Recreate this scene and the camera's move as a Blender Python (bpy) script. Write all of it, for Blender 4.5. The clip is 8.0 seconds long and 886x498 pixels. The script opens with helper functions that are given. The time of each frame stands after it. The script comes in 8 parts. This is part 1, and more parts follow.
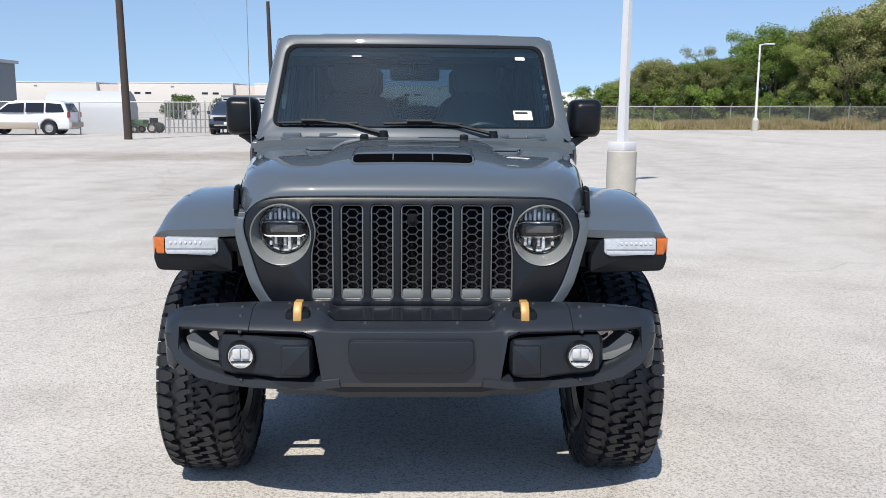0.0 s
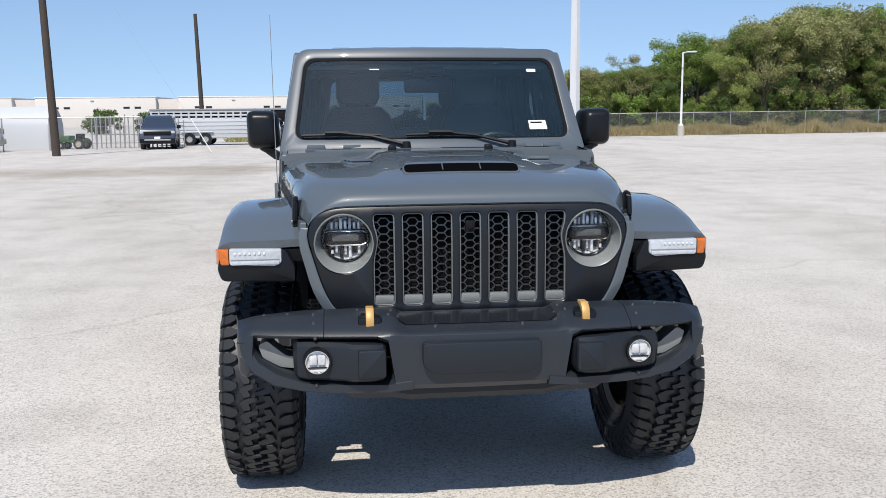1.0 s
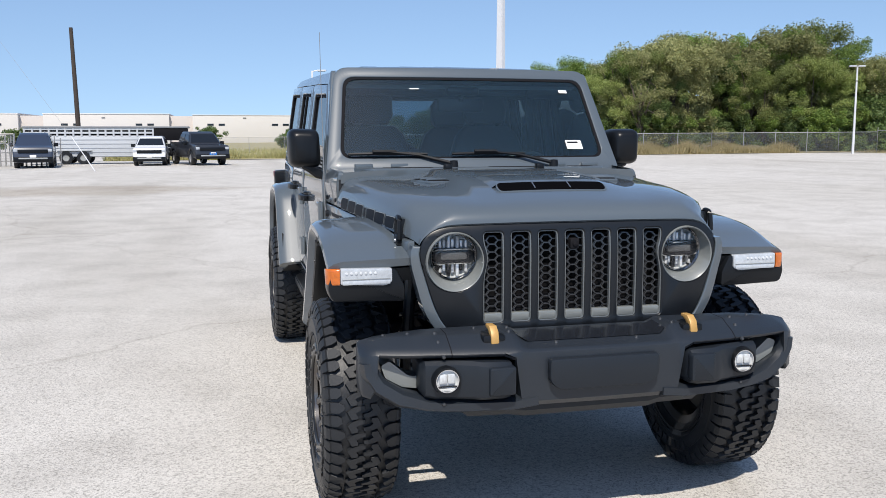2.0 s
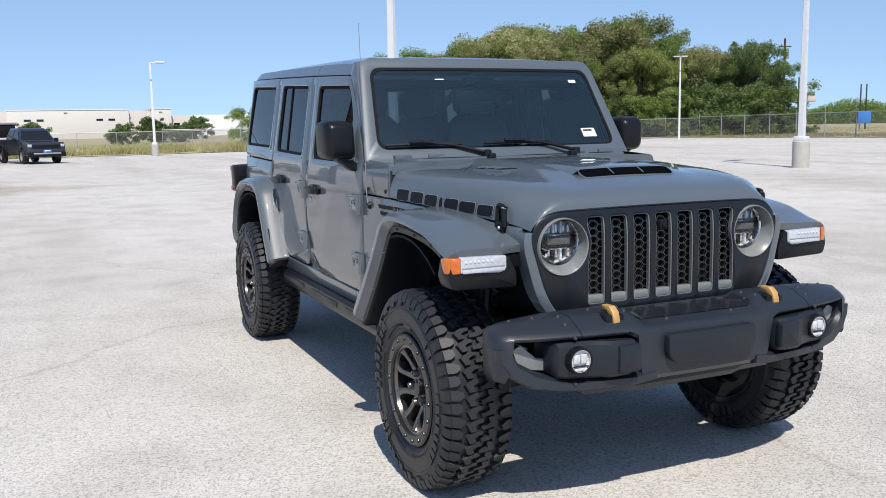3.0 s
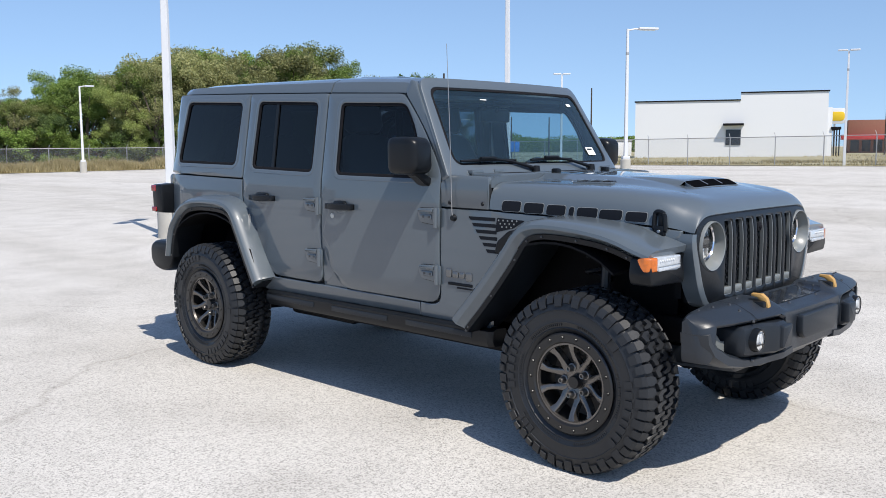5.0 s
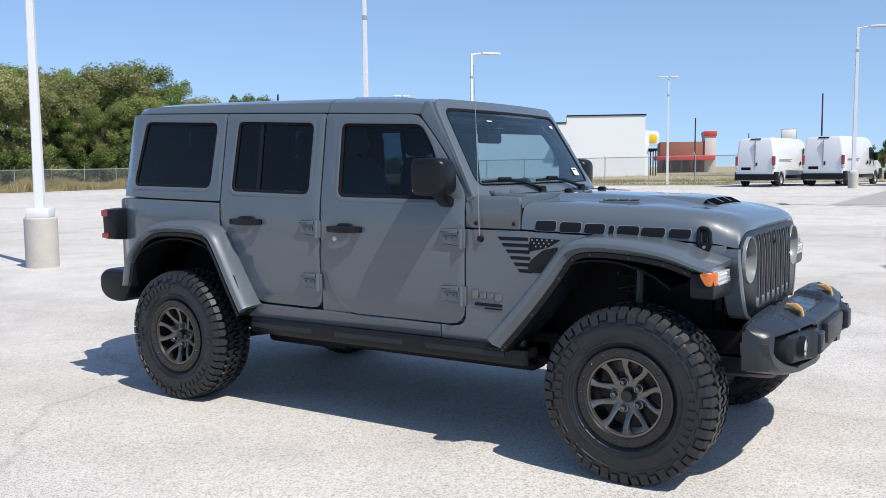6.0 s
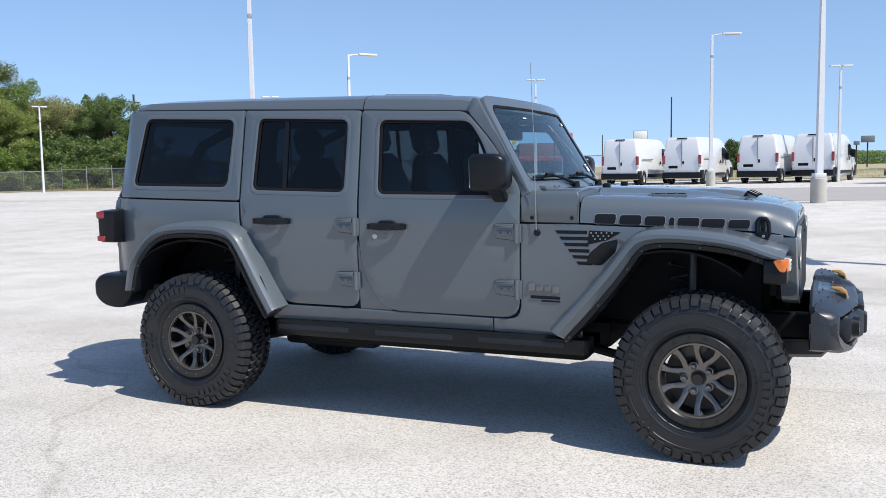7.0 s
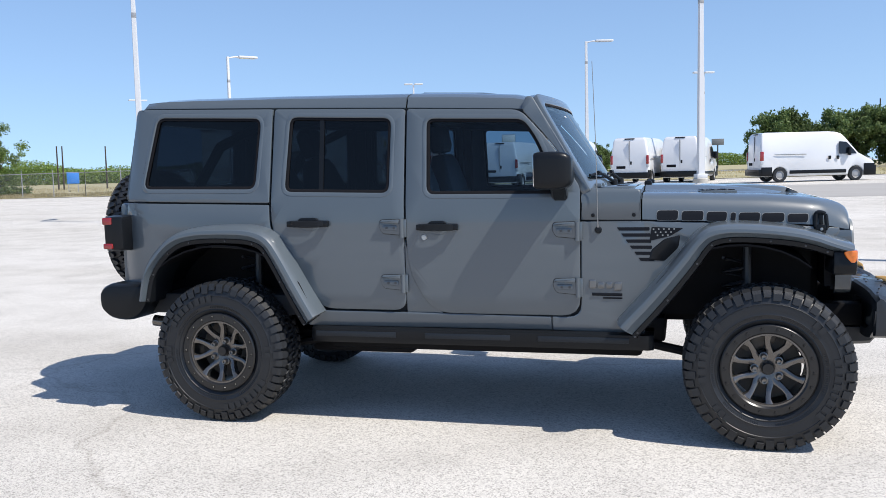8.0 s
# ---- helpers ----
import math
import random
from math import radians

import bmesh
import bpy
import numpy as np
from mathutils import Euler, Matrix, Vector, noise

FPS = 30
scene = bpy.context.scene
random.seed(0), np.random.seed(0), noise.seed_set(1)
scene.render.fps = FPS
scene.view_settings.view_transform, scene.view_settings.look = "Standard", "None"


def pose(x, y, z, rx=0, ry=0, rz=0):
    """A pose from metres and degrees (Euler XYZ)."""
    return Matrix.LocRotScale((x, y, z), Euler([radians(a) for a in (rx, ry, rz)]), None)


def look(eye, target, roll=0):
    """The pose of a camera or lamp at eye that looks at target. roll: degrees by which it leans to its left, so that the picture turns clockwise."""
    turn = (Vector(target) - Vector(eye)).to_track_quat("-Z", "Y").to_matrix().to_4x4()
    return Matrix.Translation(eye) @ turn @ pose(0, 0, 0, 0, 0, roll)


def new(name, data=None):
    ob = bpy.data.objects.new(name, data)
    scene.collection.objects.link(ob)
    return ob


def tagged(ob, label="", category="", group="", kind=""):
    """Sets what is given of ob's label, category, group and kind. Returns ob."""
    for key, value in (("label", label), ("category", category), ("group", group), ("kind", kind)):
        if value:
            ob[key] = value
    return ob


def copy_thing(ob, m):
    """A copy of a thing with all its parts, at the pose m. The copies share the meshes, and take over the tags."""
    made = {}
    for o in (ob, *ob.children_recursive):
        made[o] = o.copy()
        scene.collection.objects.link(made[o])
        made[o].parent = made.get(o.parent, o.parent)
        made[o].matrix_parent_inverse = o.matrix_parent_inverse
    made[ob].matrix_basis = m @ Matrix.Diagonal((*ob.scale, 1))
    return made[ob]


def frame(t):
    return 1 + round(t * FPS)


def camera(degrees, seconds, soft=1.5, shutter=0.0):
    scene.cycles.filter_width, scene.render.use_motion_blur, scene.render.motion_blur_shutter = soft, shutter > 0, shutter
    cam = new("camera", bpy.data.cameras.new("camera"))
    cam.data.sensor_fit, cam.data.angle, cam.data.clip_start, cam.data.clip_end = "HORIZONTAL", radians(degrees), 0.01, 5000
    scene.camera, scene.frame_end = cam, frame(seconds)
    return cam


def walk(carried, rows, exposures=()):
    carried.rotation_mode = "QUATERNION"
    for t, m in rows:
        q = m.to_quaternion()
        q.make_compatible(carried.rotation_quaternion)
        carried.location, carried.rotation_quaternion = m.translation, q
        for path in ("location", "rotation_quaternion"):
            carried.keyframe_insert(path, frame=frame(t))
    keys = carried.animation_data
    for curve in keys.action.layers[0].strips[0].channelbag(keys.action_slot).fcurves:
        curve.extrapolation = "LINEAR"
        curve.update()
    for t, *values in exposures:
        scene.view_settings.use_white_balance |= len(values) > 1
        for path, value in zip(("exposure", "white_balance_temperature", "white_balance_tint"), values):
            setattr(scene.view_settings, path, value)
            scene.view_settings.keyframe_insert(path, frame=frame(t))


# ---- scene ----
cam = camera(52.9, 8.0, soft=0.4)
PATH = [
    (0, (0.024, -3.574, 1.474), (0.078, -1.6, 1.155), 0.4),
    (0.5, (-0.099, -3.59, 1.473), (-0.036, -1.617, 1.151), 0.5),
    (1, (-0.451, -3.677, 1.478), (-0.24, -1.71, 1.181), -0.5),
    (1.5, (-0.838, -3.598, 1.461), (-0.483, -1.647, 1.199), 0.0),
    (1.7, (-1.015, -3.581, 1.482), (-0.617, -1.637, 1.226), 0.1),
    (2.8, (-2.065, -3.357, 1.466), (-1.31, -1.525, 1.192), -1.0),
    (3, (-2.262, -3.278, 1.482), (-1.443, -1.475, 1.205), -1.0),
    (3.5, (-2.787, -3.143, 1.477), (-1.787, -1.435, 1.195), -0.0),
    (4, (-3.234, -2.897, 1.459), (-2.087, -1.282, 1.184), -0.1),
    (4.5, (-3.677, -2.621, 1.453), (-2.375, -1.123, 1.206), -0.5),
    (5, (-4.103, -2.269, 1.454), (-2.668, -0.893, 1.227), -0.3),
    (5.2, (-4.236, -2.107, 1.46), (-2.74, -0.795, 1.252), -0.2),
    (6.5, (-4.984, -1.045, 1.453), (-3.232, -0.099, 1.267), -0.8),
    (7, (-5.233, -0.585, 1.441), (-3.411, 0.218, 1.259), -0.9),
    (7.5, (-5.394, -0.107, 1.426), (-3.516, 0.559, 1.245), -1.2),
    (8, (-5.503, 0.406, 1.432), (-3.58, 0.927, 1.254), -1.4),
]
walk(cam, [(t, look(eye, target, roll)) for t, eye, target, roll in PATH], [(0.0, 0.09, 6690, 9.8), (2.5, 0.11, 6610, 9.8), (4.5, 0.18, 6550, 9.8), (6.5, 0.25, 6510, 9.8), (8.0, 0.30, 6510, 9.8)])

# ---- world, sun ----
SUN_TO = Vector((0.21, 0.68, -1.0)).normalized()
world = bpy.data.worlds.new("world")
scene.world = world
world.use_nodes = True
wn = world.node_tree
sky = wn.nodes.new("ShaderNodeTexSky")
sky.sky_type = "NISHITA"
sky.sun_disc = False
sky.sun_elevation = math.asin(-SUN_TO.z)
sky.sun_rotation = math.atan2(-SUN_TO.x, -SUN_TO.y)
sky.air_density = 1.0
sky.altitude = 0.0
sky.dust_density = 0.3
sky.ozone_density = 5.0
wn.nodes["Background"].inputs["Strength"].default_value = 0.148
# a dry day: the band at the horizon is as even as the sky just above it
wtc, wmap = wn.nodes.new("ShaderNodeTexCoord"), wn.nodes.new("ShaderNodeMapping")
wmap.inputs["Location"].default_value = (0, 0, 0.122)
wmap.inputs["Scale"].default_value = (1, 1, 0.75)
wn.links.new(wtc.outputs["Generated"], wmap.inputs["Vector"])
wn.links.new(wmap.outputs[0], sky.inputs["Vector"])
whum = wn.nodes.new("ShaderNodeMix")
whum.data_type, whum.blend_type = "RGBA", "MULTIPLY"
whum.inputs["Factor"].default_value = 1.0
whum.inputs["B"].default_value = (1.045, 0.99, 0.965, 1)
wn.links.new(sky.outputs[0], whum.inputs["A"])
wn.links.new(whum.outputs["Result"], wn.nodes["Background"].inputs["Color"])
sun = new("sun", bpy.data.lights.new("sun", "SUN"))
sun.data.energy = 4.75
sun.data.angle = radians(0.53)
sun.data.color = (1.0, 0.94, 0.86)
sun.rotation_mode = "QUATERNION"
sun.rotation_quaternion = SUN_TO.to_track_quat("-Z", "Y")
scene.view_settings.exposure = 0.0


# ---- materials ----
def node_mat(name):
    m = bpy.data.materials.new(name)
    m.use_nodes = True
    t = m.node_tree
    return m, t, t.nodes["Principled BSDF"]


def mat(name, col, rough=0.5, metal=0.0, var=0.12, scale=6.0, fine=60.0, bump=0.0, coat=0.0, spec=0.5, alt=None, obj_random=0.0, coat_ior=1.5):
    """A surface with two scales of variation in tone and a fine relief."""
    m, t, b = node_mat(name)
    n, l = t.nodes, t.links
    tc = n.new("ShaderNodeTexCoord")
    big, small = n.new("ShaderNodeTexNoise"), n.new("ShaderNodeTexNoise")
    big.inputs["Scale"].default_value, small.inputs["Scale"].default_value = scale, fine
    big.inputs["Detail"].default_value, small.inputs["Detail"].default_value = 4.0, 3.0
    l.new(tc.outputs["Object"], big.inputs["Vector"])
    l.new(tc.outputs["Object"], small.inputs["Vector"])
    mix = n.new("ShaderNodeMix")
    mix.data_type = "RGBA"
    lo = tuple(c * (1 - var) for c in col)
    hi = alt or tuple(min(1, c * (1 + var)) for c in col)
    mix.inputs["A"].default_value, mix.inputs["B"].default_value = (*lo, 1), (*hi, 1)
    half = n.new("ShaderNodeMath")
    half.operation = "MULTIPLY_ADD"
    half.inputs[1].default_value, half.inputs[2].default_value = 0.4, 0.0
    l.new(small.outputs["Fac"], half.inputs[0])
    add = n.new("ShaderNodeMath")
    add.operation = "MULTIPLY_ADD"
    add.inputs[1].default_value = 0.6
    l.new(big.outputs["Fac"], add.inputs[0])
    l.new(half.outputs[0], add.inputs[2])
    l.new(add.outputs[0], mix.inputs["Factor"])
    out = mix.outputs["Result"]
    if obj_random:
        info, hsv, mr = n.new("ShaderNodeObjectInfo"), n.new("ShaderNodeHueSaturation"), n.new("ShaderNodeMapRange")
        mr.inputs["To Min"].default_value, mr.inputs["To Max"].default_value = 1 - obj_random, 1 + obj_random
        l.new(info.outputs["Random"], mr.inputs["Value"])
        l.new(mr.outputs[0], hsv.inputs["Value"])
        l.new(out, hsv.inputs["Color"])
        out = hsv.outputs[0]
    l.new(out, b.inputs["Base Color"])
    b.inputs["Roughness"].default_value = rough
    b.inputs["Metallic"].default_value = metal
    b.inputs["Specular IOR Level"].default_value = spec
    b.inputs["Coat Weight"].default_value = coat
    b.inputs["Coat Roughness"].default_value = 0.02
    b.inputs["Coat IOR"].default_value = coat_ior
    if bump:
        bp = n.new("ShaderNodeBump")
        bp.inputs["Strength"].default_value = min(1.0, bump)
        bp.inputs["Distance"].default_value = 0.004
        l.new(small.outputs["Fac"], bp.inputs["Height"])
        l.new(bp.outputs[0], b.inputs["Normal"])
    return m


def glass_mat(name, tint, ior=1.5, haze=0.0):
    """A thin pane: tinted see-through with a gloss that grows at grazing angles."""
    m, t, b = node_mat(name)
    n, l = t.nodes, t.links
    n.remove(b)
    tr, gl, fr, mx = n.new("ShaderNodeBsdfTransparent"), n.new("ShaderNodeBsdfGlossy"), n.new("ShaderNodeFresnel"), n.new("ShaderNodeMixShader")
    tr.inputs["Color"].default_value = (*tint, 1)
    gl.inputs["Roughness"].default_value = 0.004
    fr.inputs["IOR"].default_value = ior
    l.new(fr.outputs[0], mx.inputs[0])
    l.new(tr.outputs[0], mx.inputs[1])
    l.new(gl.outputs[0], mx.inputs[2])
    out = mx.outputs[0]
    if haze:
        # pale blue diffuse share: sky haze on the glass put into its colour
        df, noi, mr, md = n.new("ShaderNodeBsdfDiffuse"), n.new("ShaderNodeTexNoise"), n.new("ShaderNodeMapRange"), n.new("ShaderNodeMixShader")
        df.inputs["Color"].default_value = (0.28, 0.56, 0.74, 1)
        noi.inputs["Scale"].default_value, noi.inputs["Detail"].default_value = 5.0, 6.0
        mr.inputs["To Min"].default_value, mr.inputs["To Max"].default_value = haze * 0.5, haze * 1.5
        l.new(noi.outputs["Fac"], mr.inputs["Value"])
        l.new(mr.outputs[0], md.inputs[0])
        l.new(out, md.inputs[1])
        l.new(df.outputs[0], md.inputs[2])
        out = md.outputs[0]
    l.new(out, n["Material Output"].inputs["Surface"])
    return m


def lot_mat():
    """Pale worn asphalt: exposed aggregate, broad stains, hairline cracks."""
    m, t, b = node_mat("pale worn lot surface")
    n, l = t.nodes, t.links
    tc = n.new("ShaderNodeTexCoord")

    def tex(kind, scale, detail=4.0):
        x = n.new(kind)
        x.inputs["Scale"].default_value = scale
        if "Detail" in x.inputs:
            x.inputs["Detail"].default_value = detail
        l.new(tc.outputs["Object"], x.inputs["Vector"])
        return x

    def ramp(src, stops):
        r = n.new("ShaderNodeValToRGB")
        e = r.color_ramp.elements
        e[0].position, e[0].color = stops[0][0], (*stops[0][1], 1)
        e[1].position, e[1].color = stops[1][0], (*stops[1][1], 1)
        for p, c in stops[2:]:
            k = e.new(p)
            k.color = (*c, 1)
        l.new(src, r.inputs[0])
        return r.outputs[0]

    def mul(a, b_, f=1.0):
        x = n.new("ShaderNodeMix")
        x.data_type, x.blend_type = "RGBA", "MULTIPLY"
        x.inputs["Factor"].default_value = f
        l.new(a, x.inputs["A"])
        l.new(b_, x.inputs["B"])
        return x.outputs["Result"]

    def red(src):
        sp = n.new("ShaderNodeSeparateColor")
        l.new(src, sp.inputs[0])
        return sp.outputs[0]

    broad = tex("ShaderNodeTexNoise", 0.09, 6)
    mid = tex("ShaderNodeTexNoise", 1.3, 8)
    stone = tex("ShaderNodeTexVoronoi", 118)
    chip = tex("ShaderNodeTexVoronoi", 270)
    pits = tex("ShaderNodeTexNoise", 46, 5)
    pits.inputs["Roughness"].default_value = 0.8
    # pebbles of mixed tone bedded in pale fines
    base = ramp(red(stone.outputs["Color"]), [(0.06, LOT_DARK), (0.97, LOT_LIGHT), (0.22, LOT_MID), (0.55, LOT_PALE)])
    tone0 = ramp(red(chip.outputs["Color"]), [(0.03, (0.55, 0.55, 0.555)), (0.97, (1.06, 1.06, 1.06))])
    tone1 = ramp(broad.outputs["Fac"], [(0.34, (0.90, 0.895, 0.88)), (0.62, (1, 1, 1))])
    tone2 = ramp(mid.outputs["Fac"], [(0.30, (0.84, 0.835, 0.83)), (0.56, (1, 1, 1))])
    tone3 = ramp(pits.outputs["Fac"], [(0.29, (0.68, 0.68, 0.685)), (0.42, (1, 1, 1))])
    base = mul(base, tone0)
    warp = n.new("ShaderNodeMapping")
    warp.inputs["Scale"].default_value = (0.30, 0.05, 1)
    warp.inputs["Rotation"].default_value = (0, 0, 0.9)
    l.new(tc.outputs["Object"], warp.inputs["Vector"])
    streak = n.new("ShaderNodeTexNoise")
    streak.inputs["Scale"].default_value, streak.inputs["Detail"].default_value = 1.0, 7.0
    l.new(warp.outputs[0], streak.inputs["Vector"])
    tone4 = ramp(streak.outputs["Fac"], [(0.34, (0.84, 0.83, 0.81)), (0.50, (1, 1, 1))])
    # a band of brown dirt carried across the lot by tyres
    sxyz = n.new("ShaderNodeSeparateXYZ")
    l.new(tc.outputs["Object"], sxyz.inputs[0])
    drift = tex("ShaderNodeTexNoise", 0.22, 6)

    def calc(op, a, b_):
        x = n.new("ShaderNodeMath")
        x.operation = op
        for k, v in enumerate((a, b_)):
            if isinstance(v, (int, float)):
                x.inputs[k].default_value = v
            else:
                l.new(v, x.inputs[k])
        return x.outputs[0]
    off = calc("ADD", calc("SUBTRACT", sxyz.outputs["Y"], 20.3), calc("MULTIPLY", drift.outputs["Fac"], -6.0))
    reach = calc("ADD", calc("ABSOLUTE", off, 0.0), calc("MULTIPLY", calc("MAXIMUM", calc("ADD", sxyz.outputs["X"], 3.0), 0.0), 0.8))
    tone6 = ramp(calc("MULTIPLY", reach, 0.1), [(0.13, (0.80, 0.765, 0.72)), (0.30, (1, 1, 1))])
    # hairline cracks
    wob, addv = tex("ShaderNodeTexNoise", 0.8, 6), n.new("ShaderNodeVectorMath")
    addv.operation = "MULTIPLY_ADD"
    addv.inputs[1].default_value = (1.3, 1.3, 0)
    l.new(wob.outputs["Color"], addv.inputs[0])
    l.new(tc.outputs["Object"], addv.inputs[2])
    crack = n.new("ShaderNodeTexVoronoi")
    crack.feature = "DISTANCE_TO_EDGE"
    crack.inputs["Scale"].default_value = 0.14
    l.new(addv.outputs[0], crack.inputs["Vector"])
    tone5 = ramp(crack.outputs["Distance"], [(0.0005, (0.83, 0.82, 0.81)), (0.0020, (1, 1, 1))])
    col = mul(mul(mul(mul(mul(mul(base, tone1), tone2), tone3), tone4), tone5), tone6)
    l.new(col, b.inputs["Base Color"])
    b.inputs["Roughness"].default_value = 0.86
    b.inputs["Specular IOR Level"].default_value = 0.25
    bp = n.new("ShaderNodeBump")
    bp.inputs["Strength"].default_value, bp.inputs["Distance"].default_value = 0.35, 0.004
    l.new(stone.outputs["Distance"], bp.inputs["Height"])
    l.new(bp.outputs[0], b.inputs["Normal"])
    return m


LOT_DARK, LOT_MID, LOT_PALE, LOT_LIGHT = (0.135, 0.130, 0.121), (0.286, 0.275, 0.256), (0.389, 0.374, 0.348), (0.615, 0.592, 0.553)
LOT = lot_mat()
PAINT = mat("grey gloss paint", (0.080, 0.098, 0.113), 0.38, var=0.015, scale=1.5, fine=900, coat=1.0, spec=0.25, coat_ior=1.52)
SATIN = mat("satin charcoal plastic", (0.0135, 0.0172, 0.0225), 0.40, var=0.12, fine=300, bump=0.05, spec=0.3)
TRAY = mat("glossy black tray plastic", (0.012, 0.014, 0.018), 0.16, var=0.1, fine=300, spec=0.5)
STEEL = mat("textured black steel", (0.0155, 0.0198, 0.026), 0.36, var=0.15, fine=500, bump=0.10, spec=0.5)
VOID = mat("near-black intake shade", (0.002, 0.002, 0.0025), 0.9, var=0.05, spec=0.03)
GRILLEM = mat("dark satin grille plastic", (0.0085, 0.0105, 0.0135), 0.34, var=0.12, fine=300, bump=0.05, spec=0.32)
MESHM = mat("glossy black mesh plastic", (0.020, 0.023, 0.028), 0.22, var=0.15, fine=200, spec=0.6)
WIPERM = mat("matt black wiper plastic", (0.007, 0.0085, 0.011), 0.5, var=0.1, spec=0.2)
BLACK = mat("black plastic", (0.0075, 0.0088, 0.0108), 0.32, var=0.2, fine=300, bump=0.06, spec=0.22)
DARK = mat("dark underbody", (0.006, 0.006, 0.007), 0.6, var=0.4, scale=9, fine=80, spec=0.12)
RUBBER = mat("black rubber", (0.0068, 0.0082, 0.0108), 0.46, var=0.35, scale=14, fine=160, bump=0.22, spec=0.5)
TREADM = mat("worn tread rubber", (0.0125, 0.014, 0.0165), 0.52, var=0.4, scale=20, fine=160, bump=0.2, spec=0.45)
RINGBOLT = mat("dark ring bolt metal", (0.075, 0.077, 0.08), 0.4, 0.6, var=0.1)
RIM = mat("dark bronze metal", (0.150, 0.140, 0.132), 0.22, 0.8, var=0.1, fine=200)
DISCM = mat("dusty brake metal", (0.10, 0.088, 0.075), 0.6, 0.25, var=0.25, scale=20, fine=90)
NUTM = mat("dark lug nut metal", (0.20, 0.19, 0.18), 0.28, 0.85, var=0.1)
RINGM = mat("black wheel ring", (0.016, 0.0155, 0.0155), 0.30, 0.2, var=0.1, fine=200)
CHROME = mat("bright metal", (0.75, 0.75, 0.76), 0.12, 1.0, var=0.03)
BOLT = mat("grey bolt metal", (0.42, 0.42, 0.42), 0.35, 0.9, var=0.1)
SILVER = mat("silver grey trim", (0.33, 0.345, 0.345), 0.38, 0.15, var=0.04)
GOLD = mat("bronze gold hook paint", (0.46, 0.27, 0.085), 0.45, 0.1, var=0.12, fine=150)
AMBER = mat("amber lens", (0.52, 0.115, 0.002), 0.12, var=0.45, scale=60, coat=1)
REDLENS = mat("red lens", (0.25, 0.008, 0.008), 0.15, var=0.1, coat=1)
FOGL = mat("silvered lamp bowl", (0.60, 0.62, 0.64), 0.28, 0.05, var=0.45, scale=45, fine=120)
SLOTM = mat("grey slot bezel plastic", (0.105, 0.115, 0.118), 0.34, var=0.03, coat=0.6)
BEZEL = mat("grey lamp bezel", (0.17, 0.182, 0.178), 0.35, var=0.03, coat=0.6)
LENS = mat("white lamp lens", (0.43, 0.46, 0.49), 0.10, var=0.42, scale=60, fine=200, coat=1)
LAMPDARK = mat("dark lamp plastic", (0.010, 0.012, 0.017), 0.35, var=0.3, scale=30, spec=0.15)
DARKLENS = mat("smoked projector lens", (0.085, 0.089, 0.094), 0.2, var=0.6, scale=70, fine=200, spec=0.3)
MIRRORM = mat("mirror", (0.8, 0.8, 0.82), 0.02, 1.0, var=0.0)
SEAT = mat("black seat leather", (0.024, 0.027, 0.031), 0.55, var=0.2, fine=200, bump=0.1)
TRIMD = mat("black interior trim", (0.022, 0.024, 0.027), 0.6, var=0.2, spec=0.2)
HEADLINER = mat("grey headliner", (0.24, 0.25, 0.26), 0.9, var=0.08)
PAPER = mat("white paper sticker", (0.8, 0.8, 0.78), 0.6, var=0.02)
INK = mat("black ink", (0.010, 0.010, 0.012), 0.8, var=0.05, spec=0.1)
BOWL = mat("chromed lamp bowl", (0.74, 0.78, 0.84), 0.20, 0.3, var=0.25, scale=30, fine=60)
GLASS = glass_mat("tinted window glass", (0.36, 0.46, 0.54), 1.40)
PRIVACY = glass_mat("privacy window glass", (0.075, 0.105, 0.135), 1.40)
CLEAR = glass_mat("clear lamp cover", (0.94, 0.95, 0.96), 1.5)
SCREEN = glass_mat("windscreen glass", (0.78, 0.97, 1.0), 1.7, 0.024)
GALVW = mat("grey whip steel", (0.30, 0.30, 0.30), 0.4, 0.6)
DECAL = mat("dark vinyl decal", (0.007, 0.0085, 0.012), 0.55, var=0.1, fine=200, spec=0.15)
DECALEDGE = mat("pale vinyl decal edge", (0.20, 0.21, 0.21), 0.4, var=0.05)
EMBLEM = mat("dark grey emblem metal", (0.155, 0.158, 0.16), 0.26, 0.7, var=0.1)


# ---- mesh helpers ----
def finish(name, bm, material, sharp=35):
    bmesh.ops.remove_doubles(bm, verts=bm.verts, dist=1e-6)
    me = bpy.data.meshes.new(name)
    bm.to_mesh(me)
    bm.free()
    me.materials.append(material)
    me.polygons.foreach_set("use_smooth", [True] * len(me.polygons))
    me.set_sharp_from_angle(angle=radians(sharp))
    return me


def part(name, bm, material, parent, label="", sharp=35):
    ob = new(name, finish(name, bm, material, sharp))
    if parent:
        ob.parent = parent
    if label:
        ob["label"] = label
    return ob


def outward(bm, way):
    """Turns an open sheet so that its faces look along the given way."""
    bm.normal_update()
    if sum(f.normal.dot(Vector(way)) * f.calc_area() for f in bm.faces) < 0:
        bmesh.ops.reverse_faces(bm, faces=bm.faces[:])


def thing(name, label, category, group="", kind="", loc=(0, 0, 0), turn=0.0):
    ob = new(name)
    ob.empty_display_size = 0.2
    ob.location = loc
    ob.rotation_euler = (0, 0, radians(turn))
    return tagged(ob, label, category, group, kind)


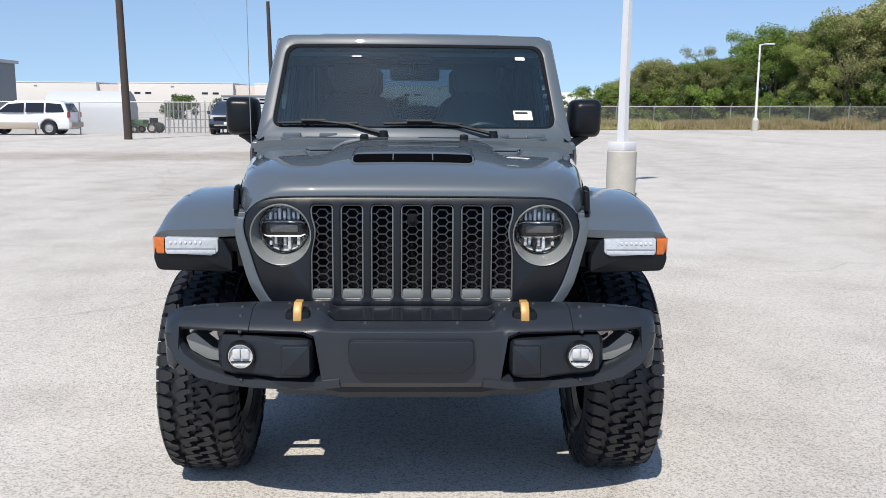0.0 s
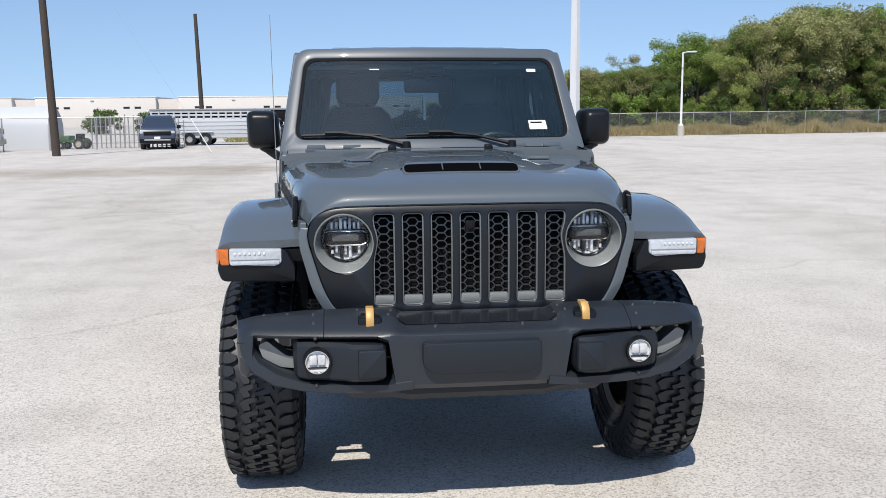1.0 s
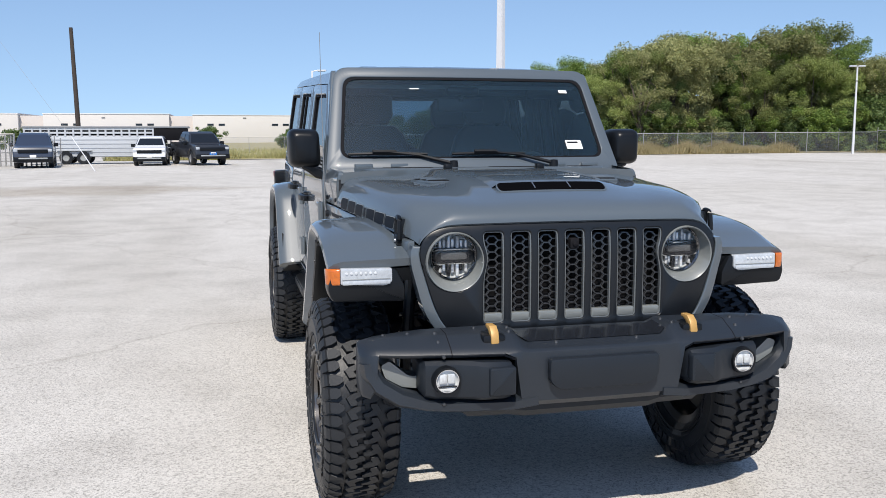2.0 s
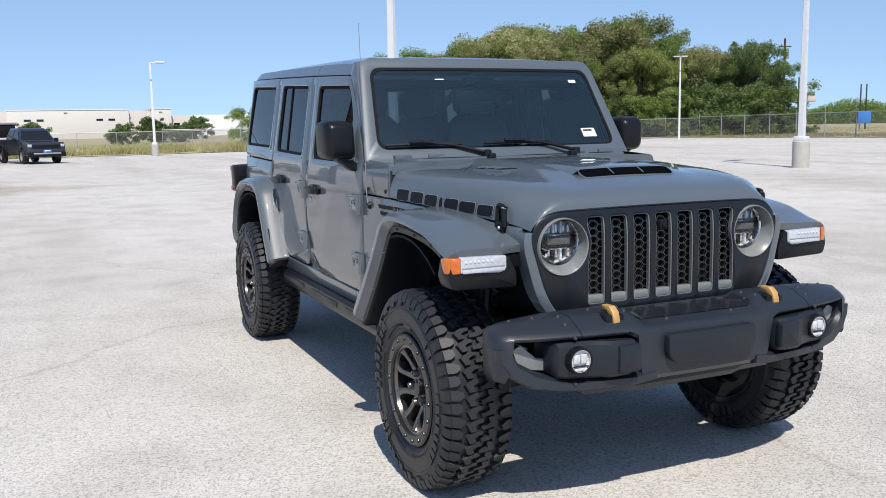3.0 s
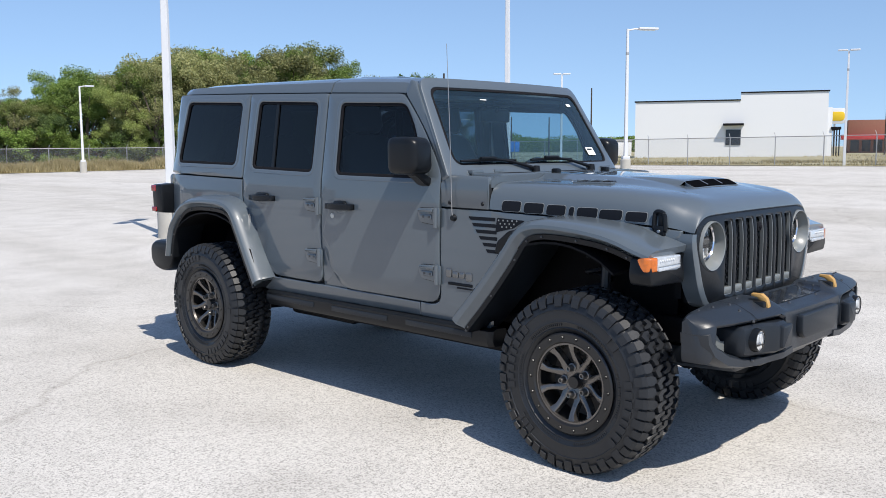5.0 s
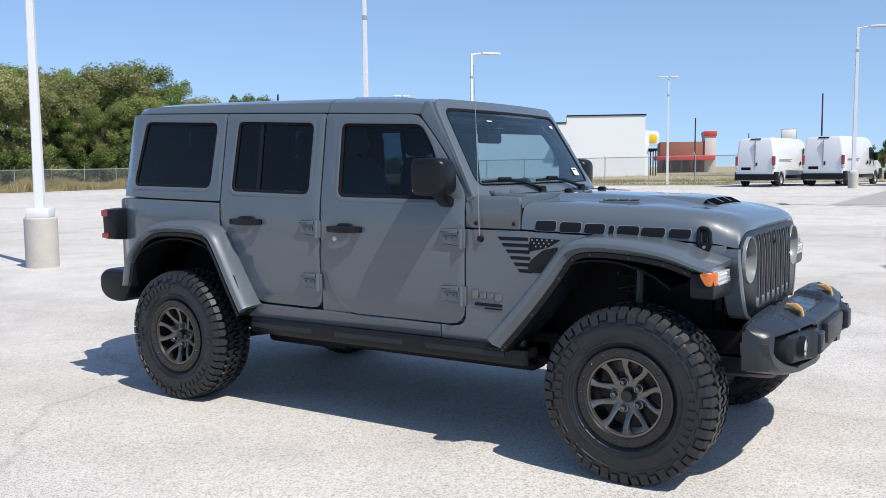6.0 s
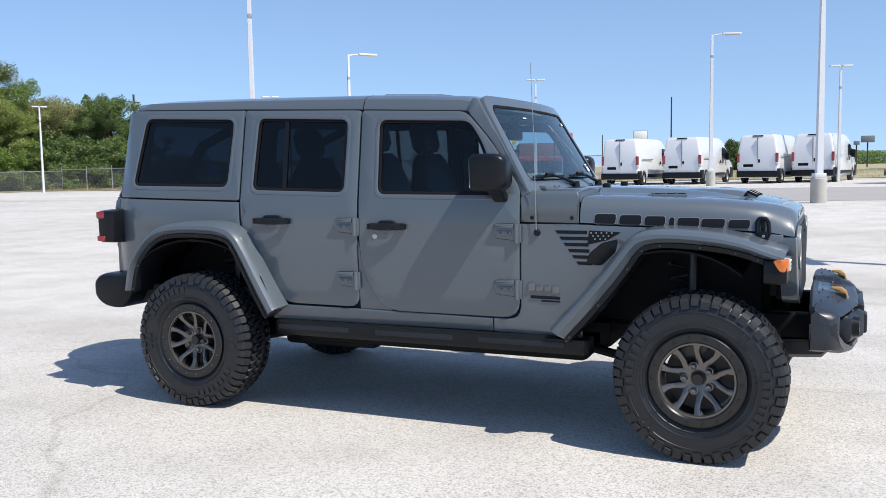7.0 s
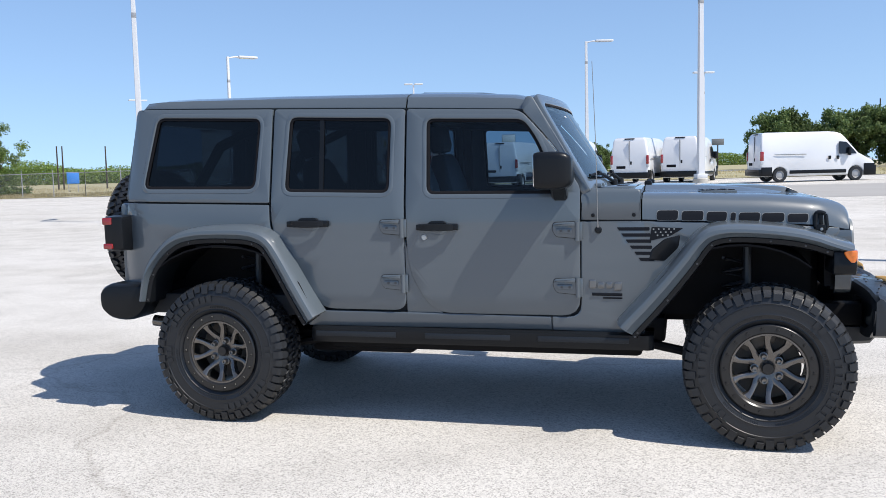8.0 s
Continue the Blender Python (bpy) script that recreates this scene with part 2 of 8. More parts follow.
def box(bm, x0, x1, y0, y1, z0, z1, bev=0.0, m=None):
    vs = bmesh.ops.create_cube(bm, size=1.0)["verts"]
    for v in vs:
        v.co = Vector(((x0 + x1) / 2 + v.co.x * (x1 - x0), (y0 + y1) / 2 + v.co.y * (y1 - y0), (z0 + z1) / 2 + v.co.z * (z1 - z0)))
    if bev:
        es = list({e for v in vs for e in v.link_edges})
        r = bmesh.ops.bevel(bm, geom=es, offset=bev, segments=2, affect="EDGES", profile=0.5)
        vs = list({v for f in r["faces"] for v in f.verts} | {v for v in vs if v.is_valid})
    if m is not None:
        for v in vs:
            v.co = m @ v.co
    return vs


def rounded(pts, r=0.03, n=4):
    """A closed outline with its corners rounded; a point may bring its own radius."""
    out = []
    k = len(pts)
    for i in range(k):
        p, a, b = Vector(pts[i][:2]), Vector(pts[i - 1][:2]), Vector(pts[(i + 1) % k][:2])
        rr = pts[i][2] if len(pts[i]) > 2 else r
        u, w = (a - p), (b - p)
        d = min(rr, u.length * 0.48, w.length * 0.48)
        if d < 1e-4:
            out.append(tuple(p))
            continue
        u, w = p + u.normalized() * d, p + w.normalized() * d
        for j in range(n + 1):
            s = j / n
            q = u * (1 - s) ** 2 + p * 2 * s * (1 - s) + w * s * s
            out.append((q.x, q.y))
    return out


AX = {"x": lambda a, p, q: (a, p, q), "y": lambda a, p, q: (p, a, q), "z": lambda a, p, q: (p, q, a)}


def prism(bm, outline, axis, a, b, bev=0.0):
    """An outline in the two other axes, drawn out from a to b."""
    f = AX[axis]
    lo = [bm.verts.new(f(a, p, q)) for p, q in outline]
    hi = [bm.verts.new(f(b, p, q)) for p, q in outline]
    k = len(outline)
    faces = [bm.faces.new(lo[::-1]), bm.faces.new(hi)]
    caps = list(faces)
    faces += [bm.faces.new((lo[i], lo[(i + 1) % k], hi[(i + 1) % k], hi[i])) for i in range(k)]
    bmesh.ops.recalc_face_normals(bm, faces=faces)
    if bev:
        es = list({e for c in caps for e in c.edges})
        bmesh.ops.bevel(bm, geom=es, offset=bev, segments=2, affect="EDGES", profile=0.5)


def loft(bm, rings, closed=True, caps=True):
    rows = [[bm.verts.new(p) for p in r] for r in rings]
    k = len(rows[0])
    fs = []
    for a, b in zip(rows, rows[1:]):
        for i in range(k if closed else k - 1):
            j = (i + 1) % k
            fs.append(bm.faces.new((a[i], a[j], b[j], b[i])))
    if caps and closed:
        fs.append(bm.faces.new(rows[0][::-1]))
        fs.append(bm.faces.new(rows[-1]))
    bmesh.ops.recalc_face_normals(bm, faces=fs)
    return fs


def tube(bm, pts, r, n=8):
    pts = [Vector(p) for p in pts]
    rad = r if isinstance(r, (list, tuple)) else [r] * len(pts)
    rings = []
    for i, p in enumerate(pts):
        d = (pts[min(i + 1, len(pts) - 1)] - pts[max(i - 1, 0)]).normalized()
        u = d.cross(Vector((0, 0, 1)) if abs(d.z) < 0.9 else Vector((1, 0, 0))).normalized()
        w = d.cross(u)
        rings.append([p + (u * math.cos(2 * math.pi * k / n) + w * math.sin(2 * math.pi * k / n)) * rad[i] for k in range(n)])
    loft(bm, rings)


def lathe(bm, profile, centre=(0, 0, 0), axis="x", n=32, closed=False):
    """profile: rows of radius and place along the axis."""
    c = Vector(centre)
    rings = []
    for r, h in profile:
        ring = []
        for k in range(n):
            a = 2 * math.pi * k / n
            p, q = r * math.cos(a), r * math.sin(a)
            ring.append(c + Vector(AX[axis](h, p, q)))
        rings.append(ring)
    if closed:
        rings.append(rings[0])
    return loft(bm, rings, True, not closed)


def dish(bm, profile, centre, n=36):
    """An open bowl or cover turned about the y axis, looking forward."""
    c = Vector(centre)
    loft(bm, [[c + Vector((r * math.cos(2 * math.pi * k / n), h, r * math.sin(2 * math.pi * k / n))) for k in range(n)] for r, h in profile], True, False)
    outward(bm, (0, -1, 0))


def panel(outline, holes, xf, s, depth=0.02, lip=0.005, cuts=(), ycuts=()):
    """A body panel in the y-z plane, bent to the half-width xf(y, z), on the side s, with rounded rims."""
    bm = bmesh.new()
    edges = []
    for loop in [outline] + holes:
        vs = [bm.verts.new((0, y, z)) for y, z in loop]
        edges += [bm.edges.new((vs[i], vs[(i + 1) % len(vs)])) for i in range(len(vs))]
    bmesh.ops.triangle_fill(bm, use_beauty=True, use_dissolve=False, edges=edges, normal=(1, 0, 0))
    for z in cuts:
        bmesh.ops.bisect_plane(bm, geom=bm.verts[:] + bm.edges[:] + bm.faces[:], plane_co=(0, 0, z), plane_no=(0, 0, 1))
    for y in ycuts:
        bmesh.ops.bisect_plane(bm, geom=bm.verts[:] + bm.edges[:] + bm.faces[:], plane_co=(0, y, 0), plane_no=(0, 1, 0))
    if lip:
        bmesh.ops.inset_region(bm, faces=bm.faces[:], thickness=lip, use_boundary=True, use_even_offset=True)
    rim = [e for e in bm.edges if e.is_boundary]
    rv = {v for e in rim for v in e.verts}
    for v in bm.verts:
        v.co.x = s * (xf(v.co.y, v.co.z) - (lip * 0.7 if v in rv else 0.0))
    if depth:
        made = bmesh.ops.extrude_edge_only(bm, edges=rim)["geom"]
        for v in made:
            if isinstance(v, bmesh.types.BMVert):
                v.co.x -= s * depth
    bmesh.ops.recalc_face_normals(bm, faces=bm.faces[:])
    up = sum((f.normal.x * f.calc_area() for f in bm.faces), 0.0)
    if up * s < 0:
        bmesh.ops.reverse_faces(bm, faces=bm.faces[:])
    return bm


def lerp(x, xs, ys):
    return float(np.interp(x, xs, ys))


# ---- ground ----
def ground_z(x, y):
    """The lot lies level round the car, a little higher beyond it, falling to the north and rising to the east."""
    r = math.hypot(x, y - 1.5)
    f = min(1.0, max(0.0, (r - 7.0) / 18.0))
    f = f * f * (3 - 2 * f)
    return f * (0.10 + 0.004 * min(90, max(-40, x)) - 0.0065 * min(90, max(-40, y)))


def ground():
    bm = bmesh.new()
    nx = [-2500, -600, -200, -100, -60, -40, -30, -25] + list(range(-22, 70, 3)) + [75, 90, 130, 200, 600, 2500]
    grid = [[bm.verts.new((x, y, ground_z(x, y))) for x in nx] for y in nx]
    for a, b in zip(grid, grid[1:]):
        for i in range(len(nx) - 1):
            bm.faces.new((a[i], a[i + 1], b[i + 1], b[i]))
    return tagged(part("ground", bm, LOT, None), "sun-bleached pale asphalt lot with exposed aggregate and stains", "ground", kind="structure")


ground()

# ---- the car ----
car = thing("off_road_car", "grey four-door hardtop off-road car with chunky tyres, parked on pale asphalt", "car")


def side_x(y, z):
    """Half-width of the cabin's side."""
    w = lerp(z, [0.50, 0.60, 0.75, 0.95, 1.15, 1.27, 1.30, 1.80, 1.86], [0.768, 0.778, 0.790, 0.797, 0.796, 0.789, 0.784, 0.712, 0.700])
    w += 0.012 * min(1, max(0, (y - 0.9) / 1.1))
    return w - (0.0 if y < 3.45 else 0.9 * (y - 3.45) ** 2)


def nose_w(y):
    return lerp(y, [-0.45, -0.36, -0.2, 0, 0.3, 0.6, 0.9], [0.604, 0.628, 0.656, 0.688, 0.728, 0.764, 0.786])


def nose_x(y, z):
    """Half-width beside the engine, below the bonnet."""
    return nose_w(y) + 0.004 * min(1, max(0, (1.14 - z) / 0.3))


CUTS = (0.60, 0.75, 0.95, 1.15, 1.27, 1.30)
FDOOR = rounded([(1.889, 1.772, 0.02), (1.255, 1.744, 0.05), (1.09, 1.565, 0.2), (0.930, 1.322, 0.03), (0.932, 1.10, 0.03), (0.934, 0.636, 0.10), (1.742, 0.640, 0.10), (1.868, 0.84, 0.20), (1.889, 1.02, 0.10)])
FWIN = rounded([(1.775, 1.714), (1.235, 1.692), (1.155, 1.58, 0.1), (1.035, 1.290), (1.770, 1.298)], 0.045)
RDOOR = rounded([(2.690, 1.802, 0.02), (1.901, 1.773, 0.02), (1.901, 0.652, 0.07), (2.425, 0.654, 0.10), (2.57, 0.87, 0.25), (2.697, 1.10, 0.15), (2.703, 1.24, 0.02)])
RWIN = rounded([(2.592, 1.752), (1.980, 1.724), (1.988, 1.309), (2.618, 1.325)], 0.045)
TOPSIDE = rounded([(3.615, 1.835, 0.03), (2.704, 1.803, 0.01), (2.716, 1.262, 0.01), (3.675, 1.284, 0.01)])
QWIN = rounded([(3.455, 1.780), (2.775, 1.752), (2.805, 1.343), (3.545, 1.356)], 0.05)
QUARTER = rounded([(2.716, 1.252, 0.01), (3.680, 1.274, 0.01), (3.725, 0.80, 0.03), (3.62, 0.66, 0.05), (3.53, 0.66, 0.02), (3.46, 0.86, 0.10), (3.25, 1.03, 0.15), (2.92, 1.055, 0.1), (2.70, 1.02, 0.1), (2.64, 0.97, 0.03), (2.712, 1.10, 0.15)])
SILL = rounded([(2.50, 0.640, 0.01), (2.42, 0.643, 0.01), (1.93, 0.640, 0.005), (1.091, 0.629, 0.004), (1.091, 0.557, 0.004), (2.50, 0.555, 0.01)])
WING = rounded([(0.9265, 1.140, 0.004), (0.9285, 0.629, 0.105), (1.085, 0.630, 0.004), (1.085, 0.557, 0.004), (0.60, 0.548, 0.01), (0.60, 0.610, 0.01), (0.52, 0.80, 0.05), (0.33, 1.02, 0.08), (-0.30, 1.02, 0.02), (-0.36, 1.05, 0.02), (-0.36, 1.088, 0.005), (0.0, 1.115, 0.01), (0.61, 1.138, 0.01)])
COWLSIDE = rounded([(0.9265, 1.150, 0.004), (0.9255, 1.318, 0.03), (0.622, 1.305, 0.02), (0.620, 1.146, 0.004)])


def ring_of(outline, grow):
    """An outline grown outward along its corner normals."""
    k = len(outline)
    pts = [Vector(p) for p in outline]
    area = sum(pts[i].x * pts[(i + 1) % k].y - pts[(i + 1) % k].x * pts[i].y for i in range(k))
    sg = 1 if area > 0 else -1
    out = []
    for i in range(k):
        d = pts[(i + 1) % k] - pts[i - 1]
        nrm = Vector((d.y, -d.x)).normalized() * sg
        out.append(tuple(pts[i] + nrm * grow))
    return out


def window(name, outline, s, parent, material, xf=side_x):
    """Pane and black gasket of a side window."""
    bm = panel(ring_of(outline, 0.004), [], lambda y, z: xf(y, z) - 0.014, s, depth=0.0, lip=0.0, cuts=(1.45, 1.6))
    part("pane", bm, material, parent, "dark tinted glass")
    bm = panel(ring_of(outline, 0.001), [ring_of(outline, -0.016)], lambda y, z: xf(y, z) - 0.004, s, depth=0.012, lip=0.002, cuts=(1.45, 1.6))
    part("gasket", bm, INK, parent, "black rubber window seal")
    bm = panel(ring_of(outline, 0.026), [ring_of(outline, 0.001)], lambda y, z: xf(y, z) + 0.0018, s, depth=0.004, lip=0.004, cuts=(1.45, 1.6))
    part("window_surround", bm, PAINT, parent)


def handle(parent, y0, y1, z, s):
    x = side_x((y0 + y1) / 2, z)
    bm = bmesh.new()
    rings = []
    for i in range(9):
        t = i / 8
        y = y0 + (y1 - y0) * t
        out = x + 0.008 + 0.040 * math.sin(math.pi * min(1, max(0, t))) ** 0.35
        h = 0.017 + 0.004 * math.sin(math.pi * t)
        rings.append([(s * (out - 0.018), y, z - h), (s * out, y, z - h * 0.7), (s * out, y, z + h * 0.7), (s * (out - 0.018), y, z + h)])
    loft(bm, rings)
    for y in (y0 + 0.02, y1 - 0.02):
        box(bm, min(s * x, s * (x + 0.03)), max(s * x, s * (x + 0.03)), y - 0.02, y + 0.02, z - 0.016, z + 0.016, 0.004)
    part("door_handle", bm, BLACK, parent, "black pull handle")
    bm = bmesh.new()
    prism(bm, rounded([(y0 + 0.06, z + 0.018), (y1 - 0.06, z + 0.018), (y1 - 0.08, z + 0.034), (y0 + 0.08, z + 0.034)], 0.01), "x", s * (x - 0.004), s * (x + 0.020), 0.003)
    part("handle_guard", bm, BLACK, parent)
    bm = bmesh.new()
    c = [(s * (x + 0.0012), (y0 + y1) / 2 + 0.055 * math.cos(a), z - 0.012 + 0.030 * math.sin(a)) for a in [2 * math.pi * k / 20 for k in range(20)]]
    c2 = [(s * (x - 0.014), (y0 + y1) / 2 + 0.030 * math.cos(a), z - 0.012 + 0.016 * math.sin(a)) for a in [2 * math.pi * k / 20 for k in range(20)]]
    loft(bm, [c, c2], True, False)
    bm.faces.new([bm.verts.new(p) for p in c2])
    part("handle_recess", bm, PAINT, parent)


def hinge(parent, y, z, s):
    """A cast exposed door hinge with two screws, its pin at y."""
    x = side_x(y, z)

    def slab(outline, out0, out1, bev):
        prism(bm, outline, "x", s * (x + out0), s * (x + out1), bev)
    bm = bmesh.new()
    slab(rounded([(y + 0.010, z + 0.044), (y + 0.010, z - 0.044), (y + 0.118, z - 0.034), (y + 0.138, z + 0.004), (y + 0.131, z + 0.040)], 0.014), -0.002, 0.010, 0.004)
    slab(rounded([(y + 0.016, z + 0.043), (y + 0.016, z + 0.020), (y + 0.129, z + 0.024), (y + 0.122, z + 0.041)], 0.008), 0.008, 0.024, 0.006)
    slab(rounded([(y + 0.030, z + 0.012), (y + 0.030, z - 0.018), (y + 0.113, z - 0.016), (y + 0.120, z + 0.010)], 0.012), 0.008, 0.015, 0.004)
    tube(bm, [(s * (x + 0.010), y + 0.004, z - 0.058), (s * (x + 0.010), y + 0.004, z + 0.046)], 0.013, 12)
    box(bm, min(s * x, s * (x + 0.012)), max(s * x, s * (x + 0.012)), y - 0.022, y + 0.002, z - 0.056, z + 0.044, 0.003)
    h = part("hinge", bm, PAINT, parent)
    for dy in (0.048, 0.090):
        bm = bmesh.new()
        lathe(bm, [(0.001, s * (x + 0.0160)), (0.004, s * (x + 0.0165)), (0.0072, s * (x + 0.0165)), (0.0080, s * (x + 0.012))], (0, y + dy, z - 0.003), "x", 12)
        part("screw", bm, RINGBOLT, h, "dark hinge screw")
    # black plate, slightly larger: its rim draws the shadow line round the hinge
    bm = bmesh.new()
    slab(rounded([(y + 0.008, z + 0.0465), (y + 0.008, z - 0.0465), (y + 0.119, z - 0.0365), (y + 0.1405, z + 0.004), (y + 0.1335, z + 0.0425)], 0.016), -0.004, 0.003, 0.001)
    part("hinge_shade_rim", bm, INK, h, "black backing plate drawing the shadow outline of the hinge")


def doors(s):
    d = part("front_door", panel(FDOOR, [FWIN], side_x, s, cuts=CUTS + (1.5,)), PAINT, car)
    window("window", FWIN, s, d, GLASS)
    handle(d, 1.590, 1.822, 1.118, s)
    hinge(d, 0.940, 1.097, s)
    hinge(d, 0.940, 0.797, s)
    x = side_x(1.78, 1.06)
    bm = bmesh.new()
    lathe(bm, [(0.001, s * (x + 0.004)), (0.014, s * (x + 0.004)), (0.017, s * (x - 0.001))], (0, 1.785, 1.062), "x", 14)
    part("lock", bm, SILVER, d, "round silver key lock")
    d = part("rear_door", panel(RDOOR, [RWIN], side_x, s, cuts=CUTS + (1.5,)), PAINT, car)
    window("window", RWIN, s, d, PRIVACY)
    bm = bmesh.new()
    y = 2.395
    loft(bm, [[(s * (side_x(y, z) - 0.006), y - 0.013, z), (s * (side_x(y, z) - 0.006), y + 0.013, z), (s * (side_x(y, z) - 0.02), y + 0.013, z), (s * (side_x(y, z) - 0.02), y - 0.013, z)] for z in (1.325, 1.53, 1.74)])
    part("window_divider", bm, BLACK, d, "black upright window bar")
    handle(d, 2.342, 2.592, 1.142, s)
    hinge(d, 1.906, 1.119, s)
    hinge(d, 1.906, 0.811, s)


def body_sides(s):
    part("quarter_panel", panel(QUARTER, [], side_x, s, cuts=CUTS, ycuts=(3.5, 3.6)), PAINT, car)
    t = part("hardtop_side", panel(TOPSIDE, [QWIN], side_x, s, cuts=CUTS + (1.5, 1.7), ycuts=(3.5, 3.58)), PAINT, car)
    window("window", QWIN, s, t, PRIVACY)
    part("sill", panel(SILL, [], side_x, s, depth=0.05), PAINT, car)
    foot = rounded([(1.899, 1.04, 0.01), (1.84, 0.83, 0.10), (1.68, 0.620, 0.03), (1.899, 0.628, 0.005)])
    part("pillar_foot", panel(foot, [], lambda y, z: side_x(y, z) - 0.009, s, lip=0.002, cuts=(0.75, 0.95)), PAINT, car)
    part("cowl_side", panel(COWLSIDE, [], lambda y, z: nose_w(y) - 0.02 * max(0, (z - 1.24) / 0.08) ** 2, s, cuts=(1.24, 1.27, 1.29)), PAINT, car)
    part("wing_panel", panel(WING, [], lambda y, z: nose_x(y, z) - 0.055 * min(0.2, max(0.0, 0.75 - z)) * min(1.0, max(0.0, (y - 0.6) / 0.3)), s, cuts=(0.6, 0.65, 0.7, 0.9, 1.0), ycuts=(-0.2, 0.0, 0.3, 0.6, 0.75)), PAINT, car)
    for y in (0.865, 0.655):
        bm = bmesh.new()
        x = nose_w(y)
        lathe(bm, [(0.001, s * (x + 0.006)), (0.008, s * (x + 0.005)), (0.011, s * (x - 0.001))], (0, y, 1.172), "x", 10)
        part("cowl_screw", bm, BLACK, car)
    # inner skins that keep the gaps and the cabin dark
    bm = bmesh.new()
    prism(bm, [(0.62, 0.56), (2.55, 0.56), (2.62, 0.98), (3.55, 1.02), (3.66, 0.8), (3.66, 1.27), (0.62, 1.27)], "x", s * 0.755, s * 0.735)
    part("inner_side", bm, TRIMD, car)
    for y0, y1, z1, z2 in ((1.85, 1.945, 1.27, 1.77), (2.64, 2.79, 1.27, 1.80)):
        bm = bmesh.new()
        prism(bm, [(y0, z1), (y1, z1), (y1, z2), (y0, z2)], "x", s * 0.69, s * 0.665)
        part("inner_pillar", bm, TRIMD, car)


for s in (-1, 1):
    doors(s)
    body_sides(s)


# ---- roof, windscreen, rear ----
def roof_z(y):
    return lerp(y, [1.17, 1.22, 1.30, 1.6, 1.9, 2.7, 3.3, 3.5, 3.58, 3.635, 3.655], [1.814, 1.831, 1.849, 1.870, 1.881, 1.900, 1.909, 1.906, 1.895, 1.868, 1.82])


def rail_z(y):
    return lerp(y, [1.15, 1.25, 1.89, 2.69, 3.62], [1.735, 1.750, 1.780, 1.812, 1.842])


def roof_piece(y0, y1, n):
    bm = bmesh.new()
    rings = []
    for i in range(n + 1):
        y = y0 + (y1 - y0) * i / n
        zt, zr = roof_z(y), rail_z(y)
        k = 0.0 if y < 3.4 else (y - 3.4) ** 2 * 0.9
        zr = min(zr, zt - 0.03)
        half = [(0.0, zt), (0.30, zt - 0.002), (0.47, zt - 0.006), (0.57, zt - 0.013), (0.635, zt - 0.026), (0.676, (zt * 1.4 + zr) / 2.4), (0.700, zr + 0.012), (0.704, zr)]
        half = [(x - k, z) for x, z in half]
        under = [(x - 0.03, z - 0.025) for x, z in half]
        ring = [(-x, y, z) for x, z in half[::-1]] + [(x, y, z) for x, z in half[1:]] + [(x, y, z) for x, z in under[::-1]] + [(-x, y, z) for x, z in under[1:]]
        rings.append(ring)
    loft(bm, rings)
    return bm


roof = part("roof", roof_piece(1.215, 1.893, 8), PAINT, car)
part("roof_rear", roof_piece(1.903, 3.655, 18), PAINT, car)
for x in (-0.46, -0.24, -0.03, 0.20, 0.42):
    bm = bmesh.new()
    rings = []
    for y in (1.42, 1.5, 1.85, 1.86):
        z = roof_z(y) - 0.004 - abs(x) * 0.01
        h = 0.007 if y in (1.5, 1.85) else 0.0
        rings.append([(x - 0.06, y, z), (x - 0.04, y, z + h), (x + 0.04, y, z + h), (x + 0.06, y, z)])
    loft(bm, rings)
    part("roof_rib", bm, PAINT, car)
bm = bmesh.new()
rings = [[(-0.66, y, rail_z(y) - 0.02), (0.66, y, rail_z(y) - 0.02), (0.66, y, rail_z(y) + 0.0), (-0.66, y, rail_z(y) + 0.0)] for y in (1.22, 1.9, 2.7, 3.58)]
loft(bm, rings)
part("headliner", bm, HEADLINER, car, "grey cabin headliner")


def glass_y(z):
    return 0.895 + 0.605 * (z - 1.345)


def on_screen(outline, off):
    """Points given as x and z on the plane of the windscreen, off metres in front of it."""
    nrm = Vector((0, -1, 0.605)).normalized()
    return [Vector((x, glass_y(z) - 0.06 * (1 - (x / 0.7) ** 2), z)) + nrm * off for x, z in outline]


def screen_piece(outer, inner, off, depth):
    """A frame between two outlines of the same count, on the windscreen's plane."""
    bm = bmesh.new()
    o0, i0 = on_screen(outer, off), on_screen(inner, off)
    o1, i1 = on_screen(outer, off - depth), on_screen(inner, off - depth)
    k = len(outer)
    rows = [[bm.verts.new(p) for p in r] for r in (o1, o0, i0, i1)]
    fs = []
    for a, b in zip(rows, rows[1:] + rows[:1]):
        for i in range(k):
            fs.append(bm.faces.new((a[i], a[(i + 1) % k], b[(i + 1) % k], b[i])))
    bmesh.ops.recalc_face_normals(bm, faces=fs)
    return bm


def split_long(outline, most=0.08):
    """Extra points along the long edges, so that they follow the curve of the glass."""
    out = []
    for i, p in enumerate(outline):
        q = outline[(i + 1) % len(outline)]
        n = max(1, int(math.hypot(q[0] - p[0], q[1] - p[1]) / most))
        out += [(p[0] + (q[0] - p[0]) * k / n, p[1] + (q[1] - p[1]) * k / n) for k in range(n)]
    return out


